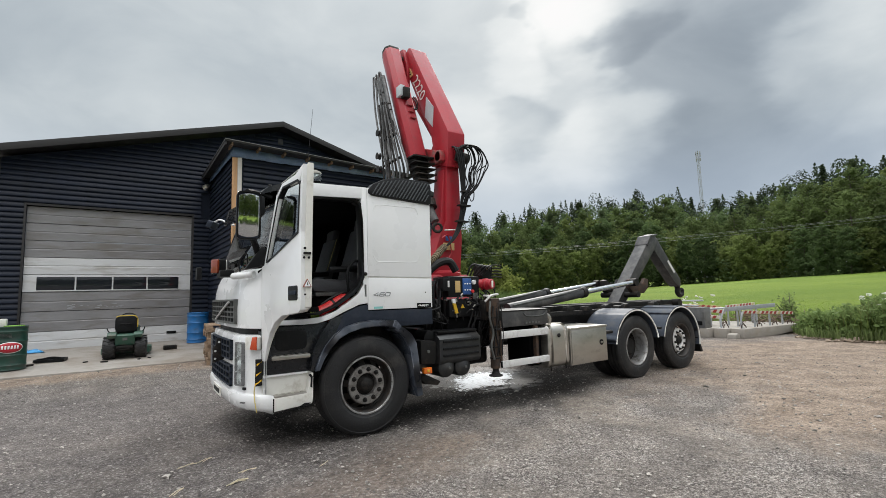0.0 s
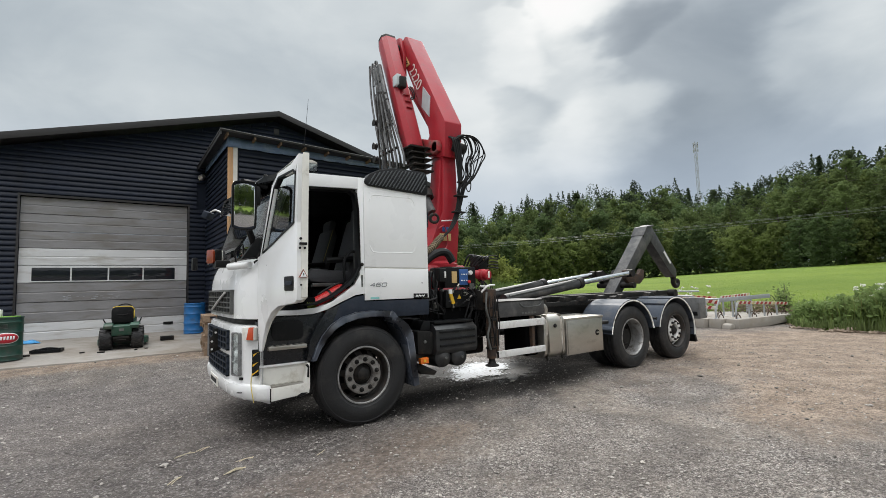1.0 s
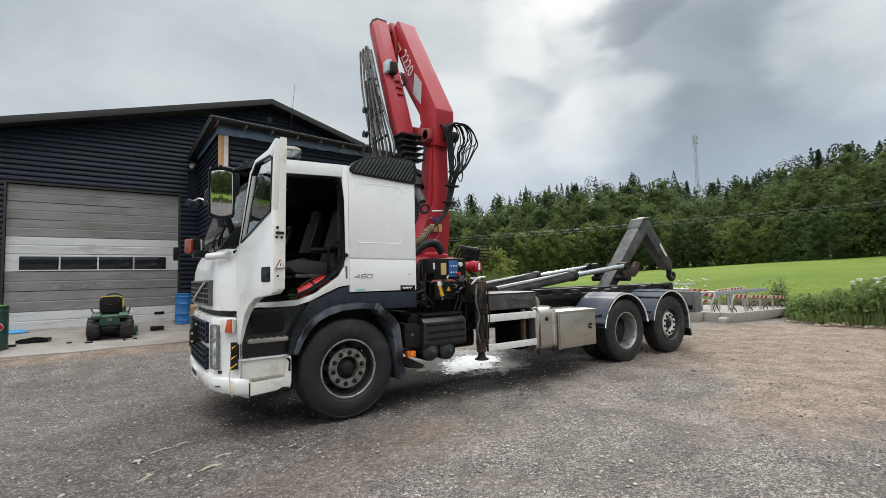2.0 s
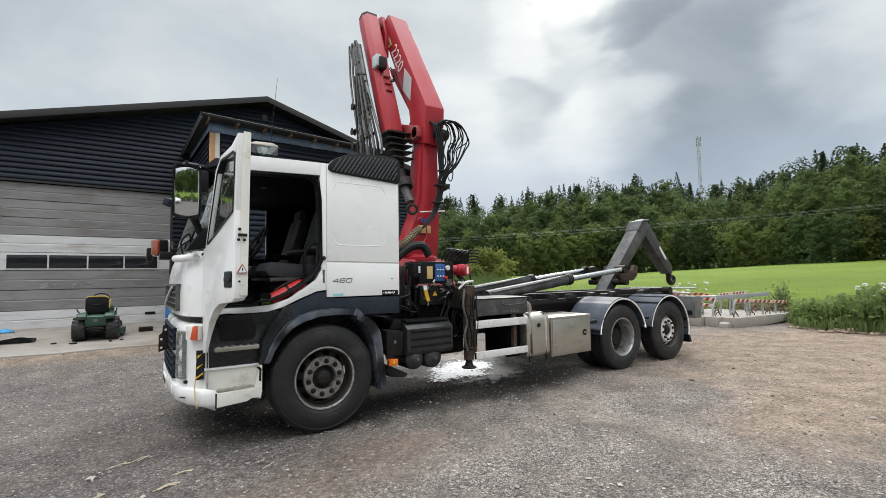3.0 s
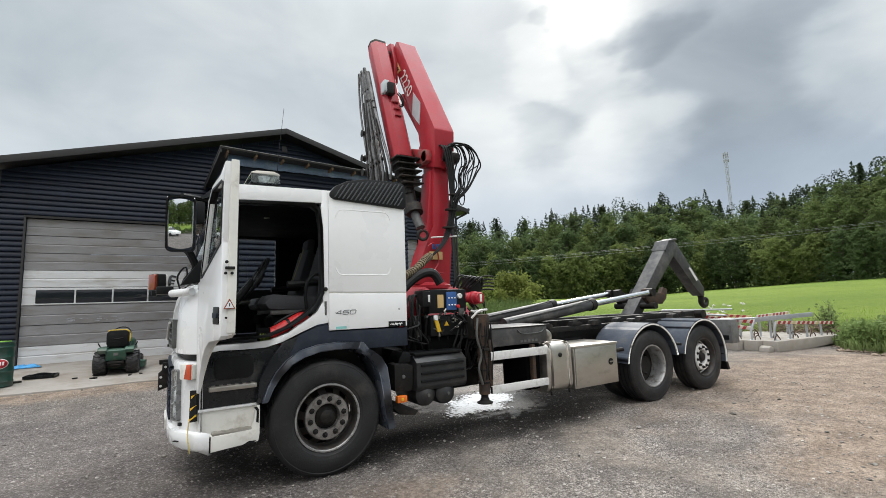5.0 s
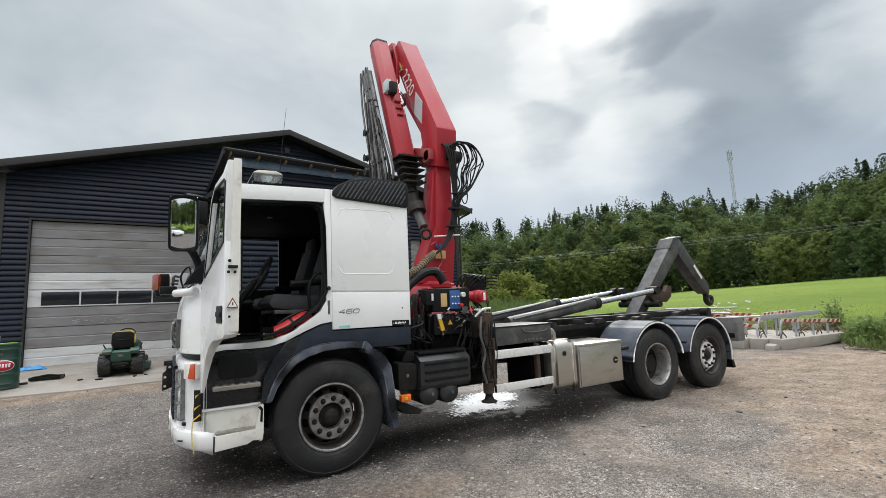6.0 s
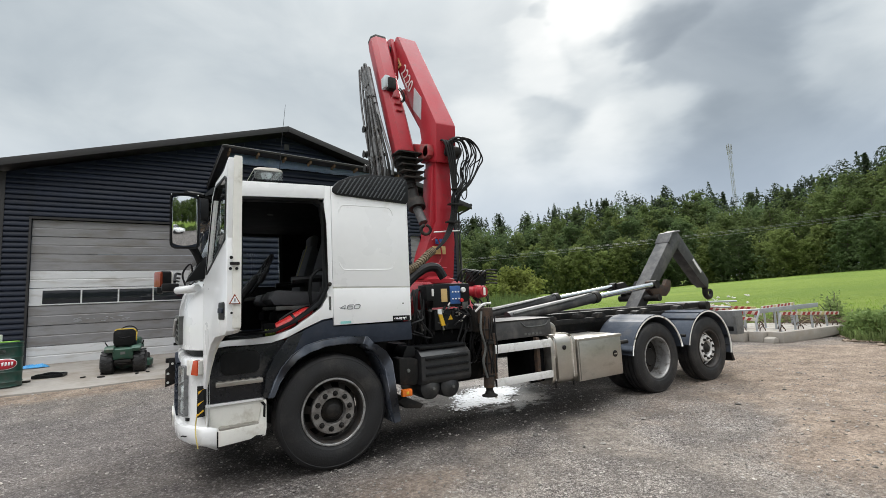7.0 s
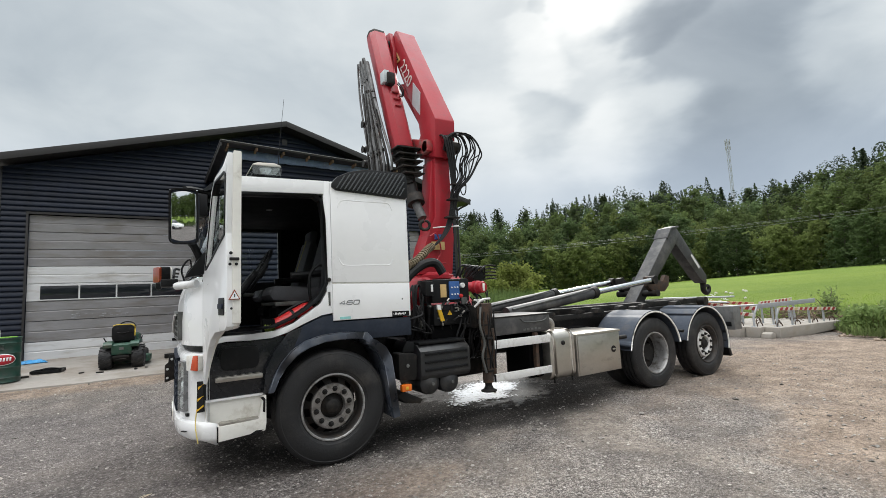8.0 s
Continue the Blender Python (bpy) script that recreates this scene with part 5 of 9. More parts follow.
tow = part("towing_plate", prism(B(), [(-1.335, 0.79), (-1.21, 0.83), (-1.21, 1.06), (-1.30, 1.06), (-1.305, 0.985), (-1.335, 0.96)], "y", 1.10, 1.125), M_IRON, bumper, "dark towing bracket", bevel=0.008)
for x_, z_ in ((-1.312, 0.835), (-1.312, 0.92), (-1.275, 1.015)):
    part("bracket_hole", lathe(B(), [(0.012, 0.0), (0.012, 0.004), (0.0, 0.004)], 12, pose(x_, 1.10, z_, 90, 0, 0)), M_ALU, tow)
part("number_plate", front_plate(1.0, 1.5, 0.44, 0.535, 0.026, 0.01, 2), M_WHITE_OLD, bumper)
part("plate_bar", front_plate(1.06, 1.44, 0.465, 0.51, 0.030, 0.01, 2), M_BLACK, bumper)
M_STRAP = mat("faded_yellow_strap", (0.62, 0.50, 0.17), 0.7, var=0.2, scale=12, bump=0.1)
M_LAMPBODY = mat("grey_lamp_housing", (0.22, 0.225, 0.23), 0.3, 0.3, var=0.1, scale=10, bump=0.02)
# headlamps, set into the rounded corners
for s_, yy in ((1, 0.0), (-1, WIDE)):
    def cy(y):
        return yy + s_ * y
    hm = Matrix.Translation((-1.188, cy(0.345), 0.850)) @ Matrix.Rotation(radians(-72 if s_ > 0 else -108), 4, "Z")
    b = band(B(), rounded(-0.068, 0.068, -0.210, 0.210, 0.02), rounded(-0.057, 0.057, -0.197, 0.197, 0.014), "y", -0.024, 0.03, closed=True)
    b.transform(hm)
    lampo = part("headlamp", b, M_LAMPBODY, bumper, "clear tall headlamp in a grey surround")
    part("lamp_bowl", prism(B(), rounded(-0.060, 0.060, -0.200, 0.200, 0.014), "y", -0.002, 0.02, hm), M_LAMP, lampo)
    # slanted shelves part the bowl into an indicator, the main lamp and a dipped lamp
    for zz in (0.062, -0.072):
        part("lamp_shelf", prism(B(), [(-0.057, zz - 0.012), (0.057, zz + 0.030), (0.057, zz + 0.038), (-0.057, zz - 0.004)], "y", -0.018, 0.0, hm), M_LAMP, lampo)
    part("reflector", prism(B(), [(-0.020, 0.092), (0.052, 0.118), (0.052, 0.188), (0.03, 0.188)], "y", -0.010, 0.0, hm), M_LAMP, lampo, bevel=0.004)
    part("reflector", prism(B(), rounded(-0.048, 0.048, -0.185, -0.098, 0.012), "y", -0.010, 0.0, hm), M_LAMP, lampo, bevel=0.004)
    part("bulb", lathe(B(), [(0.040, 0.0), (0.038, 0.006), (0.030, 0.011), (0.016, 0.015), (0.0, 0.016)], 24, hm @ pose(0.002, -0.002, 0.0, 90, 0, 0)), M_WHITE, lampo, "bright round main lamp")
    part("lens", prism(B(), rounded(-0.057, 0.057, -0.197, 0.197, 0.014), "y", -0.024, -0.021, hm), M_GLASS, lampo).visible_shadow = False
    part("towing_hole", front_plate(cy(0.262) if s_ > 0 else cy(0.292), cy(0.292) if s_ > 0 else cy(0.262), 0.603, 0.628, -0.010, 0.02, 2), M_BLACK, bumper)
    if s_ < 0:
        continue
    mk = Matrix.Translation((-1.130, 0.153, 1.055)) @ Matrix.Rotation(radians(-57), 4, "Z")
    mark = part("side_marker", prism(B(), rounded(-0.052, 0.10, -0.062, 0.062, 0.012), "y", -0.020, 0.04, mk), M_WHITE_OLD, bumper, bevel=0.003)
    part("lens", prism(B(), [(0.015, -0.055), (0.095, -0.06), (0.095, 0.062), (0.045, 0.062)], "y", -0.032, 0.0, mk), M_REDLENS, mark, "orange-red marker lens", bevel=0.004)
# hazard tape and yellow strap on the corner
TM = Matrix.Translation((-1.074, 0.078, 0)) @ Matrix.Rotation(radians(-53), 4, "Z")
tape = part("hazard_tape", prism(B(), [(-0.034, 0.652), (0.036, 0.665), (0.032, 0.70), (0.036, 0.745), (0.034, 0.80), (0.037, 0.86), (0.034, 0.908), (-0.033, 0.905), (-0.03, 0.81), (-0.034, 0.75)], "y", -0.008, 0.012, TM), M_BLACK, bumper, "torn black and yellow hazard tape")
for k in range(3):
    z_ = (0.66, 0.745, 0.84)[k]
    cut = (0.0, 0.012, 0.02)[k]
    part("stripe", prism(B(), [(-0.034 + cut, z_), (0.037, z_ + 0.045), (0.037, z_ + 0.060 - cut), (-0.01, z_ + 0.026), (-0.034 + cut, z_ + 0.022)], "y", -0.011, 0.0, TM), M_YELLOW, tape)
part("strap", tube(B(), bow([TM @ Vector(p) for p in ((-0.03, -0.012, 0.66), (-0.035, -0.016, 0.60), (-0.01, -0.034, 0.52), (0.01, -0.030, 0.42))], 5), 0.0050, 6), M_STRAP, bumper, "dirty yellow strap")
part("scuff", box(B(), -0.20, -0.15, -0.020, -0.004, 0.495, 0.503, 0, TM), M_IRON, bumper)
# --- steps below the door ---
well = part("step_well", prism(B(), [(-1.048, 0.75), (-0.57, 0.75), (-0.52, 0.95), (-0.42, 1.10), (-0.36, 1.235), (-0.53, 1.208), (-1.048, 1.20)], "y", 0.065, 0.4), M_DARKTRIM, cab, bevel=0.01)
part("well_panel", prism(B(), [(-0.60, 0.745), (-0.50, 0.745), (-0.44, 0.92), (-0.36, 1.05), (-0.24, 1.30), (-0.39, 1.245), (-0.50, 1.10), (-0.575, 0.95)], "y", 0.005, 0.12), M_DARKTRIM, cab, bevel=0.01)
part("well_recess", prism(B(), rounded(-0.93, -0.62, 0.97, 1.16, 0.05), "y", 0.055, 0.08), M_BLACK, well, bevel=0.008)
tread = part("step_tread", box(B(), -0.97, -0.60, 0.005, 0.12, 0.885, 0.925, 0.01), M_STEEL, cab, "ribbed steel step")
for k in range(6):
    part("grip", box(B(), -0.95 + k * 0.06, -0.92 + k * 0.06, 0.01, 0.11, 0.924, 0.931, 0.003), M_STEEL, tread)
b = B()
prism(b, [(-0.957, 0.412), (-0.585, 0.44), (-0.575, 0.50), (-0.575, 0.735), (-0.60, 0.735), (-0.625, 0.60), (-0.64, 0.545), (-0.957, 0.535)], "y", 0.0, 0.12)
low_step = part("lower_step", b, M_WHITE_OLD, cab, "scratched white lower step", bevel=0.006)
part("step_back", box(B(), -1.042, -0.58, 0.075, 0.13, 0.50, 0.745, 0.006), M_WHITE_OLD, low_step)
part("step_top_edge", box(B(), -1.04, -0.575, 0.055, 0.11, 0.728, 0.748, 0.005), M_WHITE, low_step)
tr = part("tread", box(B(), -0.94, -0.63, 0.004, 0.11, 0.535, 0.556, 0.006), M_STEEL, low_step, "worn chequer tread")
for k in range(5):
    part("grip", box(B(), -0.925 + k * 0.06, -0.895 + k * 0.06, 0.012, 0.1, 0.555, 0.561, 0.002), M_STEEL, low_step)
part("gap_line", box(B(), -0.958, -0.948, -0.003, 0.01, 0.41, 0.535), M_BLACK, low_step)
part("scrape", prism(B(), [(-0.605, 0.60), (-0.585, 0.59), (-0.582, 0.70), (-0.60, 0.725), (-0.625, 0.72), (-0.60, 0.69)], "y", -0.004, 0.004), M_BLACK, low_step)
part("broken_edge", prism(B(), [(-0.72, 0.425), (-0.66, 0.455), (-0.60, 0.45), (-0.64, 0.43), (-0.68, 0.422)], "y", -0.004, 0.004), M_BLACK, low_step)
# --- wheel arch, dark band under the panel ---
part("lower_band", prism(B(), [(-0.36, 1.235), (-0.24, 1.305), (-0.08, 1.37), (0.03, 1.385), (0.03, 1.315), (0.85, 1.31), (0.855, 1.125), (0.42, 1.13), (0.36, 1.185), (-0.02, 1.205), (-0.20, 1.16), (-0.33, 1.05)], "y", 0.006, 0.09), M_NAVY, cab, bevel=0.010)
arch_o = [(-0.565, 0.745), (-0.515, 0.88), (-0.45, 0.99), (-0.36, 1.09), (-0.24, 1.165), (-0.08, 1.205), (0.10, 1.215), (0.30, 1.205), (0.36, 1.195), (0.42, 1.13)]
arch_i = [(-0.515, 0.745), (-0.465, 0.86), (-0.40, 0.955), (-0.31, 1.04), (-0.20, 1.10), (-0.06, 1.135), (0.10, 1.145), (0.28, 1.135), (0.33, 1.125), (0.37, 1.085)]
part("wheel_arch", band(B(), arch_o, arch_i, "y", -0.028, 0.34), M_ARCH, cab, "dark blue-grey wheel arch", bevel=0.010)
rear_o = [(0.36, 1.15), (0.46, 1.11), (0.56, 1.03), (0.615, 0.93), (0.64, 0.75), (0.66, 0.55), (0.685, 0.34)]
rear_i = [(0.34, 1.09), (0.42, 1.05), (0.49, 0.96), (0.53, 0.86), (0.555, 0.72), (0.58, 0.54), (0.615, 0.33)]
part("mudguard", band(B(), rear_o, rear_i, "y", -0.015, 0.36), M_ARCH, cab, bevel=0.008)
b = B()
box(b, -0.55, 0.45, 0.34, 0.36, 0.75, 1.2)
box(b, -1.0, 0.84, 0.35, 2.15, 1.10, 1.24)
part("wheel_well", b, M_BLACK, cab)
b = B()
prism(b, [(-0.9, 0.45), (-0.60, 0.45), (-0.56, 0.75), (-0.4, 1.05), (-1.0, 1.1)], "y", 0.38, 2.12)
part("engine_cover", b, M_BLACK, cab)

# --- open door ---
DM = Matrix.Translation((-1.06, 0, 0)) @ Matrix(((0.0905, 0.9959, 0, 0), (-0.9959, 0.0905, 0, 0), (0, 0, 1, 0), (0, 0, 0, 1)))
skin = [(0.0, 0.895), (0.078, 0.90), (0.128, 1.05), (0.205, 1.17), (0.33, 1.265), (0.50, 1.325), (0.86, 1.355), (0.915, 1.38), (0.925, 1.45), (0.925, 2.02), (0.865, 2.005), (0.60, 1.935), (0.36, 1.87), (0.10, 1.80), (-0.04, 1.785), (-0.06, 1.40)]
def thinned(b):
    """The lower leaf of the door runs out thin towards its tip."""
    for v in b.verts:
        v.co.y *= 0.22 + 0.78 * min(1.0, max(0.0, (v.co.z - 0.88) / 0.42))
    return b


leaf_ = thinned(prism(B(), skin, "y", 0.0, 0.05))
leaf_.transform(DM)
door = part("cab_door", leaf_, M_WHITE, truck, "white cab door standing open", bevel=0.012)
part("inner_edge", prism(B(), [(0.84, 1.36), (0.925, 1.40), (0.93, 1.5), (0.948, 2.05), (0.968, 2.45), (0.974, 2.575), (0.940, 2.48), (0.905, 2.05), (0.86, 1.5)], "y", 0.035, 0.090, DM), M_WHITE_OLD, door, bevel=0.005)
part("rear_frame", prism(B(), [(0.925, 2.0), (0.865, 2.0), (0.905, 2.40), (0.915, 2.42), (0.94, 2.51), (0.968, 2.56)], "y", 0.0, 0.05, DM), M_WHITE, door, bevel=0.008)
part("top_frame", prism(B(), [(0.968, 2.56), (0.90, 2.43), (0.52, 2.44), (0.40, 2.36), (0.34, 2.40), (0.49, 2.49), (0.80, 2.505)], "y", 0.0, 0.035, DM), M_WHITE, door, bevel=0.008)
part("front_frame", prism(B(), [(0.02, 1.785), (0.10, 1.80), (0.42, 2.37), (0.35, 2.42)], "y", 0.0, 0.035, DM), M_WHITE, door, bevel=0.008)
wo = [(0.09, 1.81), (0.36, 1.865), (0.60, 1.93), (0.875, 2.0), (0.912, 2.41), (0.865, 2.45), (0.52, 2.455), (0.40, 2.375)]
wi = [(0.110, 1.824), (0.36, 1.88), (0.595, 1.945), (0.860, 2.014), (0.897, 2.40), (0.855, 2.434), (0.528, 2.438), (0.413, 2.364)]
part("window_seal", band(B(), [(u, z) for u, z in wo], wi, "y", -0.006, 0.045, closed=True), M_BLACK, door)
bpy.data.objects["window_seal"].matrix_basis = DM
pane = part("window", prism(B(), [(0.11, 1.825), (0.36, 1.88), (0.60, 1.945), (0.858, 2.015), (0.895, 2.40), (0.855, 2.435), (0.53, 2.44), (0.41, 2.365)], "y", 0.018, 0.023, DM), M_GLASS, door, "clear side window")
pane.visible_shadow = False
bez = part("handle", prism(B(), rounded(0.66, 0.86, 1.455, 1.575, 0.02), "y", -0.006, 0.01, DM), M_BLACK, door, "black recessed door handle", bevel=0.004)
part("grip", prism(B(), rounded(0.70, 0.84, 1.50, 1.535, 0.01), "y", -0.018, -0.004, DM), M_NAVY, bez, bevel=0.003)
ret_o = [(0.0, 0.90), (0.078, 0.905), (0.128, 1.055), (0.205, 1.175), (0.33, 1.27), (0.50, 1.33), (0.86, 1.36), (0.915, 1.385)]
ret_i = [(0.0, 0.93), (0.060, 0.935), (0.110, 1.07), (0.188, 1.195), (0.315, 1.29), (0.495, 1.352), (0.855, 1.382), (0.905, 1.41)]
part("lower_return", thinned(band(B(), ret_o, ret_i, "y", 0.045, 0.070)), M_WHITE_OLD, door).matrix_basis = DM
part("inner_lining", prism(B(), [(0.02, 1.28), (0.50, 1.36), (0.84, 1.42), (0.86, 1.98), (0.60, 1.92), (0.10, 1.80)], "y", 0.05, 0.105, DM), M_BLACK, door, bevel=0.012)
# lock, bolts and warning sign on the door's edge, which faces out
EM = DM @ Matrix.Translation((0.932, 0.046, 0)) @ Matrix.Rotation(radians(90), 4, "Z")
for du, dz, rr in ((-0.022, 1.87, 0.011), (-0.028, 1.795, 0.010), (0.012, 1.795, 0.010), (-0.02, 1.50, 0.008)):
    part("bolt", lathe(B(), [(rr, 0), (rr, 0.006), (0.0, 0.008)], 12, EM @ pose(du, -0.012, dz, 90, 0, 0)), M_BLACK, door)
part("latch", box(B(), -0.03, 0.03, -0.022, 0.0, 1.82, 1.84, 0.004, EM), M_IRON, door)
sign = part("warning_sign", prism(B(), [(-0.036, 1.558), (0.036, 1.558), (0.0, 1.625)], "y", -0.014, 0.0, EM), M_MAROON, door, "red-edged warning triangle")
part("sign_field", prism(B(), [(-0.027, 1.563), (0.027, 1.563), (0.0, 1.613)], "y", -0.017, -0.010, EM), M_WHITE, sign)
part("sign_mark", box(B(), -0.003, 0.003, -0.020, -0.012, 1.574, 1.595, 0, EM), M_BLACK, sign)

# --- mirrors and front brackets ---
MM = Matrix.Translation((-1.205, -0.05, 2.26)) @ Matrix.Rotation(radians(-6), 4, "Z") @ Matrix.Rotation(radians(5), 4, "X") @ Matrix.Diagonal((0.86, 0.9, 0.91, 1))
mir = part("mirror", prism(B(), rounded(-0.125, 0.125, -0.25, 0.25, 0.055), "y", -0.03, 0.075, MM), M_NAVY, truck, "tall grey-backed door mirror", bevel=0.02)
part("mirror_bezel", band(B(), rounded(-0.123, 0.123, -0.248, 0.248, 0.05), rounded(-0.111, 0.111, -0.236, 0.236, 0.044), "y", -0.045, -0.025, closed=True), M_BLACK, mir).matrix_basis = MM
# convex glass, curved about a radius of 2.2 m
verts, faces = [], []
for j in range(25):
    for i in range(13):
        u, w = -0.113 + 0.226 * i / 12, -0.238 + 0.476 * j / 24
        verts.append(MM @ Vector((u, -0.038 + (u * u + w * w) / 4.4, w)))
for j in range(24):
    for i in range(12):
        a = j * 13 + i
        faces.append((a, a + 1, a + 14, a + 13))
raw("mirror_glass", verts, faces, M_MIRROR, mir, "convex mirror glass", smooth=60).modifiers.new("thickness", "SOLIDIFY").thickness = -0.003
part("mirror_arm", tube(B(), bow([(-1.16, 0.02, 2.07), (-1.12, 0.10, 2.02), (-1.075, 0.17, 1.92), (-1.06, 0.19, 1.80)], 4), 0.032, 8), M_BLACK, mir)
part("mirror_arm", tube(B(), bow([(-1.20, 0.06, 2.52), (-1.10, 0.14, 2.53), (-0.95, 0.16, 2.50)], 4), 0.024, 8), M_BLACK, mir)
part("wide_mirror", box(B(), -1.16, -1.02, 0.10, 0.20, 2.30, 2.50, 0.03), M_BLACK, mir)
part("pillar_foot", prism(B(), [(-1.20, 1.765), (-1.02, 1.80), (-1.0, 1.97), (-1.05, 1.99)], "y", 0.12, 0.20), M_BLACK, mir, bevel=0.012)
# far mirror, on a thin arm in front of the screen
fr = part("far_mirror", prism(B(), rounded(-0.10, 0.10, -0.055, 0.055, 0.02), "y", -0.03, 0.05, pose(-1.17, 2.76, 2.58, -25, 0, 235)), M_NAVY, truck, bevel=0.01)
part("mirror_arm", tube(B(), bow([(-1.15, 2.72, 2.61), (-1.08, 2.62, 2.64), (-0.98, 2.50, 2.57), (-0.92, 2.42, 2.54)], 5), 0.012, 6), M_ALU, fr)
part("bracket_arm", tube(B(), [(-1.10, 0.20, 1.72), (-1.19, 0.32, 1.715), (-1.245, 0.46, 1.715)], 0.034, 12), M_WHITE, front)
part("lamp_bracket", box(B(), -1.37, -1.235, 0.46, 0.66, 1.71, 1.78, 0.015), M_BLACK, front)
ind = part("indicator_lamp", prism(B(), rounded(-0.055, 0.055, -0.075, 0.075, 0.02), "y", -0.04, 0.04, pose(-1.355, 0.62, 1.825, 0, 0, -60)), M_BLACK, front, "orange indicator lamp", bevel=0.008)
part("lens", prism(B(), rounded(-0.05, 0.05, -0.07, 0.07, 0.018), "y", -0.062, -0.038, pose(-1.355, 0.62, 1.825, 0, 0, -60)), M_MAROON, ind, bevel=0.006)
part("lens", prism(B(), rounded(-0.05, 0.05, -0.07, 0.07, 0.018), "y", 0.038, 0.055, pose(-1.355, 0.62, 1.825, 0, 0, -60)), M_WHITE_OLD, ind, bevel=0.006)
part("far_lamp", box(B(), -1.44, -1.38, 1.85, 2.0, 1.74, 1.90, 0.02), M_BLACK, front)
for y_ in (0.55, 1.2, 1.8):
    w_ = part("wiper", tube(B(), bow([(-1.27, y_, 1.80), (-1.26, y_ + 0.15, 1.88), (-1.22, y_ + 0.45, 1.90)], 4), 0.012, 6), M_BLACK, cab)
part("wiper_linkage", tube(B(), bow([(-1.19, 0.42, 1.76), (-1.21, 0.36, 1.86), (-1.15, 0.32, 1.94), (-1.13, 0.36, 1.82)], 4), 0.008, 6), M_BLACK, cab)

# --- roof fittings ---
# black slats: the sky's sheen on them is put in as lighter grey
M_SLAT_LIT = mat("slat_sky_sheen", (0.085, 0.09, 0.095), 0.3, var=0.1, scale=6, bump=0.0)
M_FIN = mat("grey_fin_plastic", (0.012, 0.0125, 0.014), 0.45, var=0.15, scale=4, bump=0.03, spec=0.25)
side_fin = [(0.040, 2.615), (0.040, 2.655), (0.10, 2.725), (0.22, 2.785), (0.40, 2.828), (0.80, 2.830), (0.845, 2.81), (0.862, 2.755), (0.862, 2.575), (0.835, 2.545), (0.20, 2.582), (0.08, 2.59)]
fin = part("roof_fin", prism(B(), side_fin, "y", -0.020, 0.10), M_FIN, truck, "dark slatted roof fin", bevel=0.012)
for k in range(17):
    x0 = 0.075 + k * 0.0425
    zb = 2.603 - 0.042 * (x0 - 0.08)
    zt = float(np.interp(x0 + 0.10, [0.04, 0.10, 0.22, 0.40, 0.80], [2.655, 2.725, 2.785, 2.828, 2.830])) - 0.024
    dx = min((zt - zb) / 1.5, 0.815 - x0)
    zt = zb + dx * 1.5
    part("slat", prism(B(), [(x0, zb), (x0 + 0.013, zb), (x0 + 0.013 + dx, zt), (x0 + dx, zt)], "y", -0.032, 0.0), M_SLAT_LIT, fin)
part("roof_spoiler", box(B(), 0.55, 0.86, 0.10, WIDE - 0.10, 2.72, 2.80, 0.03), M_NAVY, fin)
far_fin = part("far_fin", prism(B(), side_fin, "y", WIDE - 0.10, WIDE - 0.012), M_NAVY, truck, bevel=0.012)
beacon = part("beacon_bar", prism(B(), [(-0.615, 2.885), (-0.335, 2.885), (-0.345, 2.905), (-0.40, 2.925), (-0.56, 2.92), (-0.61, 2.90)], "y", 0.42, 1.5), M_STEEL, truck, "clear rooftop beacon bar", bevel=0.015)
part("beacon_base", prism(B(), [(-0.62, 2.74), (-0.33, 2.74), (-0.335, 2.80), (-0.615, 2.80)], "y", 0.44, 1.5), M_BLACK, beacon, bevel=0.01)
for y_ in (0.52, 0.80, 1.10, 1.40):
    part("reflector", lathe(B(), [(0.035, 0.0), (0.06, 0.08), (0.0, 0.085)], 14, pose(-0.475, y_, 2.80)), M_LAMP, beacon)
part("beacon_dome", band(B(), rounded(-0.615, -0.335, 2.795, 2.89, 0.02), rounded(-0.607, -0.343, 2.803, 2.882, 0.015), "y", 0.43, 1.5, closed=True), M_GLASS, beacon)
part("dome_end", box(B(), -0.61, -0.34, 0.425, 0.432, 2.80, 2.885), M_GLASS, beacon)
ant = part("antenna", tube(B(), bow([(-0.16, 1.55, 2.76), (-0.13, 1.57, 3.4), (-0.05, 1.62, 4.15)], 5), 0.006, 5, 0.002), M_BLACK, truck, "thin whip antenna")
part("antenna_base", lathe(B(), [(0.03, 0), (0.025, 0.03), (0.01, 0.05), (0.0, 0.05)], 12, pose(-0.16, 1.55, 2.75)), M_BLACK, ant)
part("visor_clamp", lathe(B(), [(0.0, 0.035), (0.018, 0.03), (0.025, 0.01), (0.025, 0.0)], 16, pose(-0.93, 0.30, 2.635, 0, -20, 0)), M_BLACK, cab)

# --- badges ---
num = part("engine_number", box(B(), 0.088, 0.092, -0.0015, 0.001, 1.490, 1.494), T_GREY, cab, "thin grey raised engine number")
DIGITS = ([(0.046, 0), (0.046, 0.062), (0.0, 0.022), (0.0, 0.018), (0.058, 0.018)],
          [(0.058, 0.062), (0.012, 0.062), (0.0, 0.05), (0.0, 0.010), (0.010, 0.0), (0.050, 0.0), (0.058, 0.010), (0.058, 0.026), (0.050, 0.034), (0.0, 0.034)],
          [(0.010, 0.0), (0.0, 0.010), (0.0, 0.052), (0.010, 0.062), (0.050, 0.062), (0.058, 0.052), (0.058, 0.010), (0.050, 0.0), (0.010, 0.0)])
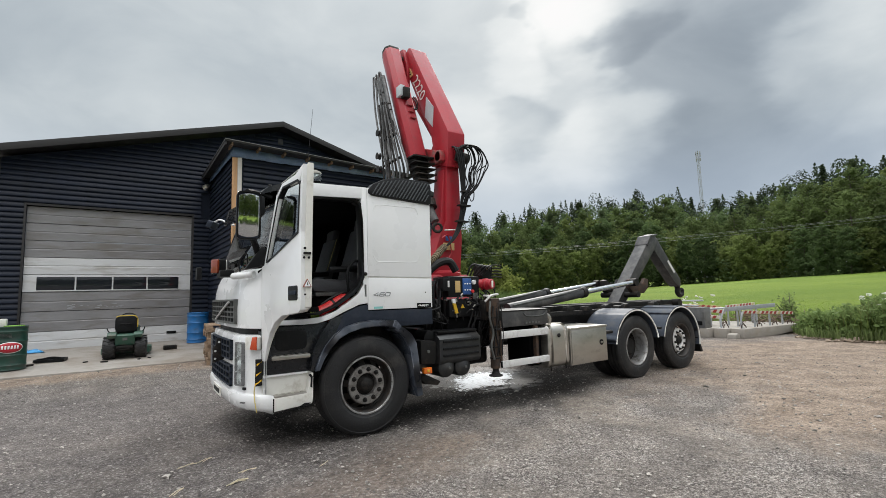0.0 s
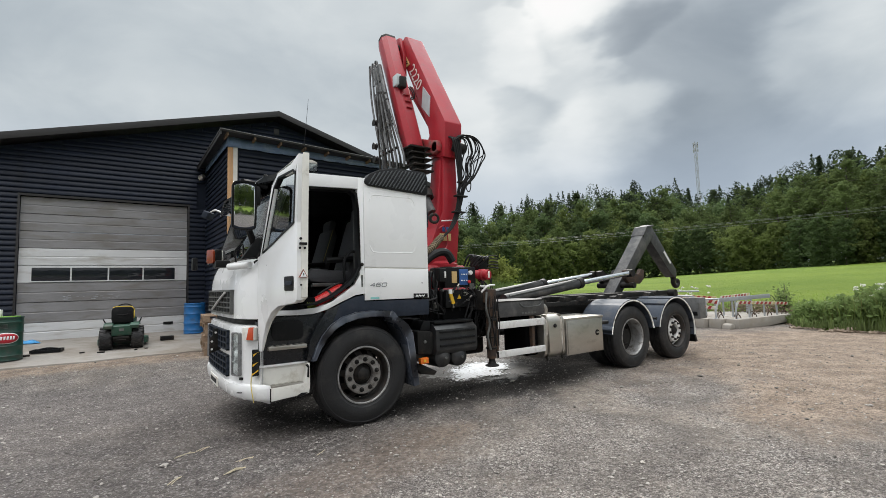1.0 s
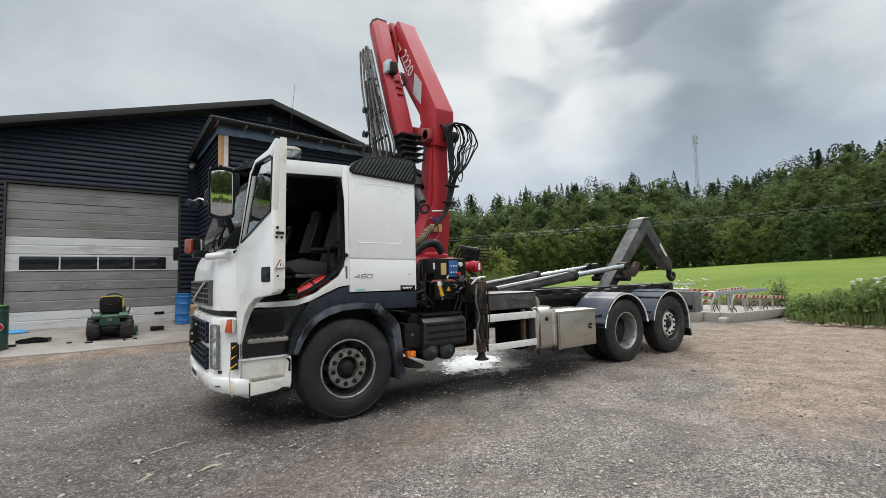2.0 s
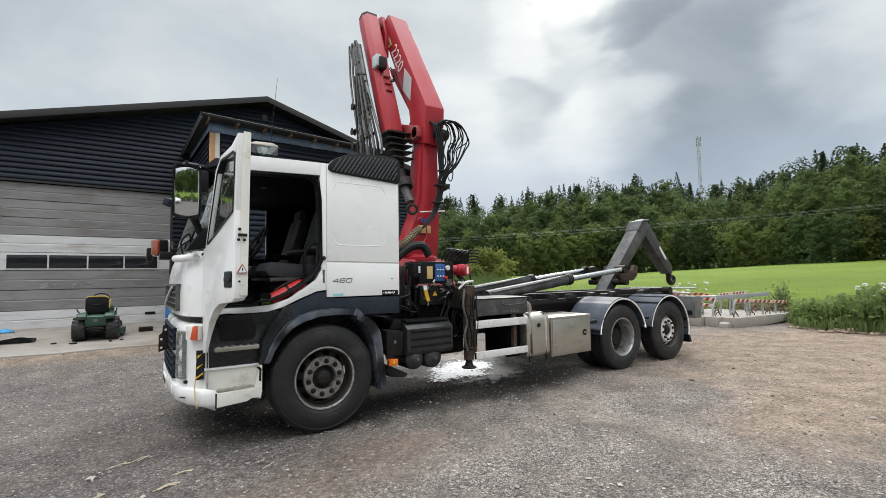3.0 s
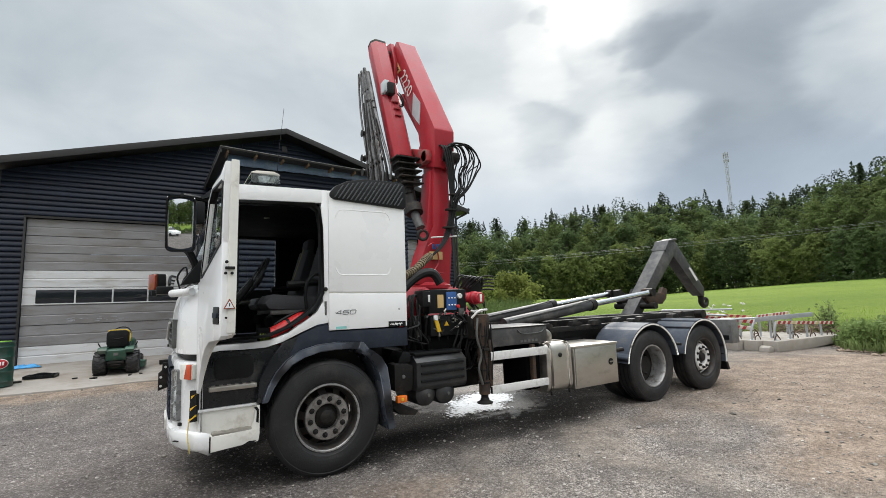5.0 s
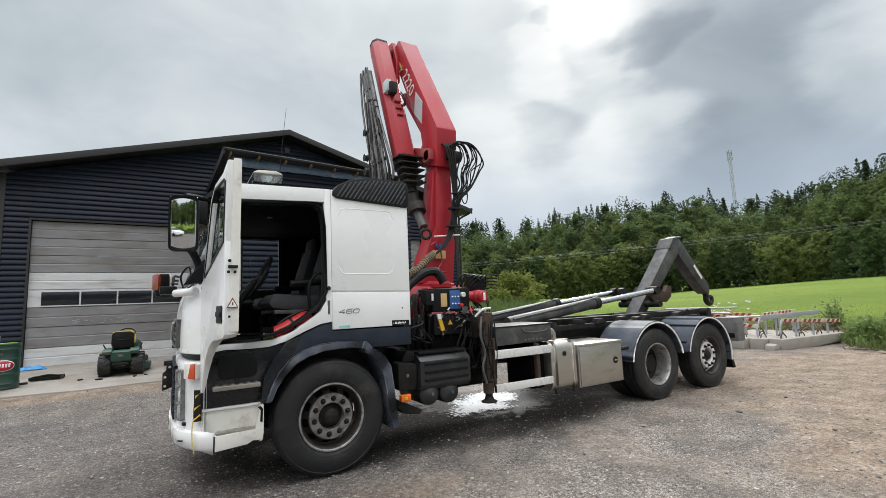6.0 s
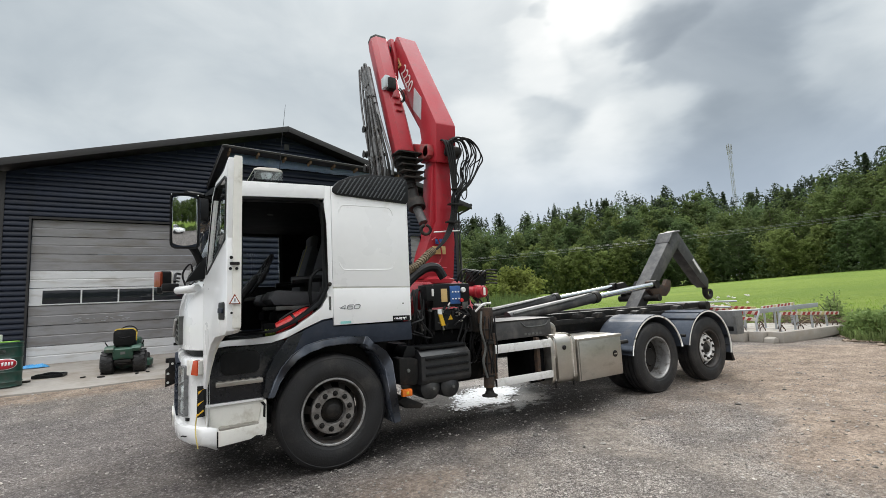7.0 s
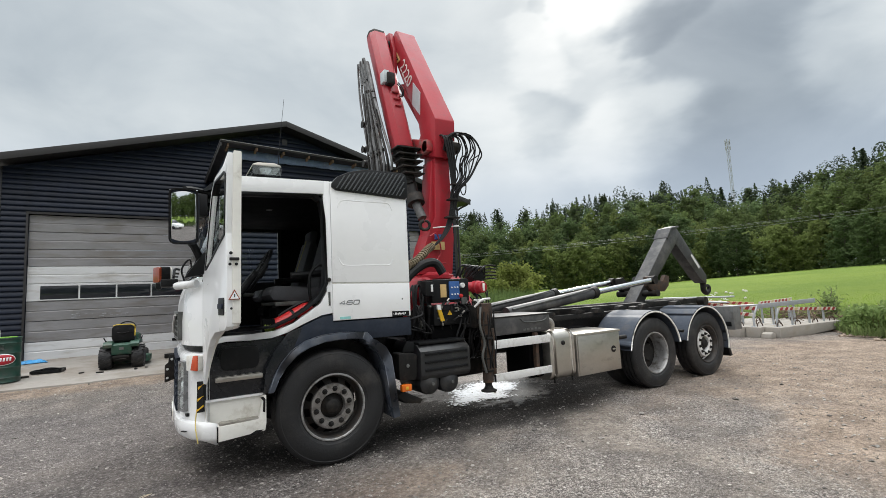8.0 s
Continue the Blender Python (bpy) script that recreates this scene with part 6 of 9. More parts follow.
for k, line in enumerate(DIGITS):
    part("digit", tube(B(), [(0.092 + 0.070 * k + 0.95 * u + 0.2 * w, -0.001, 1.472 + 0.62 * w) for u, w in line], 0.0040, 6), T_GREY, num)
bad = part("dealer_badge", prism(B(), [(0.64, 1.315 + 0.01), (0.83, 1.325), (0.83, 1.375), (0.64, 1.38)], "y", -0.004, 0.0), M_BLACK, cab, "black badge with white scrawl")
rsc = random.Random(2)
for k in range(9):
    u, lo, hi = 0.652 + k * 0.0165 + rsc.uniform(-0.003, 0.003), 1.334 + rsc.uniform(0, 0.012), 1.362 + rsc.uniform(-0.008, 0.006)
    lean_ = rsc.uniform(-0.006, 0.012)
    part("bar", prism(B(), [(u, lo), (u + 0.0075, lo), (u + 0.0075 + lean_, hi), (u + lean_, hi)], "y", -0.006, -0.002), M_WHITE, bad)
part("bar", prism(B(), [(0.67, 1.345), (0.79, 1.352), (0.79, 1.357), (0.67, 1.351)], "y", -0.0065, -0.002), M_WHITE, bad)
part("sticker", box(B(), 0.095, 0.20, -0.003, 0.0, 1.335, 1.358), mat("turquoise_sticker", (0.28, 0.62, 0.60), 0.4, bump=0.0), cab)
part("lock_pin", lathe(B(), [(0.02, 0), (0.02, 0.02), (0.012, 0.03), (0.0, 0.03)], 12, pose(-0.005, 0.004, 1.715, 90, 0, 0)), M_IRON, cab)
part("hole_plug", lathe(B(), [(0.008, 0), (0.0, 0.003)], 10, pose(0.76, 0.0, 1.50, 90, 0, 0)), M_BLACK, cab)
part("pillar_label", box(B(), -0.012, 0.008, 0.0, 0.004, 1.47, 1.60), M_PIPE, cab)

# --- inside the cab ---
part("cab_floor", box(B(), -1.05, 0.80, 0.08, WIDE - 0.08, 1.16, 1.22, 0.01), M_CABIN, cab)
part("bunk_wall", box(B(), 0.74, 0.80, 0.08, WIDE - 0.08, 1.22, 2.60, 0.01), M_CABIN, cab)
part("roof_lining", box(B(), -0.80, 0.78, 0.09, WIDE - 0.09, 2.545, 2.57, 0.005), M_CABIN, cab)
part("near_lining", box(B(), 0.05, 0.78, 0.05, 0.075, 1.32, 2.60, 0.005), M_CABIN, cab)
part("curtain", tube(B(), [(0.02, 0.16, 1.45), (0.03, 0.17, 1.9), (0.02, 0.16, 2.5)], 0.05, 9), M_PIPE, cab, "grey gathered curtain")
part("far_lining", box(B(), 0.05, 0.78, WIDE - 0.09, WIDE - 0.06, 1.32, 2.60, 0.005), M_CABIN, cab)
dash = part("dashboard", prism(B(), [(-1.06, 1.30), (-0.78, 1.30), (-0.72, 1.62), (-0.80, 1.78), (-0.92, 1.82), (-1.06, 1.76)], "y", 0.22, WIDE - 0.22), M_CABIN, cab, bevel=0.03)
part("dash_pod", prism(B(), [(-0.80, 1.60), (-0.66, 1.66), (-0.70, 1.90), (-0.82, 1.92)], "y", 1.05, 1.35), M_BLACK, dash, bevel=0.02)
part("dash_shelf", box(B(), -0.72, -0.36, 1.95, 2.30, 1.62, 1.66, 0.01), M_PIPE, dash)
SW = pose(-0.52, 0.62, 1.86, 0, -62, 0)
ring = [SW @ Vector((0.22 * math.cos(a), 0.22 * math.sin(a), 0)) for a in (2 * math.pi * k / 28 for k in range(29))]
wh = part("steering_wheel", tube(B(), ring, 0.017, 8), M_BLACK, cab)
part("wheel_hub", lathe(B(), [(0.08, -0.05), (0.085, 0.0), (0.07, 0.02), (0.0, 0.02)], 18, SW), M_BLACK, wh)
for a in (20, 160, 270):
    part("spoke", tube(B(), [SW @ Vector((0.06 * math.cos(radians(a)), 0.06 * math.sin(radians(a)), 0)), SW @ Vector((0.21 * math.cos(radians(a)), 0.21 * math.sin(radians(a)), 0))], 0.014, 6), M_BLACK, wh)
part("column", tube(B(), [(-0.55, 0.62, 1.84), (-0.85, 0.62, 1.45)], 0.04, 10), M_BLACK, wh)


def seat(x, y):
    cushion = part("seat", prism(B(), [(x - 0.30, 1.60), (x - 0.26, 1.54), (x + 0.22, 1.50), (x + 0.26, 1.58), (x + 0.2, 1.66), (x - 0.25, 1.69)], "y", y - 0.25, y + 0.25), M_SEAT, cab, "dark fabric driver seat", bevel=0.04)
    part("backrest", prism(B(), [(x + 0.16, 1.62), (x + 0.29, 1.60), (x + 0.46, 2.20), (x + 0.43, 2.30), (x + 0.36, 2.30)], "y", y - 0.24, y + 0.24), M_SEAT, cushion, bevel=0.045)
    part("headrest", prism(B(), [(x + 0.36, 2.26), (x + 0.45, 2.25), (x + 0.49, 2.43), (x + 0.42, 2.46), (x + 0.38, 2.42)], "y", y - 0.14, y + 0.14), M_SEAT, cushion, bevel=0.03)
    part("armrest", tube(B(), [(x + 0.25, y - 0.27, 1.80), (x - 0.10, y - 0.28, 1.78)], 0.035, 8), M_BLACK, cushion)
    part("pedestal", box(B(), x - 0.20, x + 0.20, y - 0.18, y + 0.18, 1.22, 1.50, 0.03), M_BLACK, cushion)
    part("bellows", box(B(), x - 0.23, x + 0.23, y - 0.21, y + 0.21, 1.36, 1.48, 0.04), M_CABIN, cushion)
    part("seat_rail", box(B(), x - 0.24, x + 0.22, y - 0.24, y - 0.20, 1.49, 1.53, 0.006), M_PIPE, cushion)


seat(-0.18, 0.62)
seat(-0.10, 1.85)
part("grab_rail", tube(B(), bow([(-0.06, 0.14, 1.45), (-0.14, 0.13, 1.52), (-0.15, 0.13, 1.75), (-0.08, 0.13, 1.86), (0.0, 0.14, 1.86)], 4), 0.016, 8), M_BLACK, cab)
M_BELT = mat("dull_yellow_strap", (0.22, 0.19, 0.06), 0.7, var=0.2)
belt = part("seat_belt", tube(B(), bow([(0.02, 0.9, 2.2), (-0.05, 0.88, 2.0), (-0.12, 0.87, 1.8)], 4), 0.004, 6), M_BELT, cab, "dull yellow belt strap")
ext = tagged(new("fire_extinguisher"), "red fire extinguisher lying on the cab floor", "extinguisher")
XM = pose(-0.46, 0.20, 1.295, 0, 90 - 27, 0)
part("cylinder", lathe(B(), [(0.0, 0.0), (0.065, 0.0), (0.074, 0.012), (0.074, 0.32), (0.058, 0.365), (0.02, 0.385), (0.0, 0.385)], 24, XM), M_REDBAG, ext)
part("valve", tube(B(), [XM @ Vector((0, 0, 0.37)), XM @ Vector((0, 0, 0.43))], 0.016, 8), M_BLACK, ext)
part("clamp", lathe(B(), [(0.077, 0.18), (0.077, 0.205), (0.0, 0.205), (0.0, 0.18)], 24, XM), M_BLACK, ext)
part("hose", tube(B(), bow([XM @ Vector((0, 0, 0.42)), XM @ Vector((-0.07, 0, 0.36)), XM @ Vector((-0.085, 0, 0.2)), XM @ Vector((-0.075, 0, 0.08))], 4), 0.014, 7), M_BLACK, ext)
gl = tagged(new("work_glove"), "dark glove with yellow-green fingers on the cab floor", "glove")
for k in range(4):
    part("finger", tube(B(), bow([(-0.56 + k * 0.022, 0.14, 1.36 - k * 0.005), (-0.555 + k * 0.022, 0.12, 1.30), (-0.55 + k * 0.024, 0.10, 1.255)], 3), 0.011, 7), mat("lime_glove", (0.18, 0.24, 0.03), 0.8, var=0.2) if k == 0 else bpy.data.materials["lime_glove"], gl)
part("palm", box(B(), -0.58, -0.47, 0.12, 0.17, 1.23, 1.38, 0.02), M_CABIN, gl)
part("ceiling_lamp", box(B(), -0.40, -0.34, 0.9, 0.94, 2.535, 2.548, 0.004), M_PIPE, cab)

# --- fittings along the frame ---
bat = part("battery_box", prism(B(), [(0.08, 0.63), (0.50, 0.63), (0.50, 1.0), (0.14, 1.0), (0.05, 0.93), (0.05, 0.68)], "x", 0.97, 1.60), M_COVER, truck, "ribbed black battery cover", bevel=0.018)
for k, z_ in enumerate((0.72, 0.80, 0.885)):
    part("rib", box(B(), 1.02, 1.56, 0.036, 0.07, z_, z_ + 0.028, 0.008), M_BLACK, bat)
part("lid_step", box(B(), 0.98, 1.58, 0.10, 0.52, 0.995, 1.025, 0.01), M_BLACK, bat)
part("clip", box(B(), 1.595, 1.63, 0.12, 0.16, 0.72, 0.80, 0.008), M_PIPE, bat)
for x_, z_ in ((1.10, 0.585), (1.345, 0.575)):
    tank = part("air_tank", lathe(B(), [(0.0, 0.0), (0.06, 0.01), (0.115, 0.05), (0.122, 0.09), (0.122, 0.55), (0.09, 0.6), (0.0, 0.61)], 28, pose(x_, 0.06, z_, -90, 0, 0)), M_COVER, truck, "black compressed-air tank")
    part("drain_plug", lathe(B(), [(0.016, -0.012), (0.014, 0.012), (0.0, 0.012)], 10, pose(x_ + 0.01, 0.062, z_, -90, 0, 0)), M_PIPE, tank)
frm = part("side_bracket", prism(B(), [(0.74, 0.66), (0.93, 0.64), (0.955, 0.70), (0.96, 0.90), (0.90, 0.925), (0.80, 0.935), (0.74, 0.93)], "y", 0.10, 0.30), M_IRON, truck, "bent dark steel bracket", bevel=0.02)
part("bracket_bolt", lathe(B(), [(0.02, 0), (0.018, 0.012), (0.0, 0.014)], 10, pose(0.84, 0.10, 0.80, 90, 0, 0)), M_PIPE, frm)
part("bracket_hood", prism(B(), [(0.80, 0.93), (0.95, 0.93), (0.95, 1.03), (0.86, 1.05), (0.82, 0.99)], "y", 0.14, 0.4), M_BLACK, frm, bevel=0.012)
lampx = part("marker_lamp", box(B(), 0.735, 0.845, 0.03, 0.09, 0.555, 0.625, 0.01), M_ORANGE, truck, "amber side lamp")
part("lens_spot", box(B(), 0.775, 0.805, 0.024, 0.034, 0.575, 0.605, 0.004), M_YELLOW, lampx)
part("exhaust_shield", prism(B(), [(0.72, 0.50), (0.80, 0.54), (1.02, 0.43), (0.98, 0.39), (0.80, 0.42)], "y", 0.12, 0.42), M_IRON, truck, bevel=0.012)
part("transmission_cover", box(B(), 0.90, 1.66, 0.45, 0.80, 0.62, 1.05, 0.03), M_BLACK, truck)
# hydraulic oil tank, grey, with a pressed curve on its face
oil = part("oil_tank", box(B(), 1.98, 2.86, 0.06, 0.62, 1.005, 1.235, 0.035), M_GREYARM, truck, "dull grey oil tank")
cv = bow([(2.36, 0.052, 1.19), (2.42, 0.052, 1.145), (2.58, 0.052, 1.135), (2.74, 0.052, 1.145), (2.80, 0.052, 1.19)], 5)
part("pressed_curve", tube(B(), cv, 0.007, 5), M_PIPE, oil)
for k in range(5):
    part("bar", box(B(), 2.40 + k * 0.06, 2.44 + k * 0.06, 0.054, 0.064, 1.035, 1.06), M_PIPE, oil)
part("lid_rim", box(B(), 1.99, 2.85, 0.055, 0.61, 1.212, 1.228, 0.006), M_IRON, oil)
part("filler_elbow", tube(B(), bow([(2.84, 0.22, 1.12), (2.93, 0.18, 1.13), (2.985, 0.17, 1.08), (2.985, 0.18, 1.0)], 5), 0.035, 10), M_STEEL, oil)
# side guard
for z0, z1 in ((0.870, 0.965), (0.500, 0.585)):
    gr = part("guard_rail", box(B(), 1.905, 2.775, -0.005, 0.03, z0, z1, 0.006), M_ALU, truck, "bare aluminium guard rail")
    part("end_cap", box(B(), 1.897, 1.907, -0.003, 0.028, z0 + 0.003, z1 - 0.003, 0.003), M_BLACK, gr)
for x_ in (2.56,):
    part("guard_post", box(B(), x_, x_ + 0.05, 0.03, 0.09, 0.48, 1.0, 0.008), M_RUST, truck)
# round-cornered steel tank with two straps
prof = rounded(0.03, 0.64, 0.385, 0.99, 0.10, 5)
ft = part("fuel_tank", prism(B(), prof, "x", 2.79, 3.225), M_STEEL, truck, "dented bare steel fuel tank", bevel=0.006)
for x_ in (2.845, 3.155):
    po, pi_ = rounded(0.018, 0.652, 0.373, 1.002, 0.11, 5), rounded(0.032, 0.638, 0.387, 0.988, 0.10, 5)
    part("strap", band(B(), po, pi_, "x", x_, x_ + 0.04, closed=True), M_STEEL, ft, bevel=0.004)
    part("strap_bolt", tube(B(), [(x_ + 0.02, 0.06, 0.35), (x_ + 0.02, 0.06, 0.40)], 0.012, 6), M_IRON, ft)
part("filler_cap", lathe(B(), [(0.03, 0), (0.03, 0.012), (0.02, 0.02), (0.0, 0.02)], 14, pose(3.02, 0.032, 0.835, 90, 0, 0)), M_IRON, ft)
tb = part("tool_box", box(B(), 3.265, 4.12, 0.035, 0.62, 0.375, 0.90, 0.010), M_STEEL, truck, "scratched steel tool box")
part("lid", prism(B(), [(0.02, 0.895), (0.64, 0.905), (0.64, 0.93), (0.02, 0.922)], "x", 3.255, 4.13), M_STEEL, tb, bevel=0.005)
part("front_door", box(B(), 3.285, 4.10, 0.022, 0.04, 0.395, 0.885, 0.006), M_STEEL, tb)
part("lock", lathe(B(), [(0.045, 0), (0.045, 0.006), (0.036, 0.01), (0.03, 0.004), (0.0, 0.004)], 20, pose(3.965, 0.022, 0.665, 90, 0, 0)), M_IRON, tb)
part("lock_bar", box(B(), 3.935, 3.99, 0.004, 0.014, 0.655, 0.675, 0.003), M_STEEL, tb)
part("pipe_stub", tube(B(), [(4.12, 0.06, 0.80), (4.27, 0.05, 0.80)], 0.028, 12), M_IRON, tb)
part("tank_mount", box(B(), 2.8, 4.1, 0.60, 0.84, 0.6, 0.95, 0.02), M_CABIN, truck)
# near-black box added behind the guard rails to hold that space dark
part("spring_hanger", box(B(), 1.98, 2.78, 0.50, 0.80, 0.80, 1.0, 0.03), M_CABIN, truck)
# added box that keeps the lit tank end behind the rails dark
gap_box = part("additive_tank", box(B(), 2.54, 2.78, 0.13, 0.62, 0.43, 0.99, 0.05), M_CABIN, truck, "added black box filling the dark gap by the fuel tank")
part("tank_cap", lathe(B(), [(0.04, 0), (0.04, 0.03), (0.0, 0.032)], 14, pose(2.64, 0.14, 0.86, 90, 0, 0)), M_BLACK, gap_box)

# --- rear mudguards ---
def rear_guard(x, z, a0, a1):
    r = 0.625
    g = part("rear_mudguard", band(B(), arc(x, z, r, a0, a1, 48), arc(x, z, r - 0.03, a0, a1, 48), "y", -0.008, 0.64), M_GUARD, truck, "glossy dark blue-grey mudguard", smooth=40)
    part("edge_trim", band(B(), arc(x, z, r - 0.012, a0, a1, 48), arc(x, z, r - 0.034, a0, a1, 48), "y", -0.010, 0.006), M_WHITE_OLD, g, "pale worn edge trim", smooth=40)
    far = part("far_mudguard", band(B(), arc(x, z, r, a0, a1, 16), arc(x, z, r - 0.016, a0, a1, 16), "y", WIDE - 0.64, WIDE), M_NAVY, truck, smooth=40)
    return g


rear_guard(4.90, 0.515, 172, 10)
rear_guard(6.27, 0.515, 170, -12)
part("mud_flap", prism(B(), [(6.86, 0.52), (6.90, 0.52), (7.02, 0.24), (6.94, 0.24)], "y", 0.03, 0.62), M_BLACK, truck, bevel=0.006)
part("guard_stay", tube(B(), [(5.58, -0.01, 0.775), (5.58, 0.62, 0.80)], 0.022, 10), M_IRON, truck)
rb = part("rear_beam", prism(B(), [(7.12, 0.60), (7.38, 0.56), (7.40, 0.95), (7.10, 1.0)], "y", 0.30, 2.20), M_GREYARM, truck, "dull grey rear cross beam", bevel=0.012)
for y_ in (0.30, 1.95):
    part("tail_lamp", box(B(), 7.38, 7.43, y_ + 0.03, y_ + 0.25, 0.70, 0.86, 0.01), M_REDLENS, rb)

M_LAMPBOX = mat("grey_lamp_box", (0.16, 0.165, 0.165), 0.55, 0.2, var=0.2, scale=5, bump=0.1, bscale=40, dirt=((0.07, 0.065, 0.06), 0.45, 6))
for y0_ in (0.03, 2.10):
    lb = part("rear_lamp_box", box(B(), 7.18, 7.42, y0_, y0_ + 0.37, 0.66, 1.07, 0.012), M_LAMPBOX, rb, "dull grey rear lamp box")
    part("box_slot", box(B(), 7.172, 7.182, y0_ + 0.05, y0_ + 0.32, 0.72, 0.80, 0.004), M_BLACK, lb)

# --- hook lift ---
hl = part("hook_lift_frame", box(box(B(), 2.6, 7.7, 0.86, 0.98, 1.10, 1.215, 0.01), 2.6, 7.7, 1.52, 1.64, 1.10, 1.215, 0.01), M_IRON, truck, "oily dark hook-lift subframe")
for x_ in (2.7, 3.9, 5.0, 5.9, 6.8, 7.5):
    part("cross_tube", tube(B(), [(x_, 0.88, 1.17), (x_, 1.62, 1.17)], 0.05, 12), M_IRON, hl)
for y_ in (0.70, 1.80):
    for x_ in (4.05, 5.05, 5.65):
        part("body_lock", prism(B(), [(x_ - 0.11, 1.13), (x_ + 0.08, 1.13), (x_ + 0.12, 1.165), (x_ + 0.03, 1.205), (x_ - 0.08, 1.195)], "y", y_ - 0.05, y_ + 0.06), M_IRON, hl, bevel=0.015)
    part("side_rail", box(B(), 2.95, 7.2, y_ - 0.04, y_ + 0.04, 1.06, 1.13, 0.008), M_IRON, hl)
for x_, z_, s_ in ((3.15, 1.14, 0.07), (3.42, 1.15, 0.05), (4.45, 1.14, 0.06), (5.35, 1.13, 0.05), (6.5, 1.14, 0.07)):
    part("frame_cleat", prism(B(), [(x_ - s_ * 1.6, z_ - 0.02), (x_ + s_ * 1.3, z_ - 0.02), (x_ + s_ * 1.5, z_ + 0.02), (x_ + s_ * 0.4, z_ + s_), (x_ - s_, z_ + s_ * 0.8)], "y", 0.60, 0.74), M_IRON, hl, bevel=0.012)
for y_ in (0.80, 1.68):
    barrel = part("lift_cylinder", tube(B(), [(2.75, y_, 1.215), (4.57, y_, 1.435)], 0.085, 20), M_GREYARM, hl, "grimy grey lift cylinder")
    part("gland", tube(B(), [(4.50, y_, 1.427), (4.60, y_, 1.439)], 0.098, 20), M_IRON, hl)
    part("piston_rod", tube(B(), [(4.57, y_, 1.435), (6.12, y_, 1.60)], 0.046, 16), M_CHROME, hl, "bright chromed piston rod")
    part("rod_eye", tube(B(), [(6.12, y_ - 0.06, 1.60), (6.12, y_ + 0.06, 1.60)], 0.075, 16), M_IRON, hl)
    part("feed_pipe", tube(B(), bow([(2.8, y_ - 0.08, 1.27), (3.8, y_ - 0.085, 1.40), (4.4, y_ - 0.08, 1.50), (4.5, y_, 1.51)], 4), 0.013, 6), M_PIPE, hl)
AY0, AY1 = 1.10, 1.37
arm = part("hook_arm", prism(B(), [(5.92, 1.14), (6.18, 1.14), (7.44, 2.33), (7.55, 2.49), (7.50, 2.63), (7.30, 2.60), (7.17, 2.47)], "y", AY0, AY1), M_GREYARM, hl, "scuffed grey-black lifting arm", bevel=0.016)
part("arm_cap", prism(B(), [(7.12, 2.43), (7.16, 2.39), (7.33, 2.60), (7.56, 2.645), (7.54, 2.68), (7.28, 2.635)], "y", AY0 - 0.02, AY1 + 0.02), M_GREYARM, hl, bevel=0.012)
part("jib_arm", prism(B(), [(7.44, 2.68), (7.52, 2.65), (8.44, 1.66), (8.42, 1.50), (8.34, 1.50), (8.16, 1.62), (7.42, 2.34), (7.30, 2.58)], "y", 1.12, 1.34), M_GREYARM, hl, bevel=0.016)
hook = [(8.37, 1.22, 1.60), (8.45, 1.22, 1.48), (8.44, 1.22, 1.36), (8.53, 1.22, 1.285), (8.63, 1.22, 1.32), (8.65, 1.22, 1.41), (8.60, 1.22, 1.44)]
part("hook", tube(B(), bow(hook, 5), 0.065, 12, 0.035), M_IRON, hl, "forged dark hook")
part("arm_bracket", prism(B(), [(6.10, 1.50), (6.22, 1.40), (6.60, 1.38), (6.74, 1.48), (6.78, 1.66), (6.66, 1.69), (6.58, 1.58), (6.30, 1.60), (6.20, 1.68), (6.10, 1.66)], "y", 0.90, 0.98), M_RUST, hl, bevel=0.012)
part("arm_bracket", prism(B(), [(6.10, 1.50), (6.22, 1.40), (6.60, 1.38), (6.74, 1.48), (6.78, 1.66), (6.66, 1.69), (6.58, 1.58), (6.30, 1.60), (6.20, 1.68), (6.10, 1.66)], "y", 1.48, 1.60), M_IRON, hl, bevel=0.012)
part("pivot_pin", tube(B(), [(6.25, 0.80, 1.36), (6.25, 1.66, 1.36)], 0.06, 14), M_IRON, hl)
part("data_plate", prism(B(), [(7.86, 2.06), (7.90, 2.10), (8.14, 1.84), (8.10, 1.80)], "y", 1.072, 1.08), M_ALU, hl)
for x_ in (6.9, 7.6):
    part("rear_roller", tube(B(), [(x_, 0.72, 1.15), (x_, 0.88, 1.15)], 0.085, 18), M_IRON, hl)

# --- folding crane behind the cab ---
M_PLATE = mat("faded_brass_plate", (0.55, 0.38, 0.16), 0.5, var=0.15, scale=12, bump=0.05)
M_PIPED = mat("grimy_steel_pipe", (0.13, 0.133, 0.135), 0.42, 0.5, var=0.3, scale=9, bump=0.1, bscale=80, dirt=((0.03, 0.028, 0.026), 0.5, 8))
M_SILVER = mat("silver_reflector", (0.50, 0.55, 0.58), 0.45, 0.1, var=0.1, scale=8, bump=0.05)
base = part("crane_base", prism(B(), [(0.62, 1.08), (1.90, 1.08), (1.86, 1.34), (1.58, 1.62), (1.48, 1.76), (1.0, 1.76), (0.90, 1.62), (0.66, 1.34)], "x", 1.36, 2.14), M_RED, truck, "red crane pedestal", bevel=0.015)
part("base_wedge", prism(B(), [(1.02, 1.12), (1.36, 1.12), (1.36, 1.72), (1.30, 1.72), (1.06, 1.42)], "y", 0.55, 1.9), M_RED, base, bevel=0.012)
part("slew_ring", lathe(B(), [(0.0, 0), (0.31, 0.0), (0.31, 0.05), (0.27, 0.07), (0.25, 0.09), (0.0, 0.09)], 36, pose(1.82, 1.25, 1.74)), M_RED, base)
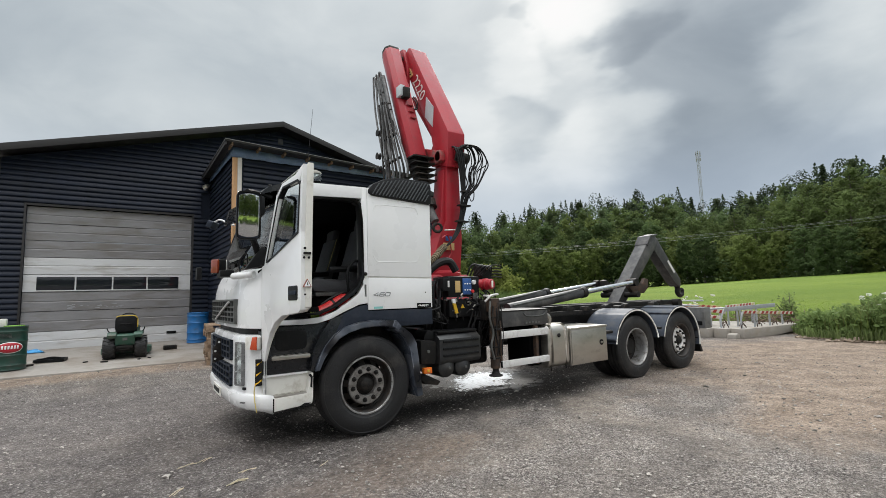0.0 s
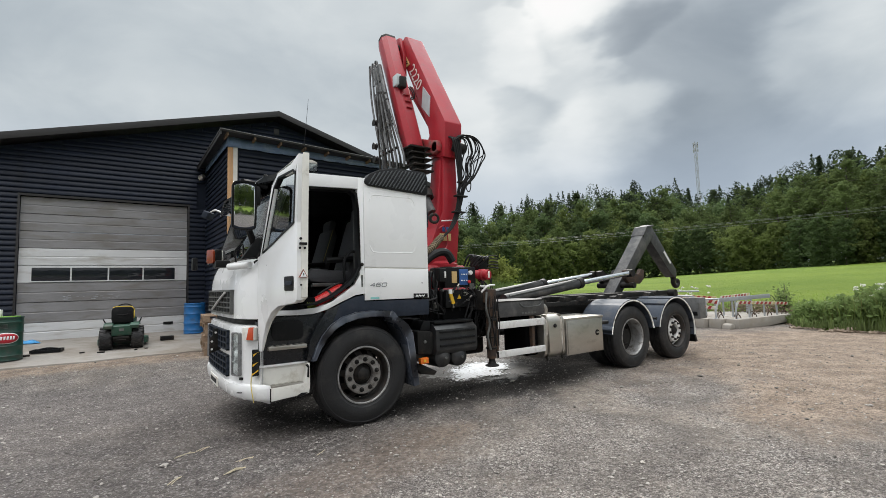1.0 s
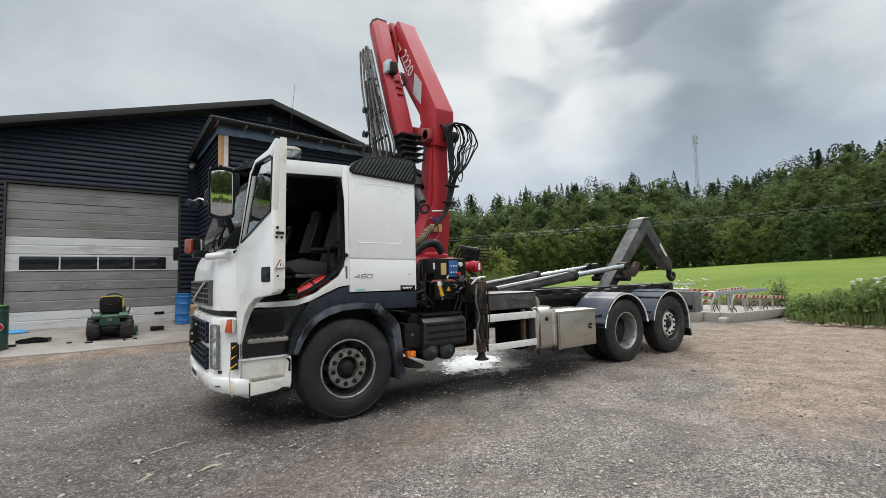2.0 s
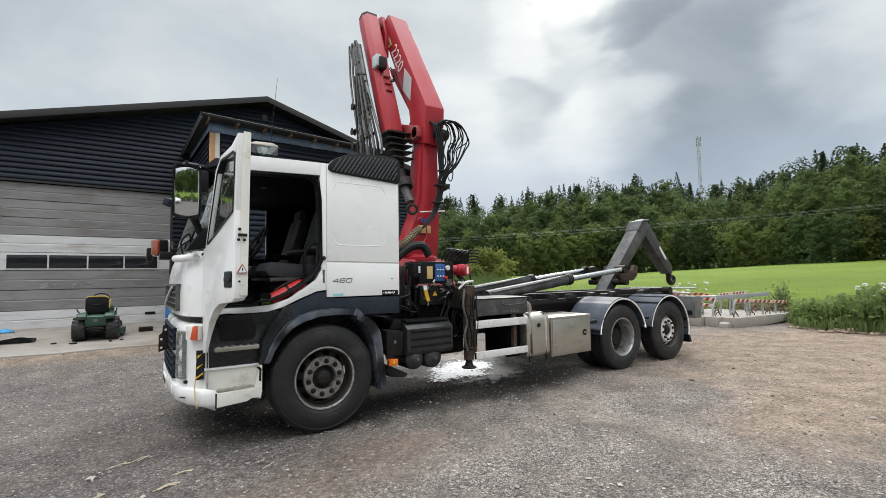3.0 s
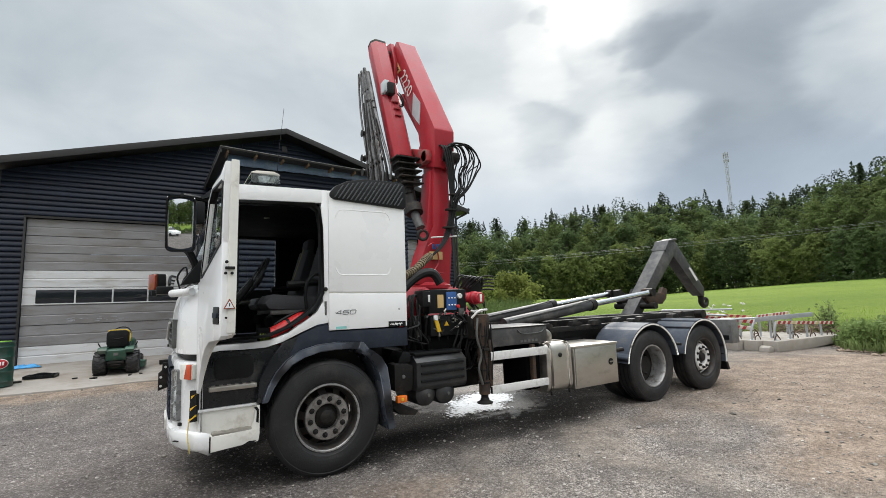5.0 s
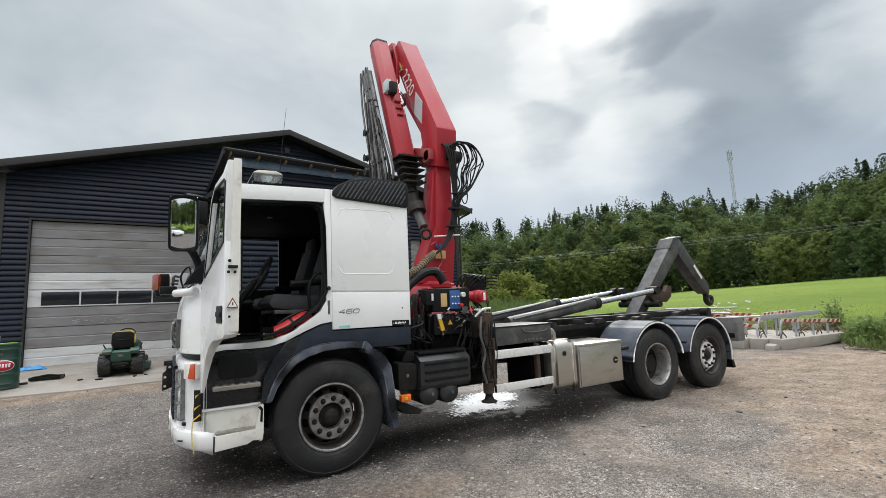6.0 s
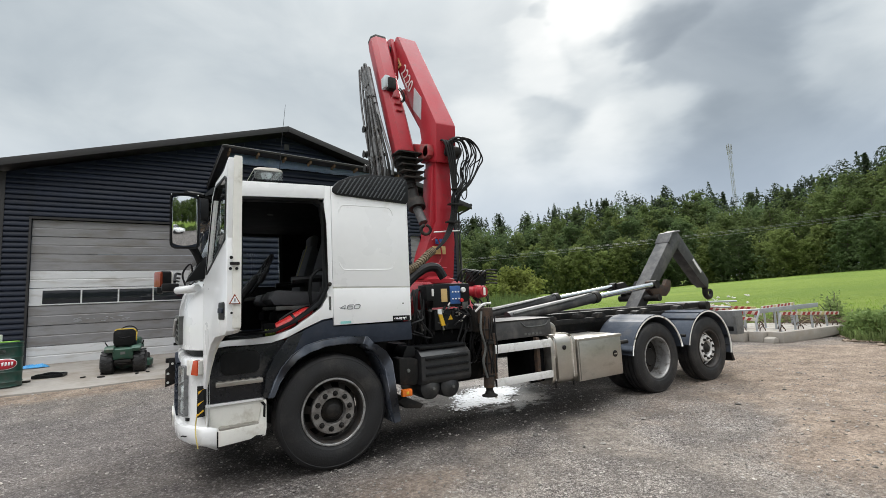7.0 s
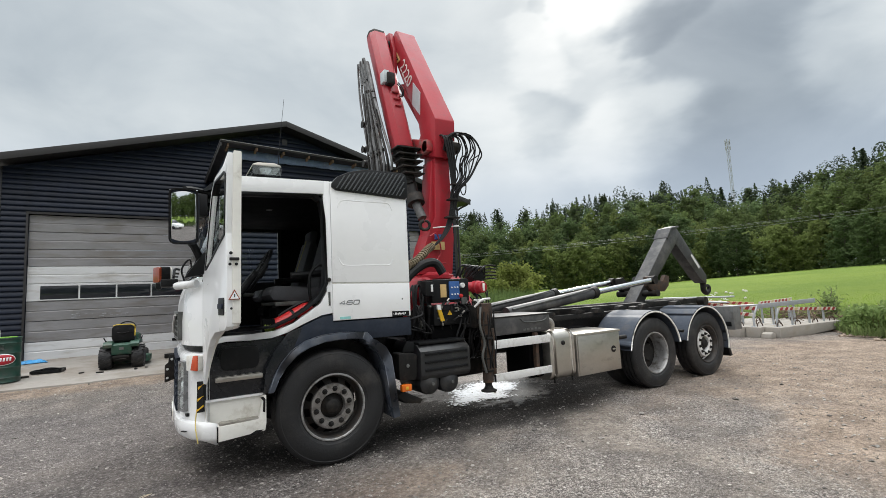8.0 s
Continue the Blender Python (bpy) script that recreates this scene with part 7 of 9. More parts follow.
# column: a tapered box, inner ram on its near side
col = part("column", prism(B(), [(1.52, 1.80), (2.06, 1.80), (2.11, 2.3), (2.09, 3.50), (1.86, 3.50), (1.82, 2.6), (1.64, 2.2)], "y", 1.06, 1.36), M_RED, base, "red box-section crane column", bevel=0.02)
part("column_web", prism(B(), [(1.54, 1.80), (1.70, 1.80), (1.83, 2.3), (1.86, 3.40), (1.82, 3.40), (1.72, 2.4)], "y", 1.10, 1.34), M_RED, base, bevel=0.012)
part("lift_ram", tube(B(), [(1.98, 1.46, 1.95), (1.98, 1.50, 3.05)], 0.085, 18), M_RED, base)
part("ram_rod", tube(B(), [(1.98, 1.50, 3.05), (1.98, 1.50, 3.60)], 0.045, 14), M_CHROME, base)
# main boom: runs up and over to the far side
boom_side = [(1.00, 3.42), (0.975, 3.62), (0.955, 3.96), (0.985, 4.02), (2.03, 5.83), (2.10, 5.86), (2.22, 5.80), (2.26, 5.68), (2.20, 5.50), (1.60, 4.36), (1.44, 4.06), (1.40, 3.86), (1.52, 3.72), (1.54, 3.62), (1.44, 3.52), (1.30, 3.50)]
boom = part("main_boom", prism(B(), boom_side, "x", 1.83, 2.15), M_RED, truck, "sun-faded red main boom", bevel=0.014)
AX = (Vector((0, 2.03, 5.83)) - Vector((0, 0.97, 3.98))).normalized()      # along the boom
AN = Vector((0, AX.z, -AX.y))                                               # across it, towards its lower edge


def on_boom(s, w, lift=0.0):
    """A place on the boom's side: s along from the elbow, w in from its upper edge."""
    p = Vector((1.826 - lift, 0.97, 3.98)) + AX * s + AN * w
    return p


def boom_tag(s, w):
    m = Matrix(((0, 0, -1, 0), (-AX.y, AN.y * -1, 0, 0), (-AX.z, AN.z * -1, 0, 0), (0, 0, 0, 1)))
    m.translation = on_boom(s, w)
    return m


lettering("2220", 0.265, boom_tag(1.27, 0.20) @ Matrix.Diagonal((1.0, 1.0, 1, 1)), T_TEXT, boom, 0.003, "model_number")
dm = [on_boom(0.36, 0.26), on_boom(0.62, 0.06), on_boom(0.94, 0.12), on_boom(0.68, 0.33)]
b = B()
prism(b, [(p.y, p.z) for p in dm], "x", 1.822, 1.832)
part("reflector_diamond", b, M_SILVER, boom, "silver diamond reflector")
b = B()
prism(b, [(p.y, p.z) for p in (on_boom(1.62, 0.20), on_boom(2.02, 0.20), on_boom(2.05, 0.29), on_boom(1.66, 0.29))], "x", 1.820, 1.832)
nm = part("name_plate", b, M_PLATE, boom, "faded brass-coloured name plate")
for k in range(7):
    p0, p1 = on_boom(1.68 + k * 0.05, 0.225), on_boom(1.705 + k * 0.05, 0.265)
    b = B()
    prism(b, [(p0.y, p0.z), (p0.y + 0.012, p0.z + 0.02), (p1.y + 0.012, p1.z + 0.02), (p1.y, p1.z)], "x", 1.816, 1.822)
    part("bar", b, M_BLACK, nm)
part("elbow_pin", tube(B(), [(1.74, 1.13, 3.60), (2.24, 1.13, 3.60)], 0.075, 18), M_REDWORN, boom)
part("link_ear", prism(B(), [(1.05, 3.52), (1.20, 3.50), (1.50, 3.66), (1.60, 3.72), (1.58, 3.83), (1.48, 3.82), (1.20, 3.72), (1.06, 3.68)], "x", 1.74, 1.83), M_REDWORN, boom, bevel=0.015)
part("link_boss", tube(B(), [(1.70, 1.54, 3.77), (1.85, 1.54, 3.77)], 0.065, 16), M_IRON, boom)
part("tip_plate", prism(B(), [(2.05, 5.50), (2.18, 5.86), (2.30, 5.88), (2.40, 5.72), (2.30, 5.40), (2.16, 5.10), (2.06, 5.12)], "x", 1.76, 1.83), M_RED, boom, bevel=0.012)
part("tip_pin", tube(B(), [(1.45, 2.22, 5.66), (2.2, 2.22, 5.66)], 0.07, 16), M_IRON, boom)
part("second_ram", tube(B(), [(1.99, 1.60, 4.14), (1.90, 2.05, 4.90)], 0.055, 14), M_RED, boom)
# folded outer arm: six-sided section hanging beside the boom
J0, J1 = Vector((1.57, 2.265, 5.745)), Vector((1.57, 1.47, 3.60))
jd = (J1 - J0).normalized()
jn = Vector((0, -jd.z, jd.y))
hexa = [(-0.155, 0.03), (-0.155, -0.08), (-0.09, -0.15), (0.09, -0.15), (0.155, -0.08), (0.155, 0.03), (0.09, 0.17), (-0.09, 0.17)]


def arm_section(name, p, q, scale, material, parent, label=""):
    b = B()
    ends = [[b.verts.new(c + Vector((1, 0, 0)) * u * scale + jn * v * scale) for u, v in hexa] for c in (p, q)]
    n = len(hexa)
    for k in range(n):
        b.faces.new((ends[0][k], ends[0][(k + 1) % n], ends[1][(k + 1) % n], ends[1][k]))
    b.faces.new(ends[0])
    b.faces.new(ends[1][::-1])
    bmesh.ops.recalc_face_normals(b, faces=b.faces)
    return part(name, b, material, parent, label, bevel=0.010)


jib = arm_section("outer_arm", J0, J1, 1.0, M_RED, truck, "red six-sided folded outer arm")
arm_section("arm_end_cap", J0 - jd * 0.05, J0 + jd * 0.02, 0.98, M_IRON, jib)
for k in range(5):
    p = J1 + jd * (0.02 + 0.10 * k)
    arm_section("extension", p, p + jd * 0.075, 1.02 - 0.13 * k, M_IRON, jib, "oily dark extension stage")
    part("stage_plate", box(B(), 1.57 - 0.20 + 0.015 * k, 1.57 + 0.18, p.y - 0.24 + 0.02 * k, p.y + 0.05, p.z + 0.005, p.z + 0.025, 0.004), M_IRON, jib)
    part("stage_core", tube(B(), [p, p + jd * 0.14], 0.09 - 0.008 * k, 12), M_IRON, jib)
part("valve_block", box(B(), 1.40, 1.48, 1.64, 1.80, 4.72, 4.90, 0.015), M_SILVER, jib, "dented grey valve cover")
part("valve_base", box(B(), 1.44, 1.56, 1.60, 1.72, 4.68, 4.86, 0.02), M_IRON, jib)
for k in range(3):
    p = J0 + jd * (1.25 + 0.13 * k)
    part("arm_cleat", box(B(), 1.53, 1.63, p.y - 0.19, p.y - 0.14, p.z, p.z + 0.022, 0.005), M_REDWORN, jib)
for k in range(2):
    y_ = 1.58 + 0.04 * k
    part("hose_stub", tube(B(), bow([(1.60, y_, 4.70), (1.64, y_ - 0.05, 4.60), (1.66, y_ - 0.03, 4.50), (1.65, y_ + 0.04, 4.54)], 4), 0.010, 6), M_HOSE, jib)
# steel pipes down the outer arm's flank
rngp = random.Random(4)
for k in range(3):
    y_ = 2.38 - 0.11 * k
    part("pipe", tube(B(), bow([(1.30, y_ - 0.10, 4.9), (1.30, y_ - 0.02, 5.24), (1.30, y_ + 0.02, 5.30), (1.30, y_ + 0.05, 5.24), (1.30, y_ - 0.02, 4.6), (1.30, y_ - 0.30, 3.7)], 4), 0.017, 8), M_PIPED, jib)
for k in range(3):
    part("pipe_ram", tube(B(), [(1.32, 2.30 - 0.10 * k, 5.20), (1.32, 1.98 - 0.10 * k, 4.30)], 0.036, 10), M_PIPED, jib)
for k in range(14):
    f = k / 13
    top = Vector((1.29 + 0.035 * (k % 2), 2.17 - 0.30 * f, 4.66 - 0.10 * f + rngp.uniform(-0.03, 0.05)))
    bot = Vector((1.29 + 0.04 * (k % 2), 2.06 - 0.70 * f, 3.30 + 0.18 * f))
    part("pipe", tube(B(), bow([top + Vector((0, 0.02, 0.06)), top, (top + bot) / 2 + Vector((0, 0.02 * rngp.random(), 0)), bot, bot - Vector((0, 0, 0.2))], 3), 0.0165 + 0.003 * (k % 3 == 1), 7), M_PIPED if k % 4 else M_IRON, jib)
for z_ in (4.62, 4.5, 4.05, 3.62):
    f = (4.66 - z_) / 1.3
    part("pipe_clamp", box(B(), 1.285, 1.34, 1.87 - 0.44 * f, 2.17 - 0.08 * f, z_, z_ + 0.022, 0.006), M_IRON, jib)
for z_, y_ in ((4.25, 2.26), (3.85, 2.28), (3.62, 2.26)):
    part("pulley", lathe(B(), [(0.02, -0.03), (0.06, -0.03), (0.045, 0.0), (0.06, 0.03), (0.02, 0.03)], 14, pose(1.30, y_, z_, 0, 90, 0)), M_IRON, jib)
# rotator and load hook at the arm's end
part("rotator", tube(B(), [(1.60, 1.34, 3.12), (1.60, 1.25, 2.88)], 0.085, 16), M_IRON, jib)
part("rotator_collar", tube(B(), [(1.60, 1.23, 2.90), (1.60, 1.18, 2.78)], 0.12, 18), M_IRON, jib)
part("swivel", tube(B(), [(1.60, 1.18, 2.78), (1.62, 1.06, 2.56)], 0.062, 14), M_GREYARM, jib)
hk = [Vector((1.63, 1.02, 2.50)) + Vector((0.062 * math.cos(a), -0.02 * math.cos(a), 0.062 * math.sin(a) - 0.04)) for a in (radians(100 + 23 * k) for k in range(16))]
part("load_hook", tube(B(), hk, 0.026, 10, 0.018), M_IRON, jib)
# hose bundle at the elbow: thin loops that lean out and run down the column
rhz = random.Random(14)
for k in range(13):
    f = k / 12
    out, lift = 0.10 + 0.34 * f + rhz.uniform(-0.03, 0.03), 0.02 + 0.16 * f * (1.2 - f) + rhz.uniform(-0.02, 0.02)
    y0 = 0.90 + rhz.uniform(-0.04, 0.04)
    pts = [(1.94 + 0.02 * (k % 5), 0.95, 3.52), (1.98 + 0.10 * f, y0, 3.66 + lift), (2.08 + out * 0.6, y0 - 0.02, 3.68 + lift), (2.10 + out, y0, 3.54 + lift * 0.5 + rhz.uniform(-0.08, 0.04)), (2.06 + out * rhz.uniform(0.6, 0.95), y0 + 0.02, 3.36 + rhz.uniform(-0.06, 0.06)), (2.10 + out * 0.45, y0, 3.14 + rhz.uniform(-0.04, 0.04)), (2.02 + 0.10 * f, y0 + 0.01, 2.94), (1.99 + 0.08 * f, 0.92, 2.70), (1.92 + 0.07 * f, 0.93, 2.46), (1.80 + 0.04 * f, 0.90, 2.28), (1.66, 0.88, 2.15)]
    part("hydraulic_hose", tube(B(), bow(pts, 5), 0.0085 + 0.003 * (k % 3 == 0), 6), M_HOSE, base)
for z_, x_ in ((3.02, 2.12), (2.80, 2.05), (2.55, 2.0)):
    part("hose_clamp", box(B(), x_ - 0.10, x_ + 0.12, 0.88, 0.96, z_, z_ + 0.025, 0.006), M_IRON, base)
part("hose_drum", tube(B(), [(1.98, 0.98, 3.60), (2.20, 0.98, 3.58)], 0.085, 16), M_IRON, boom)
for k in range(4):
    part("drum_hose", tube(B(), bow([(1.90 + 0.04 * k, 1.04, 3.74), (1.92 + 0.04 * k, 0.91, 3.70), (1.96 + 0.035 * k, 0.89, 3.52), (2.01 + 0.025 * k, 0.91, 3.25), (2.04 + 0.015 * k, 0.92, 2.95)], 4), 0.015, 7), M_HOSE, base)
part("old_loop", tube(B(), [Vector((2.20 + 0.05 * math.cos(a), 0.90, 3.02 + 0.13 * math.sin(a))) for a in (2 * math.pi * q / 16 for q in range(17))], 0.008, 6), M_HOSE, base)
cor = bow([(1.64, 0.86, 2.16), (1.50, 0.74, 2.10), (1.36, 0.62, 2.02), (1.22, 0.55, 1.93), (1.10, 0.52, 1.88)], 8)
b = B()
for k, p in enumerate(cor[:-1]):
    tube(b, [p, (p + cor[k + 1]) / 2, cor[k + 1]], 0.052 if k % 2 else 0.042, 10)
part("corrugated_hose", b, mat("tan_corrugated_hose", (0.16, 0.125, 0.075), 0.7, var=0.3, scale=10, bump=0.1), base, "tan corrugated hose guard")
part("thick_hose", tube(B(), bow([(1.00, 0.50, 1.66), (1.16, 0.52, 1.80), (1.32, 0.50, 1.90), (1.46, 0.48, 1.90), (1.54, 0.46, 1.78)], 6), 0.055, 10), M_HOSE, base)
part("level_rod", tube(B(), [(1.72, 0.96, 2.42), (2.14, 0.97, 2.46)], 0.010, 6), M_ALU, base)
part("brass_plate", box(B(), 1.72, 1.92, 1.008, 1.022, 2.13, 2.24, 0.003), M_PLATE, base)
part("blue_plate", box(B(), 1.77, 1.88, 1.006, 1.022, 2.27, 2.34, 0.003), M_BLUEPLATE, base)
part("cable", tube(B(), bow([(1.66, 0.95, 2.30), (1.78, 0.97, 2.34), (1.84, 0.98, 2.10), (1.76, 0.97, 1.96), (1.90, 0.97, 1.94)], 5), 0.010, 6), M_RED, base)

# --- control block with valves ---
ctl = part("control_block", box(B(), 1.25, 1.76, 0.24, 0.60, 1.43, 1.70, 0.02), M_BLACK, truck, "black crane control block")
part("lower_block", box(B(), 1.27, 1.74, 0.255, 0.62, 1.17, 1.40, 0.025), M_BLACK, ctl)
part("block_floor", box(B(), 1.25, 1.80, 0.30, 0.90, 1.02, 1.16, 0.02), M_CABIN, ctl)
part("switch_box", box(B(), 1.15, 1.26, 0.20, 0.34, 1.51, 1.68, 0.015), M_BLACK, ctl)
part("switch_plate", box(B(), 1.215, 1.24, 0.190, 0.205, 1.56, 1.64, 0.003), M_ALU, ctl)
part("brass_plate", box(B(), 1.36, 1.44, 0.232, 0.244, 1.49, 1.64, 0.003), M_PLATE, ctl)
bp = part("blue_panel", box(B(), 1.475, 1.615, 0.222, 0.244, 1.46, 1.67, 0.008), M_BLUEPLATE, ctl, "blue control panel")
for k in range(6):
    part("knob", lathe(B(), [(0.010, 0), (0.008, 0.012), (0.0, 0.012)], 8, pose(1.505 + 0.04 * (k % 3), 0.222, 1.52 + 0.08 * (k // 3), 90, 0, 0)), M_WHITE, bp)
part("pressure_gauge", lathe(B(), [(0.03, 0), (0.03, 0.03), (0.024, 0.034), (0.0, 0.032)], 16, pose(1.655, 0.24, 1.62, 90, 0, 0)), M_ALU, ctl)
part("stop_button", lathe(B(), [(0.02, 0), (0.022, 0.03), (0.0, 0.035)], 12, pose(1.62, 0.23, 1.50, 90, 0, 0)), M_REDBAG, ctl)
part("grey_plate", box(B(), 1.64, 1.72, 0.228, 0.242, 1.40, 1.48, 0.004), M_PIPE, ctl)
yl = part("yellow_tag", prism(B(), [(1.31, 1.37), (1.355, 1.375), (1.40, 1.225), (1.352, 1.22)], "y", 0.235, 0.258), M_YELLOW, ctl, "yellow and white tag plate")
part("white_corner", prism(B(), [(1.305, 1.41), (1.353, 1.41), (1.36, 1.35), (1.312, 1.355)], "y", 0.232, 0.258), M_WHITE, yl)
part("warning_triangle", prism(B(), [(1.45, 1.285), (1.51, 1.285), (1.48, 1.34)], "y", 0.247, 0.257), M_YELLOW, ctl)
drum = part("red_drum", lathe(B(), [(0.0, 0.0), (0.066, 0.0), (0.076, 0.012), (0.080, 0.03), (0.080, 0.09), (0.07, 0.10), (0.07, 0.16), (0.06, 0.172), (0.0, 0.172)], 30, pose(1.86, 0.30, 1.59, 90, 0, 12)), M_RED, truck, "red round hose-reel drum")
part("drum_neck", tube(B(), [(1.66, 0.34, 1.60), (1.84, 0.27, 1.60)], 0.058, 20), M_RED, drum)
part("label", box(B(), -0.018, 0.018, -0.176, -0.170, -0.045, 0.045, 0.003, pose(1.86, 0.30, 1.59, 0, 0, 12)), M_WHITE_OLD, drum)
for k in range(4):
    part("coupling", tube(B(), [(1.80 + 0.035 * k, 0.20, 1.44), (1.80 + 0.035 * k, 0.14, 1.43)], 0.013, 8), M_ALU, ctl)
lev = part("valve_rack", box(B(), 1.96, 2.12, 0.42, 0.62, 1.66, 1.86, 0.015), M_BLACK, truck, "black valve rack with levers")
for k in range(5):
    part("lever", tube(B(), bow([(2.06, 0.45, 1.68 + 0.04 * k), (2.2, 0.42, 1.70 + 0.042 * k), (2.30, 0.40, 1.69 + 0.042 * k)], 3), 0.010, 6), M_IRON, lev)
part("rack_plate", box(B(), 2.02, 2.08, 0.408, 0.42, 1.80, 1.85, 0.003), M_PLATE, lev)
for k in range(7):
    x_ = 1.15 + 0.12 * k
    part("valve_hose", tube(B(), bow([(x_, 0.30, 1.18), (x_ + 0.04, 0.34, 1.05), (x_ + 0.12, 0.42, 1.00), (x_ + 0.2, 0.5, 1.10)], 4), 0.016, 7), M_HOSE, ctl)
for k in range(6):
    part("rack_hose", tube(B(), bow([(1.70 + 0.05 * k, 0.42, 1.72), (1.74 + 0.06 * k, 0.36, 1.86 - 0.01 * k), (1.92 + 0.04 * k, 0.40, 1.84), (2.0 + 0.03 * k, 0.46, 1.70)], 4), 0.013, 6), M_HOSE, ctl)
for k in range(8):
    x_ = 1.58 + 0.05 * k
    part("drop_hose", tube(B(), bow([(x_ + 0.1, 0.36, 1.42), (x_ + 0.06, 0.26, 1.22), (x_ - 0.02 + 0.05 * math.sin(k * 2.3), 0.26, 1.0), (x_ + 0.03 + 0.05 * math.cos(k * 1.7), 0.34, 0.80), (x_ + 0.10, 0.55, 0.72)], 4), 0.0125, 7), M_HOSE, ctl)
rh = random.Random(9)
for k in range(7):
    x_, z_ = rh.uniform(1.06, 1.20) if k < 4 else rh.uniform(1.62, 1.80), rh.uniform(1.30, 1.60)
    part("clutter_hose", tube(B(), bow([(x_, 0.27, z_), (x_ + rh.uniform(-0.08, 0.08), 0.19 + rh.uniform(0, 0.05), z_ - rh.uniform(0.04, 0.12)), (x_ + rh.uniform(-0.15, 0.15), 0.22, z_ - rh.uniform(0.10, 0.28)), (x_ + rh.uniform(-0.1, 0.1), 0.34, z_ - rh.uniform(0.15, 0.3))], 4), rh.uniform(0.008, 0.014), 6), M_HOSE, ctl)
for k in range(0, 10, 3):
    part("union_nut", tube(B(), [(1.22 + 0.055 * k, 0.235, 1.40), (1.22 + 0.055 * k, 0.285, 1.40)], 0.014, 6), M_PIPE, ctl)
for k in range(7):
    x_ = 1.00 + 0.045 * k
    part("riser_hose", tube(B(), bow([(x_, 0.42, 0.98), (x_ - 0.02 + 0.03 * (k % 3), 0.36, 1.16), (x_ + 0.04 * (k % 2), 0.34 + 0.02 * (k % 2), 1.36), (x_ + 0.05, 0.40, 1.56 + 0.03 * (k % 3)), (x_ + 0.14, 0.50, 1.64)], 4), 0.015 + 0.004 * (k % 2), 7), M_HOSE, ctl)
part("foot_bracket", prism(B(), [(1.00, 1.02), (1.30, 1.02), (1.30, 1.30), (1.16, 1.42), (1.02, 1.26)], "y", 0.46, 0.50), M_IRON, ctl, bevel=0.012)
part("strainer", lathe(B(), [(0.03, 0), (0.035, 0.02), (0.035, 0.11), (0.02, 0.13), (0.0, 0.13)], 14, pose(1.16, 0.34, 1.12)), M_PIPE, ctl)

rf = random.Random(21)
for k in range(26):
    x_, z_, y_ = rf.uniform(1.28, 1.82), rf.uniform(1.16, 1.46), rf.uniform(0.205, 0.25)
    r_ = rf.uniform(0.007, 0.015)
    d_ = rf.choice(((0.05, 0, 0), (0, 0, 0.05), (0.0, -0.04, 0.0), (0.03, 0, 0.03)))
    part("fitting", tube(B(), [(x_, y_, z_), (x_ + d_[0], y_ + d_[1], z_ + d_[2])], r_, 6), rf.choice((M_PIPE, M_IRON, M_IRON, M_STEEL)), ctl)
for k in range(9):
    x_ = rf.uniform(1.78, 2.05)
    z_ = rf.uniform(1.30, 1.62)
    part("loose_hose", tube(B(), bow([(x_, 0.30, z_), (x_ + rf.uniform(-0.05, 0.08), 0.20, z_ - 0.08), (x_ + rf.uniform(-0.08, 0.08), 0.20, z_ - 0.25), (x_ + rf.uniform(-0.06, 0.06), 0.24, z_ - 0.42), (x_ + rf.uniform(-0.1, 0.1), 0.36, z_ - 0.5)], 4), rf.uniform(0.007, 0.012), 6), M_HOSE, ctl)

# --- outrigger leg ---
leg = part("outrigger_leg", tube(B(), [(1.845, 0.07, 0.50), (1.845, 0.07, 1.30)], 0.062, 18), M_RUST, truck, "rust-brown outrigger leg")
part("inner_leg", tube(B(), [(1.845, 0.07, 0.44), (1.845, 0.07, 0.55)], 0.042, 14), M_IRON, leg)
part("foot", lathe(B(), [(0.0, 0.0), (0.088, 0.0), (0.092, 0.012), (0.055, 0.03), (0.045, 0.06), (0.0, 0.06)], 24, pose(1.845, 0.07, 0.40)), M_IRON, leg)
part("leg_band", tube(B(), [(1.845, 0.07, 0.86), (1.845, 0.07, 0.90)], 0.070, 18), M_RUST, leg)
part("leg_head", box(B(), 1.77, 1.93, 0.03, 0.18, 1.22, 1.40, 0.02), M_RUST, leg)
part("beam", box(B(), 1.74, 1.98, 0.12, 2.38, 1.12, 1.38, 0.012), M_IRON, leg)
part("leg_pipe", tube(B(), bow([(1.76, 0.03, 1.36), (1.72, 0.0, 1.15), (1.77, 0.0, 0.95), (1.73, 0.0, 0.80), (1.78, 0.01, 0.62)], 5), 0.014, 7), M_PIPE, leg)
part("leg_grip", tube(B(), bow([(1.70, 0.06, 1.36), (1.78, 0.02, 1.44), (1.90, 0.03, 1.45)], 4), 0.013, 7), M_ALU, leg)
for k in range(4):
    w_ = 0.02 * math.sin(k * 1.9)
    part("leg_hose", tube(B(), bow([(1.80 + 0.045 * k, 0.02, 1.30), (1.765 + 0.055 * k + w_, -0.005, 1.12), (1.79 + 0.045 * k - w_, 0.0, 0.95), (1.775 + 0.05 * k + w_, -0.002, 0.78), (1.80 + 0.04 * k, 0.01, 0.66)], 5), 0.0095, 6), M_HOSE if k % 2 else M_IRON, leg)
for z_ in (0.62, 0.76, 1.02, 1.14):
    part("leg_band", tube(B(), [(1.845, 0.07, z_), (1.845, 0.07, z_ + 0.022)], 0.071, 18), M_IRON, leg)
part("leg_lug", box(B(), 1.80, 1.89, -0.015, 0.02, 0.985, 1.015, 0.006), M_IRON, leg)
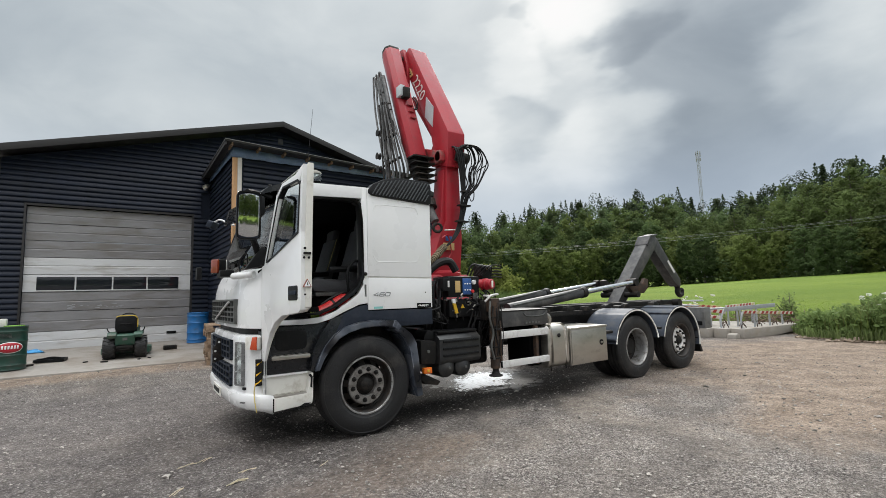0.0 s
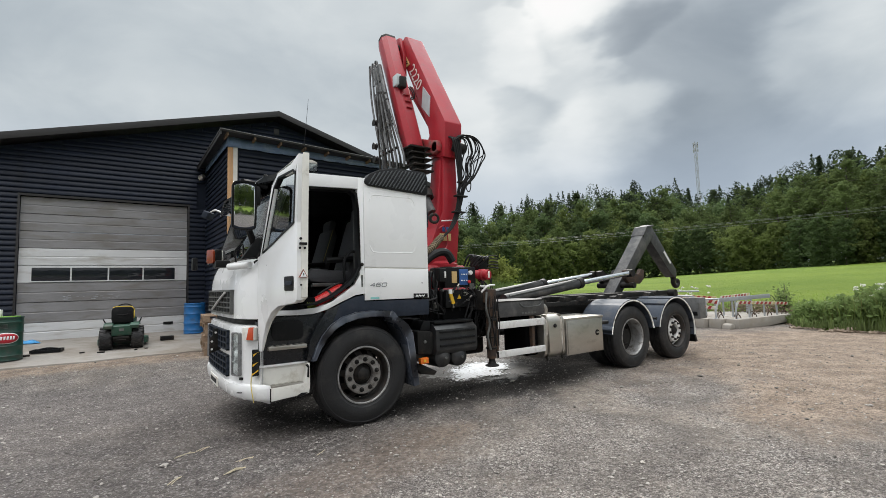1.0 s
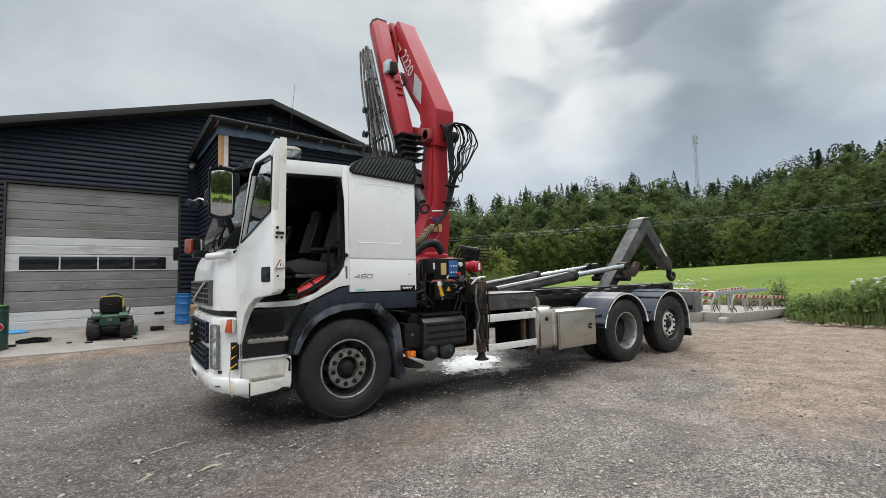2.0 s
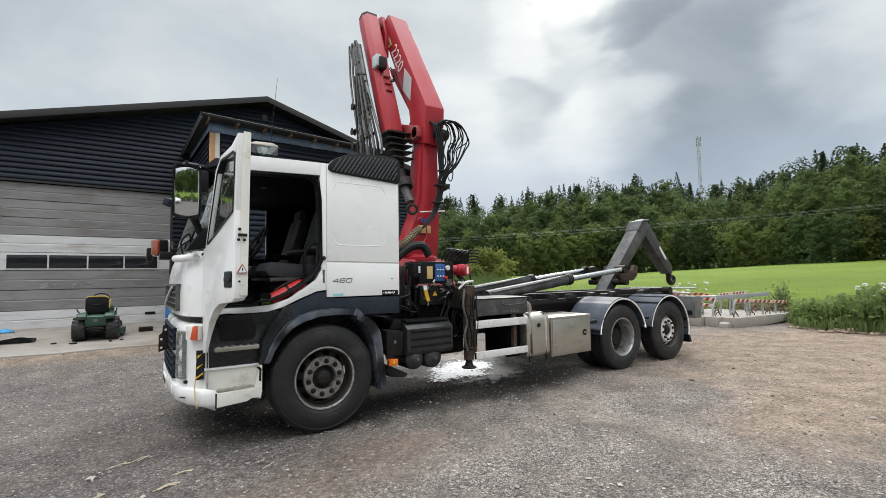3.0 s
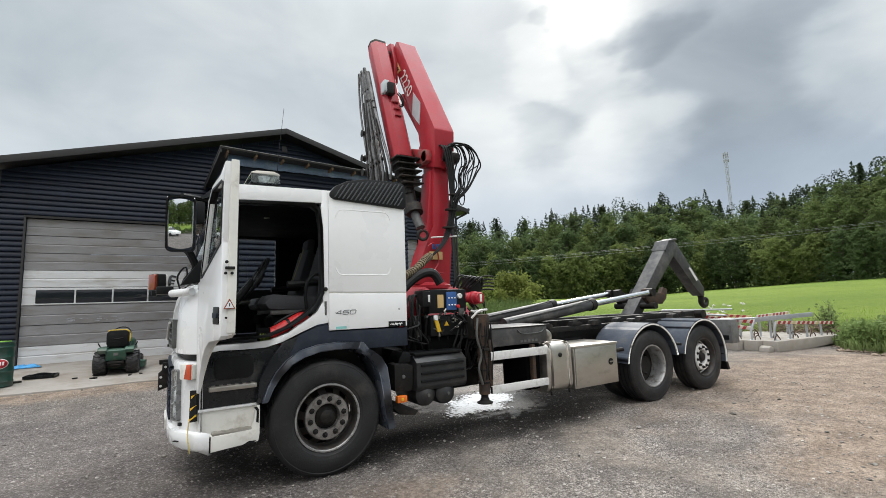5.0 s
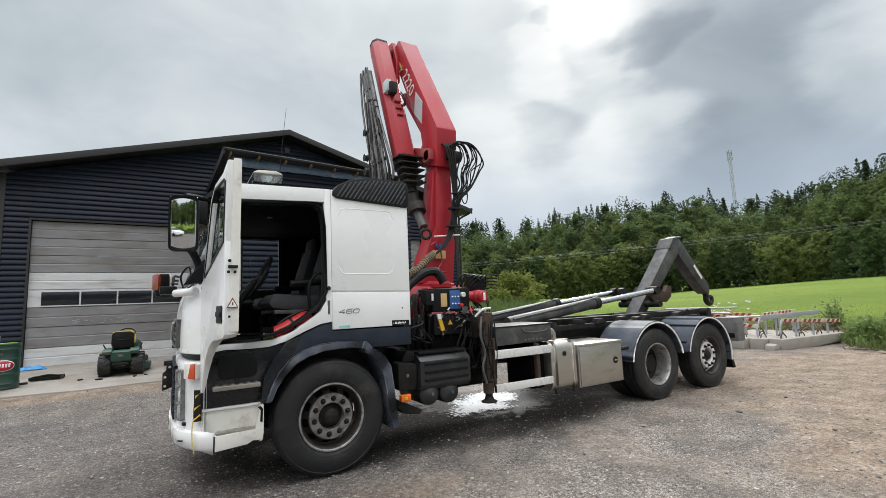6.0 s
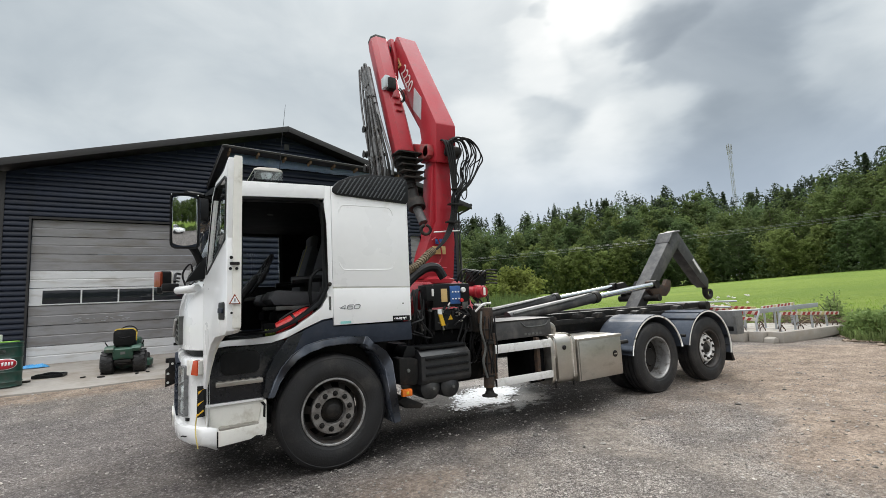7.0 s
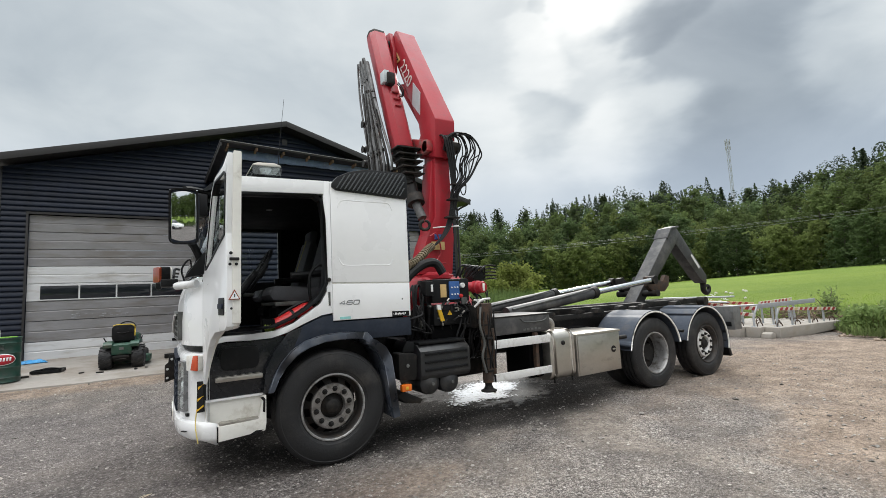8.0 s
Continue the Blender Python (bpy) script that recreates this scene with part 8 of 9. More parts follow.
part("leg_rail", box(B(), 1.925, 1.965, 0.06, 0.10, 0.55, 1.10, 0.006), M_RUST, leg)
far_leg = part("far_outrigger_leg", tube(B(), [(1.845, WIDE - 0.08, 0.48), (1.845, WIDE - 0.08, 1.36)], 0.06, 16), M_RUST, truck)
part("foot", lathe(B(), [(0.0, 0.0), (0.12, 0.0), (0.12, 0.012), (0.0, 0.06)], 20, pose(1.845, WIDE - 0.08, 0.42)), M_IRON, far_leg)

# ---- garden tractor ----
M_GREEN = mat("faded_tractor_green", (0.022, 0.075, 0.050), 0.45, var=0.15, scale=5, bump=0.05, bscale=60, dirt=((0.10, 0.09, 0.07), 0.4, 6))
M_SEATY = mat("yellow_seat_shell", (0.62, 0.44, 0.05), 0.5, var=0.1, scale=6, bump=0.05)


def build_mower():
    mo = thing("garden_tractor", "green garden tractor with black seat seen from behind on the apron", "lawn mower", pose(-2.22, 8.80, 0.197, 0, 0, -3) @ Matrix.Diagonal((0.93, 0.93, 0.93, 1)))
    for sx in (-1, 1):
        m = pose(sx * 0.33, 0.0, 0.27, 0, 90, 0)
        w = part("rear_wheel", lathe(B(), [(0.10, -0.13), (0.22, -0.135), (0.265, -0.10), (0.275, -0.05), (0.275, 0.05), (0.265, 0.10), (0.22, 0.135), (0.10, 0.13)], 30, m), M_RUBBER, mo)
        for k in range(16):
            a = 2 * math.pi * k / 16
            for s2 in (-1, 1):
                q = m @ Matrix.Rotation(a + (0.2 if s2 > 0 else 0), 4, "Z") @ Matrix.Translation((0.272, 0, s2 * 0.06)) @ Matrix.Rotation(radians(28 * s2), 4, "X")
                part("lug", box(B(), -0.012, 0.014, -0.016, 0.016, -0.07, 0.07, 0, q), M_RUBBER, w)
        part("hub", lathe(B(), [(0.0, -0.1), (0.09, -0.1), (0.11, -0.12), (0.11, 0.12), (0.0, 0.1)], 18, m), M_SEATY, w)
        m2 = pose(sx * 0.36, 1.15, 0.19, 0, 90, 0)
        part("front_wheel", lathe(B(), [(0.06, -0.07), (0.16, -0.075), (0.19, -0.04), (0.19, 0.04), (0.16, 0.075), (0.06, 0.07)], 24, m2), M_RUBBER, mo)
        part("fender", prism(B(), [(-0.30, 0.52), (-0.34, 0.60), (-0.24, 0.66), (0.40, 0.66), (0.46, 0.56), (0.40, 0.58), (-0.2, 0.60)], "x", sx * 0.18, sx * 0.37), M_GREEN, mo, bevel=0.015)
        part("lever", tube(B(), bow([(sx * 0.33, 0.10, 0.62), (sx * 0.38, 0.08, 0.70), (sx * 0.40, 0.02, 0.76)], 3), 0.014, 7), M_BLACK, mo)
    part("rear_body", prism(B(), [(-0.22, 0.34), (-0.28, 0.58), (-0.20, 0.62), (0.5, 0.62), (0.5, 0.30)], "x", -0.21, 0.21), M_GREEN, mo, bevel=0.02)
    part("rear_emblem", box(B(), -0.05, 0.05, -0.268, -0.255, 0.46, 0.53, 0.01), M_PIPE, mo)
    part("hitch", box(B(), -0.17, 0.17, -0.30, 0.0, 0.27, 0.33, 0.015), M_IRON, mo)
    part("tow_plate", box(B(), -0.10, 0.10, -0.34, -0.2, 0.24, 0.255, 0.005), M_IRON, mo)
    part("axle_box", box(B(), -0.26, 0.26, -0.12, 0.14, 0.18, 0.34, 0.02), M_IRON, mo)
    st = part("seat_back", prism(B(), rounded(-0.235, 0.235, 0.66, 1.06, 0.10, 6), "y", -0.05, 0.05), M_BLACK, mo, "black padded seat with yellow rim", bevel=0.03)
    part("seat_rim", band(B(), rounded(-0.255, 0.255, 0.655, 1.08, 0.12, 6)[6:18], rounded(-0.215, 0.215, 0.67, 1.045, 0.09, 6)[6:18], "y", -0.02, 0.075), M_SEATY, st, bevel=0.008)
    part("seat_crease", tube(B(), bow([(-0.12, -0.055, 0.88), (0.0, -0.06, 0.855), (0.12, -0.055, 0.88)], 4), 0.01, 6), M_BLACK, st)
    part("seat_cushion", prism(B(), rounded(-0.23, 0.23, 0.0, 0.42, 0.08, 5), "z", 0.64, 0.76), M_BLACK, mo, bevel=0.03)
    part("hood", prism(B(), rounded(-0.24, 0.24, 0.45, 0.80, 0.10, 5), "y", 0.75, 1.45), M_GREEN, mo, bevel=0.03)
    part("mower_deck", prism(B(), rounded(-0.55, 0.55, 0.30, 0.95, 0.15, 5), "z", 0.08, 0.24), M_GREEN, mo, bevel=0.02)
    sw = [Vector((0.19 * math.cos(a), 0.62 + 0.12 * math.sin(a), 0.98 + 0.14 * math.sin(a))) for a in (2 * math.pi * k / 20 for k in range(21))]
    part("steering_wheel", tube(B(), sw, 0.016, 7), M_BLACK, mo)
    part("steering_post", tube(B(), [(0, 0.62, 0.98), (0, 0.75, 0.70)], 0.03, 8), M_BLACK, mo)
    return mo


build_mower()

# ---- barrels ----
M_DRUMG = mat("dark_green_drum", (0.010, 0.048, 0.034), 0.4, var=0.15, scale=4, bump=0.06, bscale=30, dirt=((0.05, 0.05, 0.045), 0.35, 5))
M_DRUMB = mat("blue_drum", (0.014, 0.145, 0.40), 0.4, var=0.12, scale=4, bump=0.06, bscale=30, dirt=((0.05, 0.11, 0.19), 0.4, 5))
M_LOGO = mat("red_logo_field", (0.42, 0.015, 0.03), 0.4, var=0.06, bump=0.0)
M_TARP = mat("bright_blue_sheet", (0.05, 0.30, 0.62), 0.4, var=0.2, scale=6, bump=0.3, bscale=8)


def drum(name, label, x, y, z, material, m_turn=0.0):
    d = thing(name, label, "barrel", pose(x, y, z, 0, 0, m_turn), group="")
    prof = [(0.0, 0.0), (0.285, 0.0), (0.292, 0.012), (0.285, 0.025)]
    for h in (0.10, 0.30, 0.58, 0.78):
        prof += [(0.283, h - 0.02), (0.294, h), (0.283, h + 0.02)]
    prof += [(0.285, 0.86), (0.294, 0.872), (0.290, 0.885), (0.275, 0.875), (0.0, 0.872)]
    part("barrel_body", lathe(B(), prof, 44, Matrix.Identity(4)), material, d)
    part("bung", lathe(B(), [(0.03, 0.872), (0.03, 0.89), (0.0, 0.89)], 12, Matrix.Translation((0.12, 0.1, 0))), M_IRON, d)
    return d


gd = drum("green_barrel", "dark green oil barrel with a red oval mark beside the door", -4.20, 8.42, 0.195, M_DRUMG)
# oval mark wrapped on the barrel's face
def on_drum(u, z, r=0.297):
    a = radians(-78) + u / r
    return (r * math.cos(a), r * math.sin(a), z)


def patch(name, outline, material, parent, r, label=""):
    c = (sum(p[0] for p in outline) / len(outline), sum(p[1] for p in outline) / len(outline))
    verts, faces, n = [on_drum(*c, r)], [], len(outline)
    for k in (0.5, 1.0):
        verts += [on_drum(c[0] + (u - c[0]) * k, c[1] + (z - c[1]) * k, r) for u, z in outline]
    for k in range(n):
        j = (k + 1) % n
        faces += [(0, 1 + k, 1 + j), (1 + k, 1 + n + k, 1 + n + j, 1 + j)]
    ob = raw(name, verts, faces, material, parent, label, smooth=60)
    s = ob.modifiers.new("thickness", "SOLIDIFY")
    s.thickness = 0.002
    return ob


oval = [(0.20 * math.cos(a), 0.46 + 0.10 * math.sin(a)) for a in (2 * math.pi * k / 32 for k in range(32))]
patch("emblem_rim", [(u * 1.07, 0.46 + (z - 0.46) * 1.12) for u, z in oval], M_WHITE, gd, 0.2965)
patch("emblem", oval, M_LOGO, gd, 0.2995, "red oval emblem with white bars")
for k in range(6):
    u = -0.135 + k * 0.048
    patch("bar", [(u, 0.43), (u + 0.030, 0.43), (u + 0.036, 0.50), (u + 0.006, 0.50)], M_WHITE, gd, 0.302)
for k in range(10):
    u = -0.30 + 0.03 * (k % 5)
    patch("check", [(u, 0.39 + 0.03 * (k // 5) + 0.03 * (k % 2)), (u + 0.03, 0.39 + 0.03 * (k // 5) + 0.03 * (k % 2)), (u + 0.03, 0.42 + 0.03 * (k // 5) + 0.03 * (k % 2)), (u, 0.42 + 0.03 * (k // 5) + 0.03 * (k % 2))], M_WHITE if k % 2 else M_BLACK, gd, 0.299)
for k in range(4):
    patch("print_line", [(-0.22, 0.66 + 0.025 * k), (0.02, 0.66 + 0.025 * k), (0.02, 0.667 + 0.025 * k), (-0.22, 0.667 + 0.025 * k)], M_PIPE, gd, 0.2955)
can = thing("canister", "white plastic canister on the green barrel", "canister", pose(-4.34, 8.38, 1.078))
part("can_body", box(B(), -0.12, 0.09, -0.08, 0.08, 0.0, 0.16, 0.02), M_WHITE_OLD, can)
part("can_cap", lathe(B(), [(0.03, 0.16), (0.03, 0.18), (0.0, 0.18)], 12, Matrix.Identity(4)), M_BLACK, can)
rag = thing("green_rag", "bright green rag on the barrel lid", "rag", pose(-4.12, 8.30, 1.076))
part("cloth", prism(B(), [(-0.15, -0.08), (0.08, -0.10), (0.17, 0.02), (0.05, 0.12), (-0.12, 0.08)], "z", 0.0, 0.022), mat("lime_cloth", (0.20, 0.42, 0.06), 0.8, var=0.2, scale=9, bump=0.4, bscale=14), rag, bevel=0.008)
drum("blue_barrel", "bright blue steel barrel beside the roller door", -0.48, 11.0, 0.275, M_DRUMB)

# ---- pallet, tray, sheet, brick on the apron ----
M_OLDWOOD = mat("weathered_pallet_wood", (0.30, 0.21, 0.14), 0.85, var=0.25, scale=4, bump=0.3, bscale=20, dirt=((0.14, 0.10, 0.07), 0.5, 4), stretch=(1, 1, 4))
pal = thing("pallet", "weathered wooden pallet in a low stack on the apron edge", "pallet", pose(-0.74, 6.62, 0.095, 0, 0, -4), "stacked pallets")
for k in range(3):
    part("bottom_board", box(B(), 0.0, 0.8, 0.0 + 0.525 * k, 0.12 + 0.525 * k, 0.0, 0.022, 0.004), M_OLDWOOD, pal)
    for j in range(3):
        part("block", box(B(), 0.0 + 0.33 * j, 0.14 + 0.33 * j, 0.0 + 0.525 * k, 0.12 + 0.525 * k, 0.022, 0.10, 0.005), M_OLDWOOD, pal)
    part("stringer", box(B(), 0.0 + 0.33 * k, 0.14 + 0.33 * k, 0.0, 1.17, 0.10, 0.120, 0.004), M_OLDWOOD, pal)
for k in range(5):
    part("board", box(B(), 0.0, 0.8, 0.265 * k, 0.265 * k + 0.12, 0.120, 0.142, 0.004), M_OLDWOOD, pal)
for k in range(1, 6):
    copy_thing(pal, pose(-0.74 + 0.03 * math.sin(k * 2.2), 6.62 + 0.03 * math.cos(k * 3.1), 0.095 + 0.144 * k, 0, 0, -4 + 2.5 * math.sin(k * 1.9)))
tray = thing("drip_tray", "black plastic drip tray lying on the concrete", "tray", pose(-3.62, 9.25, 0.222, 0, 0, -6) @ Matrix.Diagonal((0.66, 0.66, 0.8, 1)))
part("tray_floor", prism(B(), rounded(-0.40, 0.40, -0.28, 0.28, 0.06, 4), "z", 0.0, 0.012), M_BLACK, tray)
part("tray_rim", band(B(), rounded(-0.42, 0.42, -0.30, 0.30, 0.07, 4), rounded(-0.385, 0.385, -0.265, 0.265, 0.05, 4), "z", 0.0, 0.075, closed=True), M_BLACK, tray, bevel=0.006)
part("tray_lip", tube(B(), bow([(-0.3, 0, 0.07), (0.0, 0.05, 0.11), (0.3, 0.02, 0.08)], 4), 0.018, 6), M_BLACK, tray)
random.seed(3)
sheet = thing("plastic_sheet", "crumpled bright blue plastic sheet by the door", "sheet", pose(-4.38, 11.35, 0.285, 0, 0, 8) @ Matrix.Diagonal((0.68, 0.8, 0.8, 1)))
verts, faces, nu, nv = [], [], 18, 8
for j in range(nv + 1):
    for i in range(nu + 1):
        x, y = -0.55 + 1.1 * i / nu, -0.22 + 0.44 * j / nv
        e = min(1.0, min(i, nu - i, j * 2, (nv - j) * 2) / 3.0)
        verts.append((x + random.uniform(-0.03, 0.03), y + random.uniform(-0.03, 0.03), 0.006 + e * (0.05 + 0.10 * abs(noise.noise((x * 4, y * 6, 2))))))
for j in range(nv):
    for i in range(nu):
        a = j * (nu + 1) + i
        faces.append((a, a + 1, a + nu + 2, a + nu + 1))
s_ = raw("sheet_fold", verts, faces, M_TARP, sheet, smooth=25)
s_.modifiers.new("thickness", "SOLIDIFY").thickness = 0.004
dr = thing("iron_block", "dark iron block lying on the apron", "block", pose(-1.25, 9.75, 0.235, 0, 0, 8))
part("block_body", box(B(), -0.15, 0.15, -0.07, 0.07, 0.0, 0.11, 0.012), M_IRON, dr)
part("block_slot", box(B(), -0.10, 0.10, -0.075, -0.065, 0.03, 0.085, 0.004), M_BLACK, dr)
for k, (x, y, r) in enumerate(((-3.95, 8.75, 0.05), (-2.95, 8.6, 0.03), (-1.95, 8.35, 0.03), (-1.75, 8.45, 0.025), (-2.6, 8.35, 0.035))):
    sc = thing("scrap_piece", "small dark scrap piece on the concrete", "scrap", pose(x, y, rise(x, y) + 0.03, 0, 0, 40 * k), "scrap on the apron")
    part("lump", prism(B(), [(-r * 2, -r), (r, -r * 1.2), (r * 2.2, 0), (r * 0.5, r), (-r * 1.5, r * 0.6)], "z", 0.0, r * 0.9), M_IRON, sc, bevel=r * 0.2)

# ---- concrete beams and road barriers at the yard's edge ----
M_BEAM = mat("pale_cast_concrete", (0.30, 0.28, 0.25), 0.85, var=0.12, scale=2.5, bump=0.25, bscale=25, dirt=((0.27, 0.24, 0.20), 0.5, 3))
M_GALV = mat("galvanised_steel", (0.36, 0.38, 0.40), 0.5, 0.3, var=0.12, scale=7, bump=0.05)
M_STRIPER = mat("red_stripe", (0.30, 0.032, 0.032), 0.5, var=0.15, scale=9, bump=0.03)
M_STRIPEW = mat("white_stripe", (0.56, 0.52, 0.45), 0.5, var=0.1, scale=9, bump=0.03)
M_STRIPEY = mat("faded_stripe", (0.55, 0.44, 0.22), 0.6, var=0.25, scale=9, bump=0.05)
BM = pose(11.93, 1.36, 0.0, 0, -0.6, -10)


def concrete_beam(k):
    ln = (3.75, 3.3, 3.1, 3.4, 3.2, 3.1)[k]
    be = thing("concrete_beam", "pale cast concrete beam with lifting loops at the yard edge", "beam", BM @ Matrix.Translation((-0.16 * k + 0.11 * math.sin(k * 3.1), 0.405 * k, 0.0)), "concrete beams")
    part("beam_body", prism(B(), [(0.0, 0.0), (ln * 0.35, 0.0), (ln, 0.13 if k == 0 else 0.04), (ln, 0.27), (0.02, 0.27)], "y", 0.01, 0.39), M_BEAM, be, bevel=0.015)
    for j in range(4):
        x = 0.30 + j * 0.72
        lp = [Vector((x + 0.11 * math.cos(a), 0.19, 0.255 + 0.13 * math.sin(a))) for a in (math.pi * q / 8 for q in range(9))]
        part("lifting_loop", tube(B(), lp, 0.013, 6), M_RUST, be)
    return be


for k in range(6):
    concrete_beam(k)
chunk = thing("concrete_chunk", "broken pale concrete chunk at the beam end", "concrete", BM @ Matrix.Translation((-0.16, 0.08, 0.0)))
part("chunk_body", prism(B(), [(-0.10, 0.0), (0.12, 0.0), (0.12, 0.13), (0.02, 0.17), (-0.07, 0.12)], "y", 0.0, 0.26), M_BEAM, chunk, bevel=0.03)


def barrier(a, c, label, wide=0.10, colours=None, feet=(0.04, 0.36, 0.7), bent=0.0, floor=0.27):
    """A plank from a to c (its top edge) on thin steel legs that reach down to the beams."""
    ba = thing("road_barrier", label, "barrier", group="road barriers")
    a, c = Vector(a), Vector(c)
    run = c - a
    flat = Vector((run.x, run.y, 0)).normalized()
    side = Vector((flat.y, -flat.x, 0))
    for f in feet:
        top = a + run * f - Vector((0, 0, wide * 0.4)) - side * 0.02
        foot = Vector((top.x, top.y, floor))
        if f == feet[0] and bent:
            foot -= flat * bent
            pts = [foot, foot + Vector((0, 0, 0.25)), top]
        else:
            pts = [foot, top]
        part("leg", tube(B(), pts, 0.026, 6), M_GALV, ba)
        part("foot_plate", box(B(), foot.x - 0.06, foot.x + 0.06, foot.y - 0.06, foot.y + 0.06, floor - 0.002, floor + 0.012, 0.003), M_GALV, ba)
    turn = Matrix.Translation(a) @ flat.to_track_quat("X", "Z").to_matrix().to_4x4() @ Matrix.Rotation(-math.asin(run.z / run.length), 4, "Y")
    ln = run.length
    pl = part("plank", box(B(), 0, ln, -0.015, 0.015, -wide, 0.0, 0.003, turn), colours[0] if colours else M_GALV, ba)
    if colours:
        for k in range(int(ln / 0.19)):
            x = 0.02 + k * 0.19
            part("stripe", prism(B(), [(x, -wide + 0.002), (x + 0.10, -wide + 0.002), (x + 0.16, -0.002), (x + 0.06, -0.002)], "y", -0.019, 0.019, turn), colours[1 + (k % 5 == 3) * (len(colours) > 2)], pl)
    return ba


barrier((12.3, 1.50, 0.77), (14.55, 1.07, 0.655), "faded red and yellow striped barrier on steel legs on the beams", 0.085, (M_STRIPEW, M_STRIPER, M_STRIPEY), (0.01, 0.22, 0.52, 0.78), 0.10)
barrier((12.2, 1.95, 0.855), (14.5, 1.50, 0.905), "galvanised barrier rail on steel legs on the beams", 0.12, None, (0.01, 0.25, 0.62), 0.18)
barrier((12.95, 2.24, 0.885), (14.7, 2.15, 0.925), "red and white barrier standing behind on the beams", 0.10, (M_STRIPEW, M_STRIPER, M_STRIPEY), (0.08, 0.5, 0.9))
barrier((13.30, 4.3, 0.88), (13.23, 2.38, 0.73), "red and white striped barrier across the beam ends", 0.11, (M_STRIPEW, M_STRIPER), (0.3, 0.6, 0.9), 0, 0.2)
barrier((13.45, 4.9, 0.98), (12.92, 2.36, 0.875), "red and yellow barrier plank lying over the others", 0.09, (M_STRIPEY, M_STRIPER), (0.25, 0.85), 0, 0.2)
barrier((13.0, 4.2, 0.72), (12.6, 2.2, 0.58), "low red and white barrier among the beams", 0.09, (M_STRIPEW, M_STRIPER), (0.3, 0.8), 0, 0.2)
for x0, y0, z0, x1, y1, z1 in ((12.9, 4.6, 0.93, 13.1, 2.9, 0.86), (13.2, 5.3, 1.02, 14.4, 3.6, 1.0), (12.4, 3.8, 0.74, 12.3, 1.98, 0.83)):
    pp = thing("steel_pole", "long galvanised pole lying on the barriers", "pole", group="poles on the barriers")
    part("pole_tube", tube(B(), [(x0, y0, z0), (x1, y1, z1)], 0.028, 8), M_GALV, pp)
M_BRUSH = mat("brown_brushwood", (0.16, 0.115, 0.08), 0.9, var=0.3, scale=6, bump=0.2, island=0.5)
rb = np.random.default_rng(5)
b = B()
for _ in range(260):
    c = Vector((15.0 + rb.normal(0, 0.35), 1.75 + rb.normal(0, 0.75), 0.10 + 0.40 * rb.random()))
    d = Vector((rb.normal(), rb.normal(), rb.normal() * 0.35)).normalized() * (0.15 + 0.3 * rb.random())
    tube(b, [c - d, c + d * 0.2 + Vector((0, 0, 0.03)), c + d], 0.012, 4, 0.005)
tagged(part("brushwood", b, M_BRUSH, None), "heap of brown twigs behind the concrete beams", "brushwood", kind="stuff")

# ---- mast and power line ----
M_MAST = mat("mast_steel", (0.30, 0.30, 0.31), 0.6, 0.4, var=0.1, bump=0.0)


def polar(az, r, z=0.0):
    return Vector((-1.6 + r * math.cos(radians(az)), -4.5 + r * math.sin(radians(az)), z))


mast = thing("radio_mast", "thin grey lattice radio mast rising behind the wood", "mast", Matrix.Translation(polar(25.7, 300)))
legs = []
for k in range(3):
    a = radians(120 * k + 20)
    legs.append([Vector((0.85 * math.cos(a), 0.85 * math.sin(a), z)) for z in np.linspace(4, 80, 20)])
    part("mast_leg", tube(B(), [legs[k][0], legs[k][-1]], 0.10, 5), M_MAST, mast)
b = B()
for i in range(19):
    for k in range(3):
        p, q = (legs[k][i], legs[(k + 1) % 3][i + 1]) if i % 2 else (legs[(k + 1) % 3][i], legs[k][i + 1])
        tube(b, [p, q], 0.055, 4)
        tube(b, [legs[k][i], legs[(k + 1) % 3][i]], 0.07, 4)
part("lattice", b, M_MAST, mast)
for z_ in (76, 78.5, 80):
    for k in range(3):
        a = radians(120 * k + 80)
        part("aerial", box(B(), 1.25 * math.cos(a) - 0.18, 1.25 * math.cos(a) + 0.18, 1.25 * math.sin(a) - 0.18, 1.25 * math.sin(a) + 0.18, z_ - 0.9, z_ + 0.9), M_MAST, mast)

M_POLE = mat("tarred_pole", (0.15, 0.13, 0.11), 0.85, var=0.2, bump=0.2)
PA, PB = polar(56.6, 62), polar(-6, 84)
ends = []
for p, h in ((PA, 6.3), (PB, 8.0)):
    po = thing("power_pole", "weathered timber power pole at the field", "pole", Matrix.Translation((p.x, p.y, rise(p.x, p.y))), "power poles")
    part("pole_shaft", tube(B(), [(0, 0, -0.5), (0, 0, h)], 0.13, 9, 0.09), M_POLE, po)
    part("cross_arm", tube(B(), [(-0.5, -0.7, h - 0.25), (0.5, 0.7, h - 0.25)], 0.05, 6), M_POLE, po)
    ends.append(Vector((p.x, p.y, rise(p.x, p.y) + h - 0.18)))
for k in range(3):
    o = Vector((0.5, 0.7, 0)) * (k - 1)
    a, c = ends[0] + o + Vector((0, 0, -0.35 * (k == 1))), ends[1] + o + Vector((0, 0, -0.35 * (k == 1)))
    pts = [a + (c - a) * t + Vector((0, 0, -2.4 * t * (1 - t))) for t in np.linspace(0, 1, 18)]
    wi = thing("power_line", "thin power line strung across the field", "cable", group="power lines")
    part("wire", tube(B(), pts, 0.011, 5), mat("wire_%s" % "abc"[k], (0.24, 0.25, 0.25), 0.5, 0.4, bump=0.0), wi)

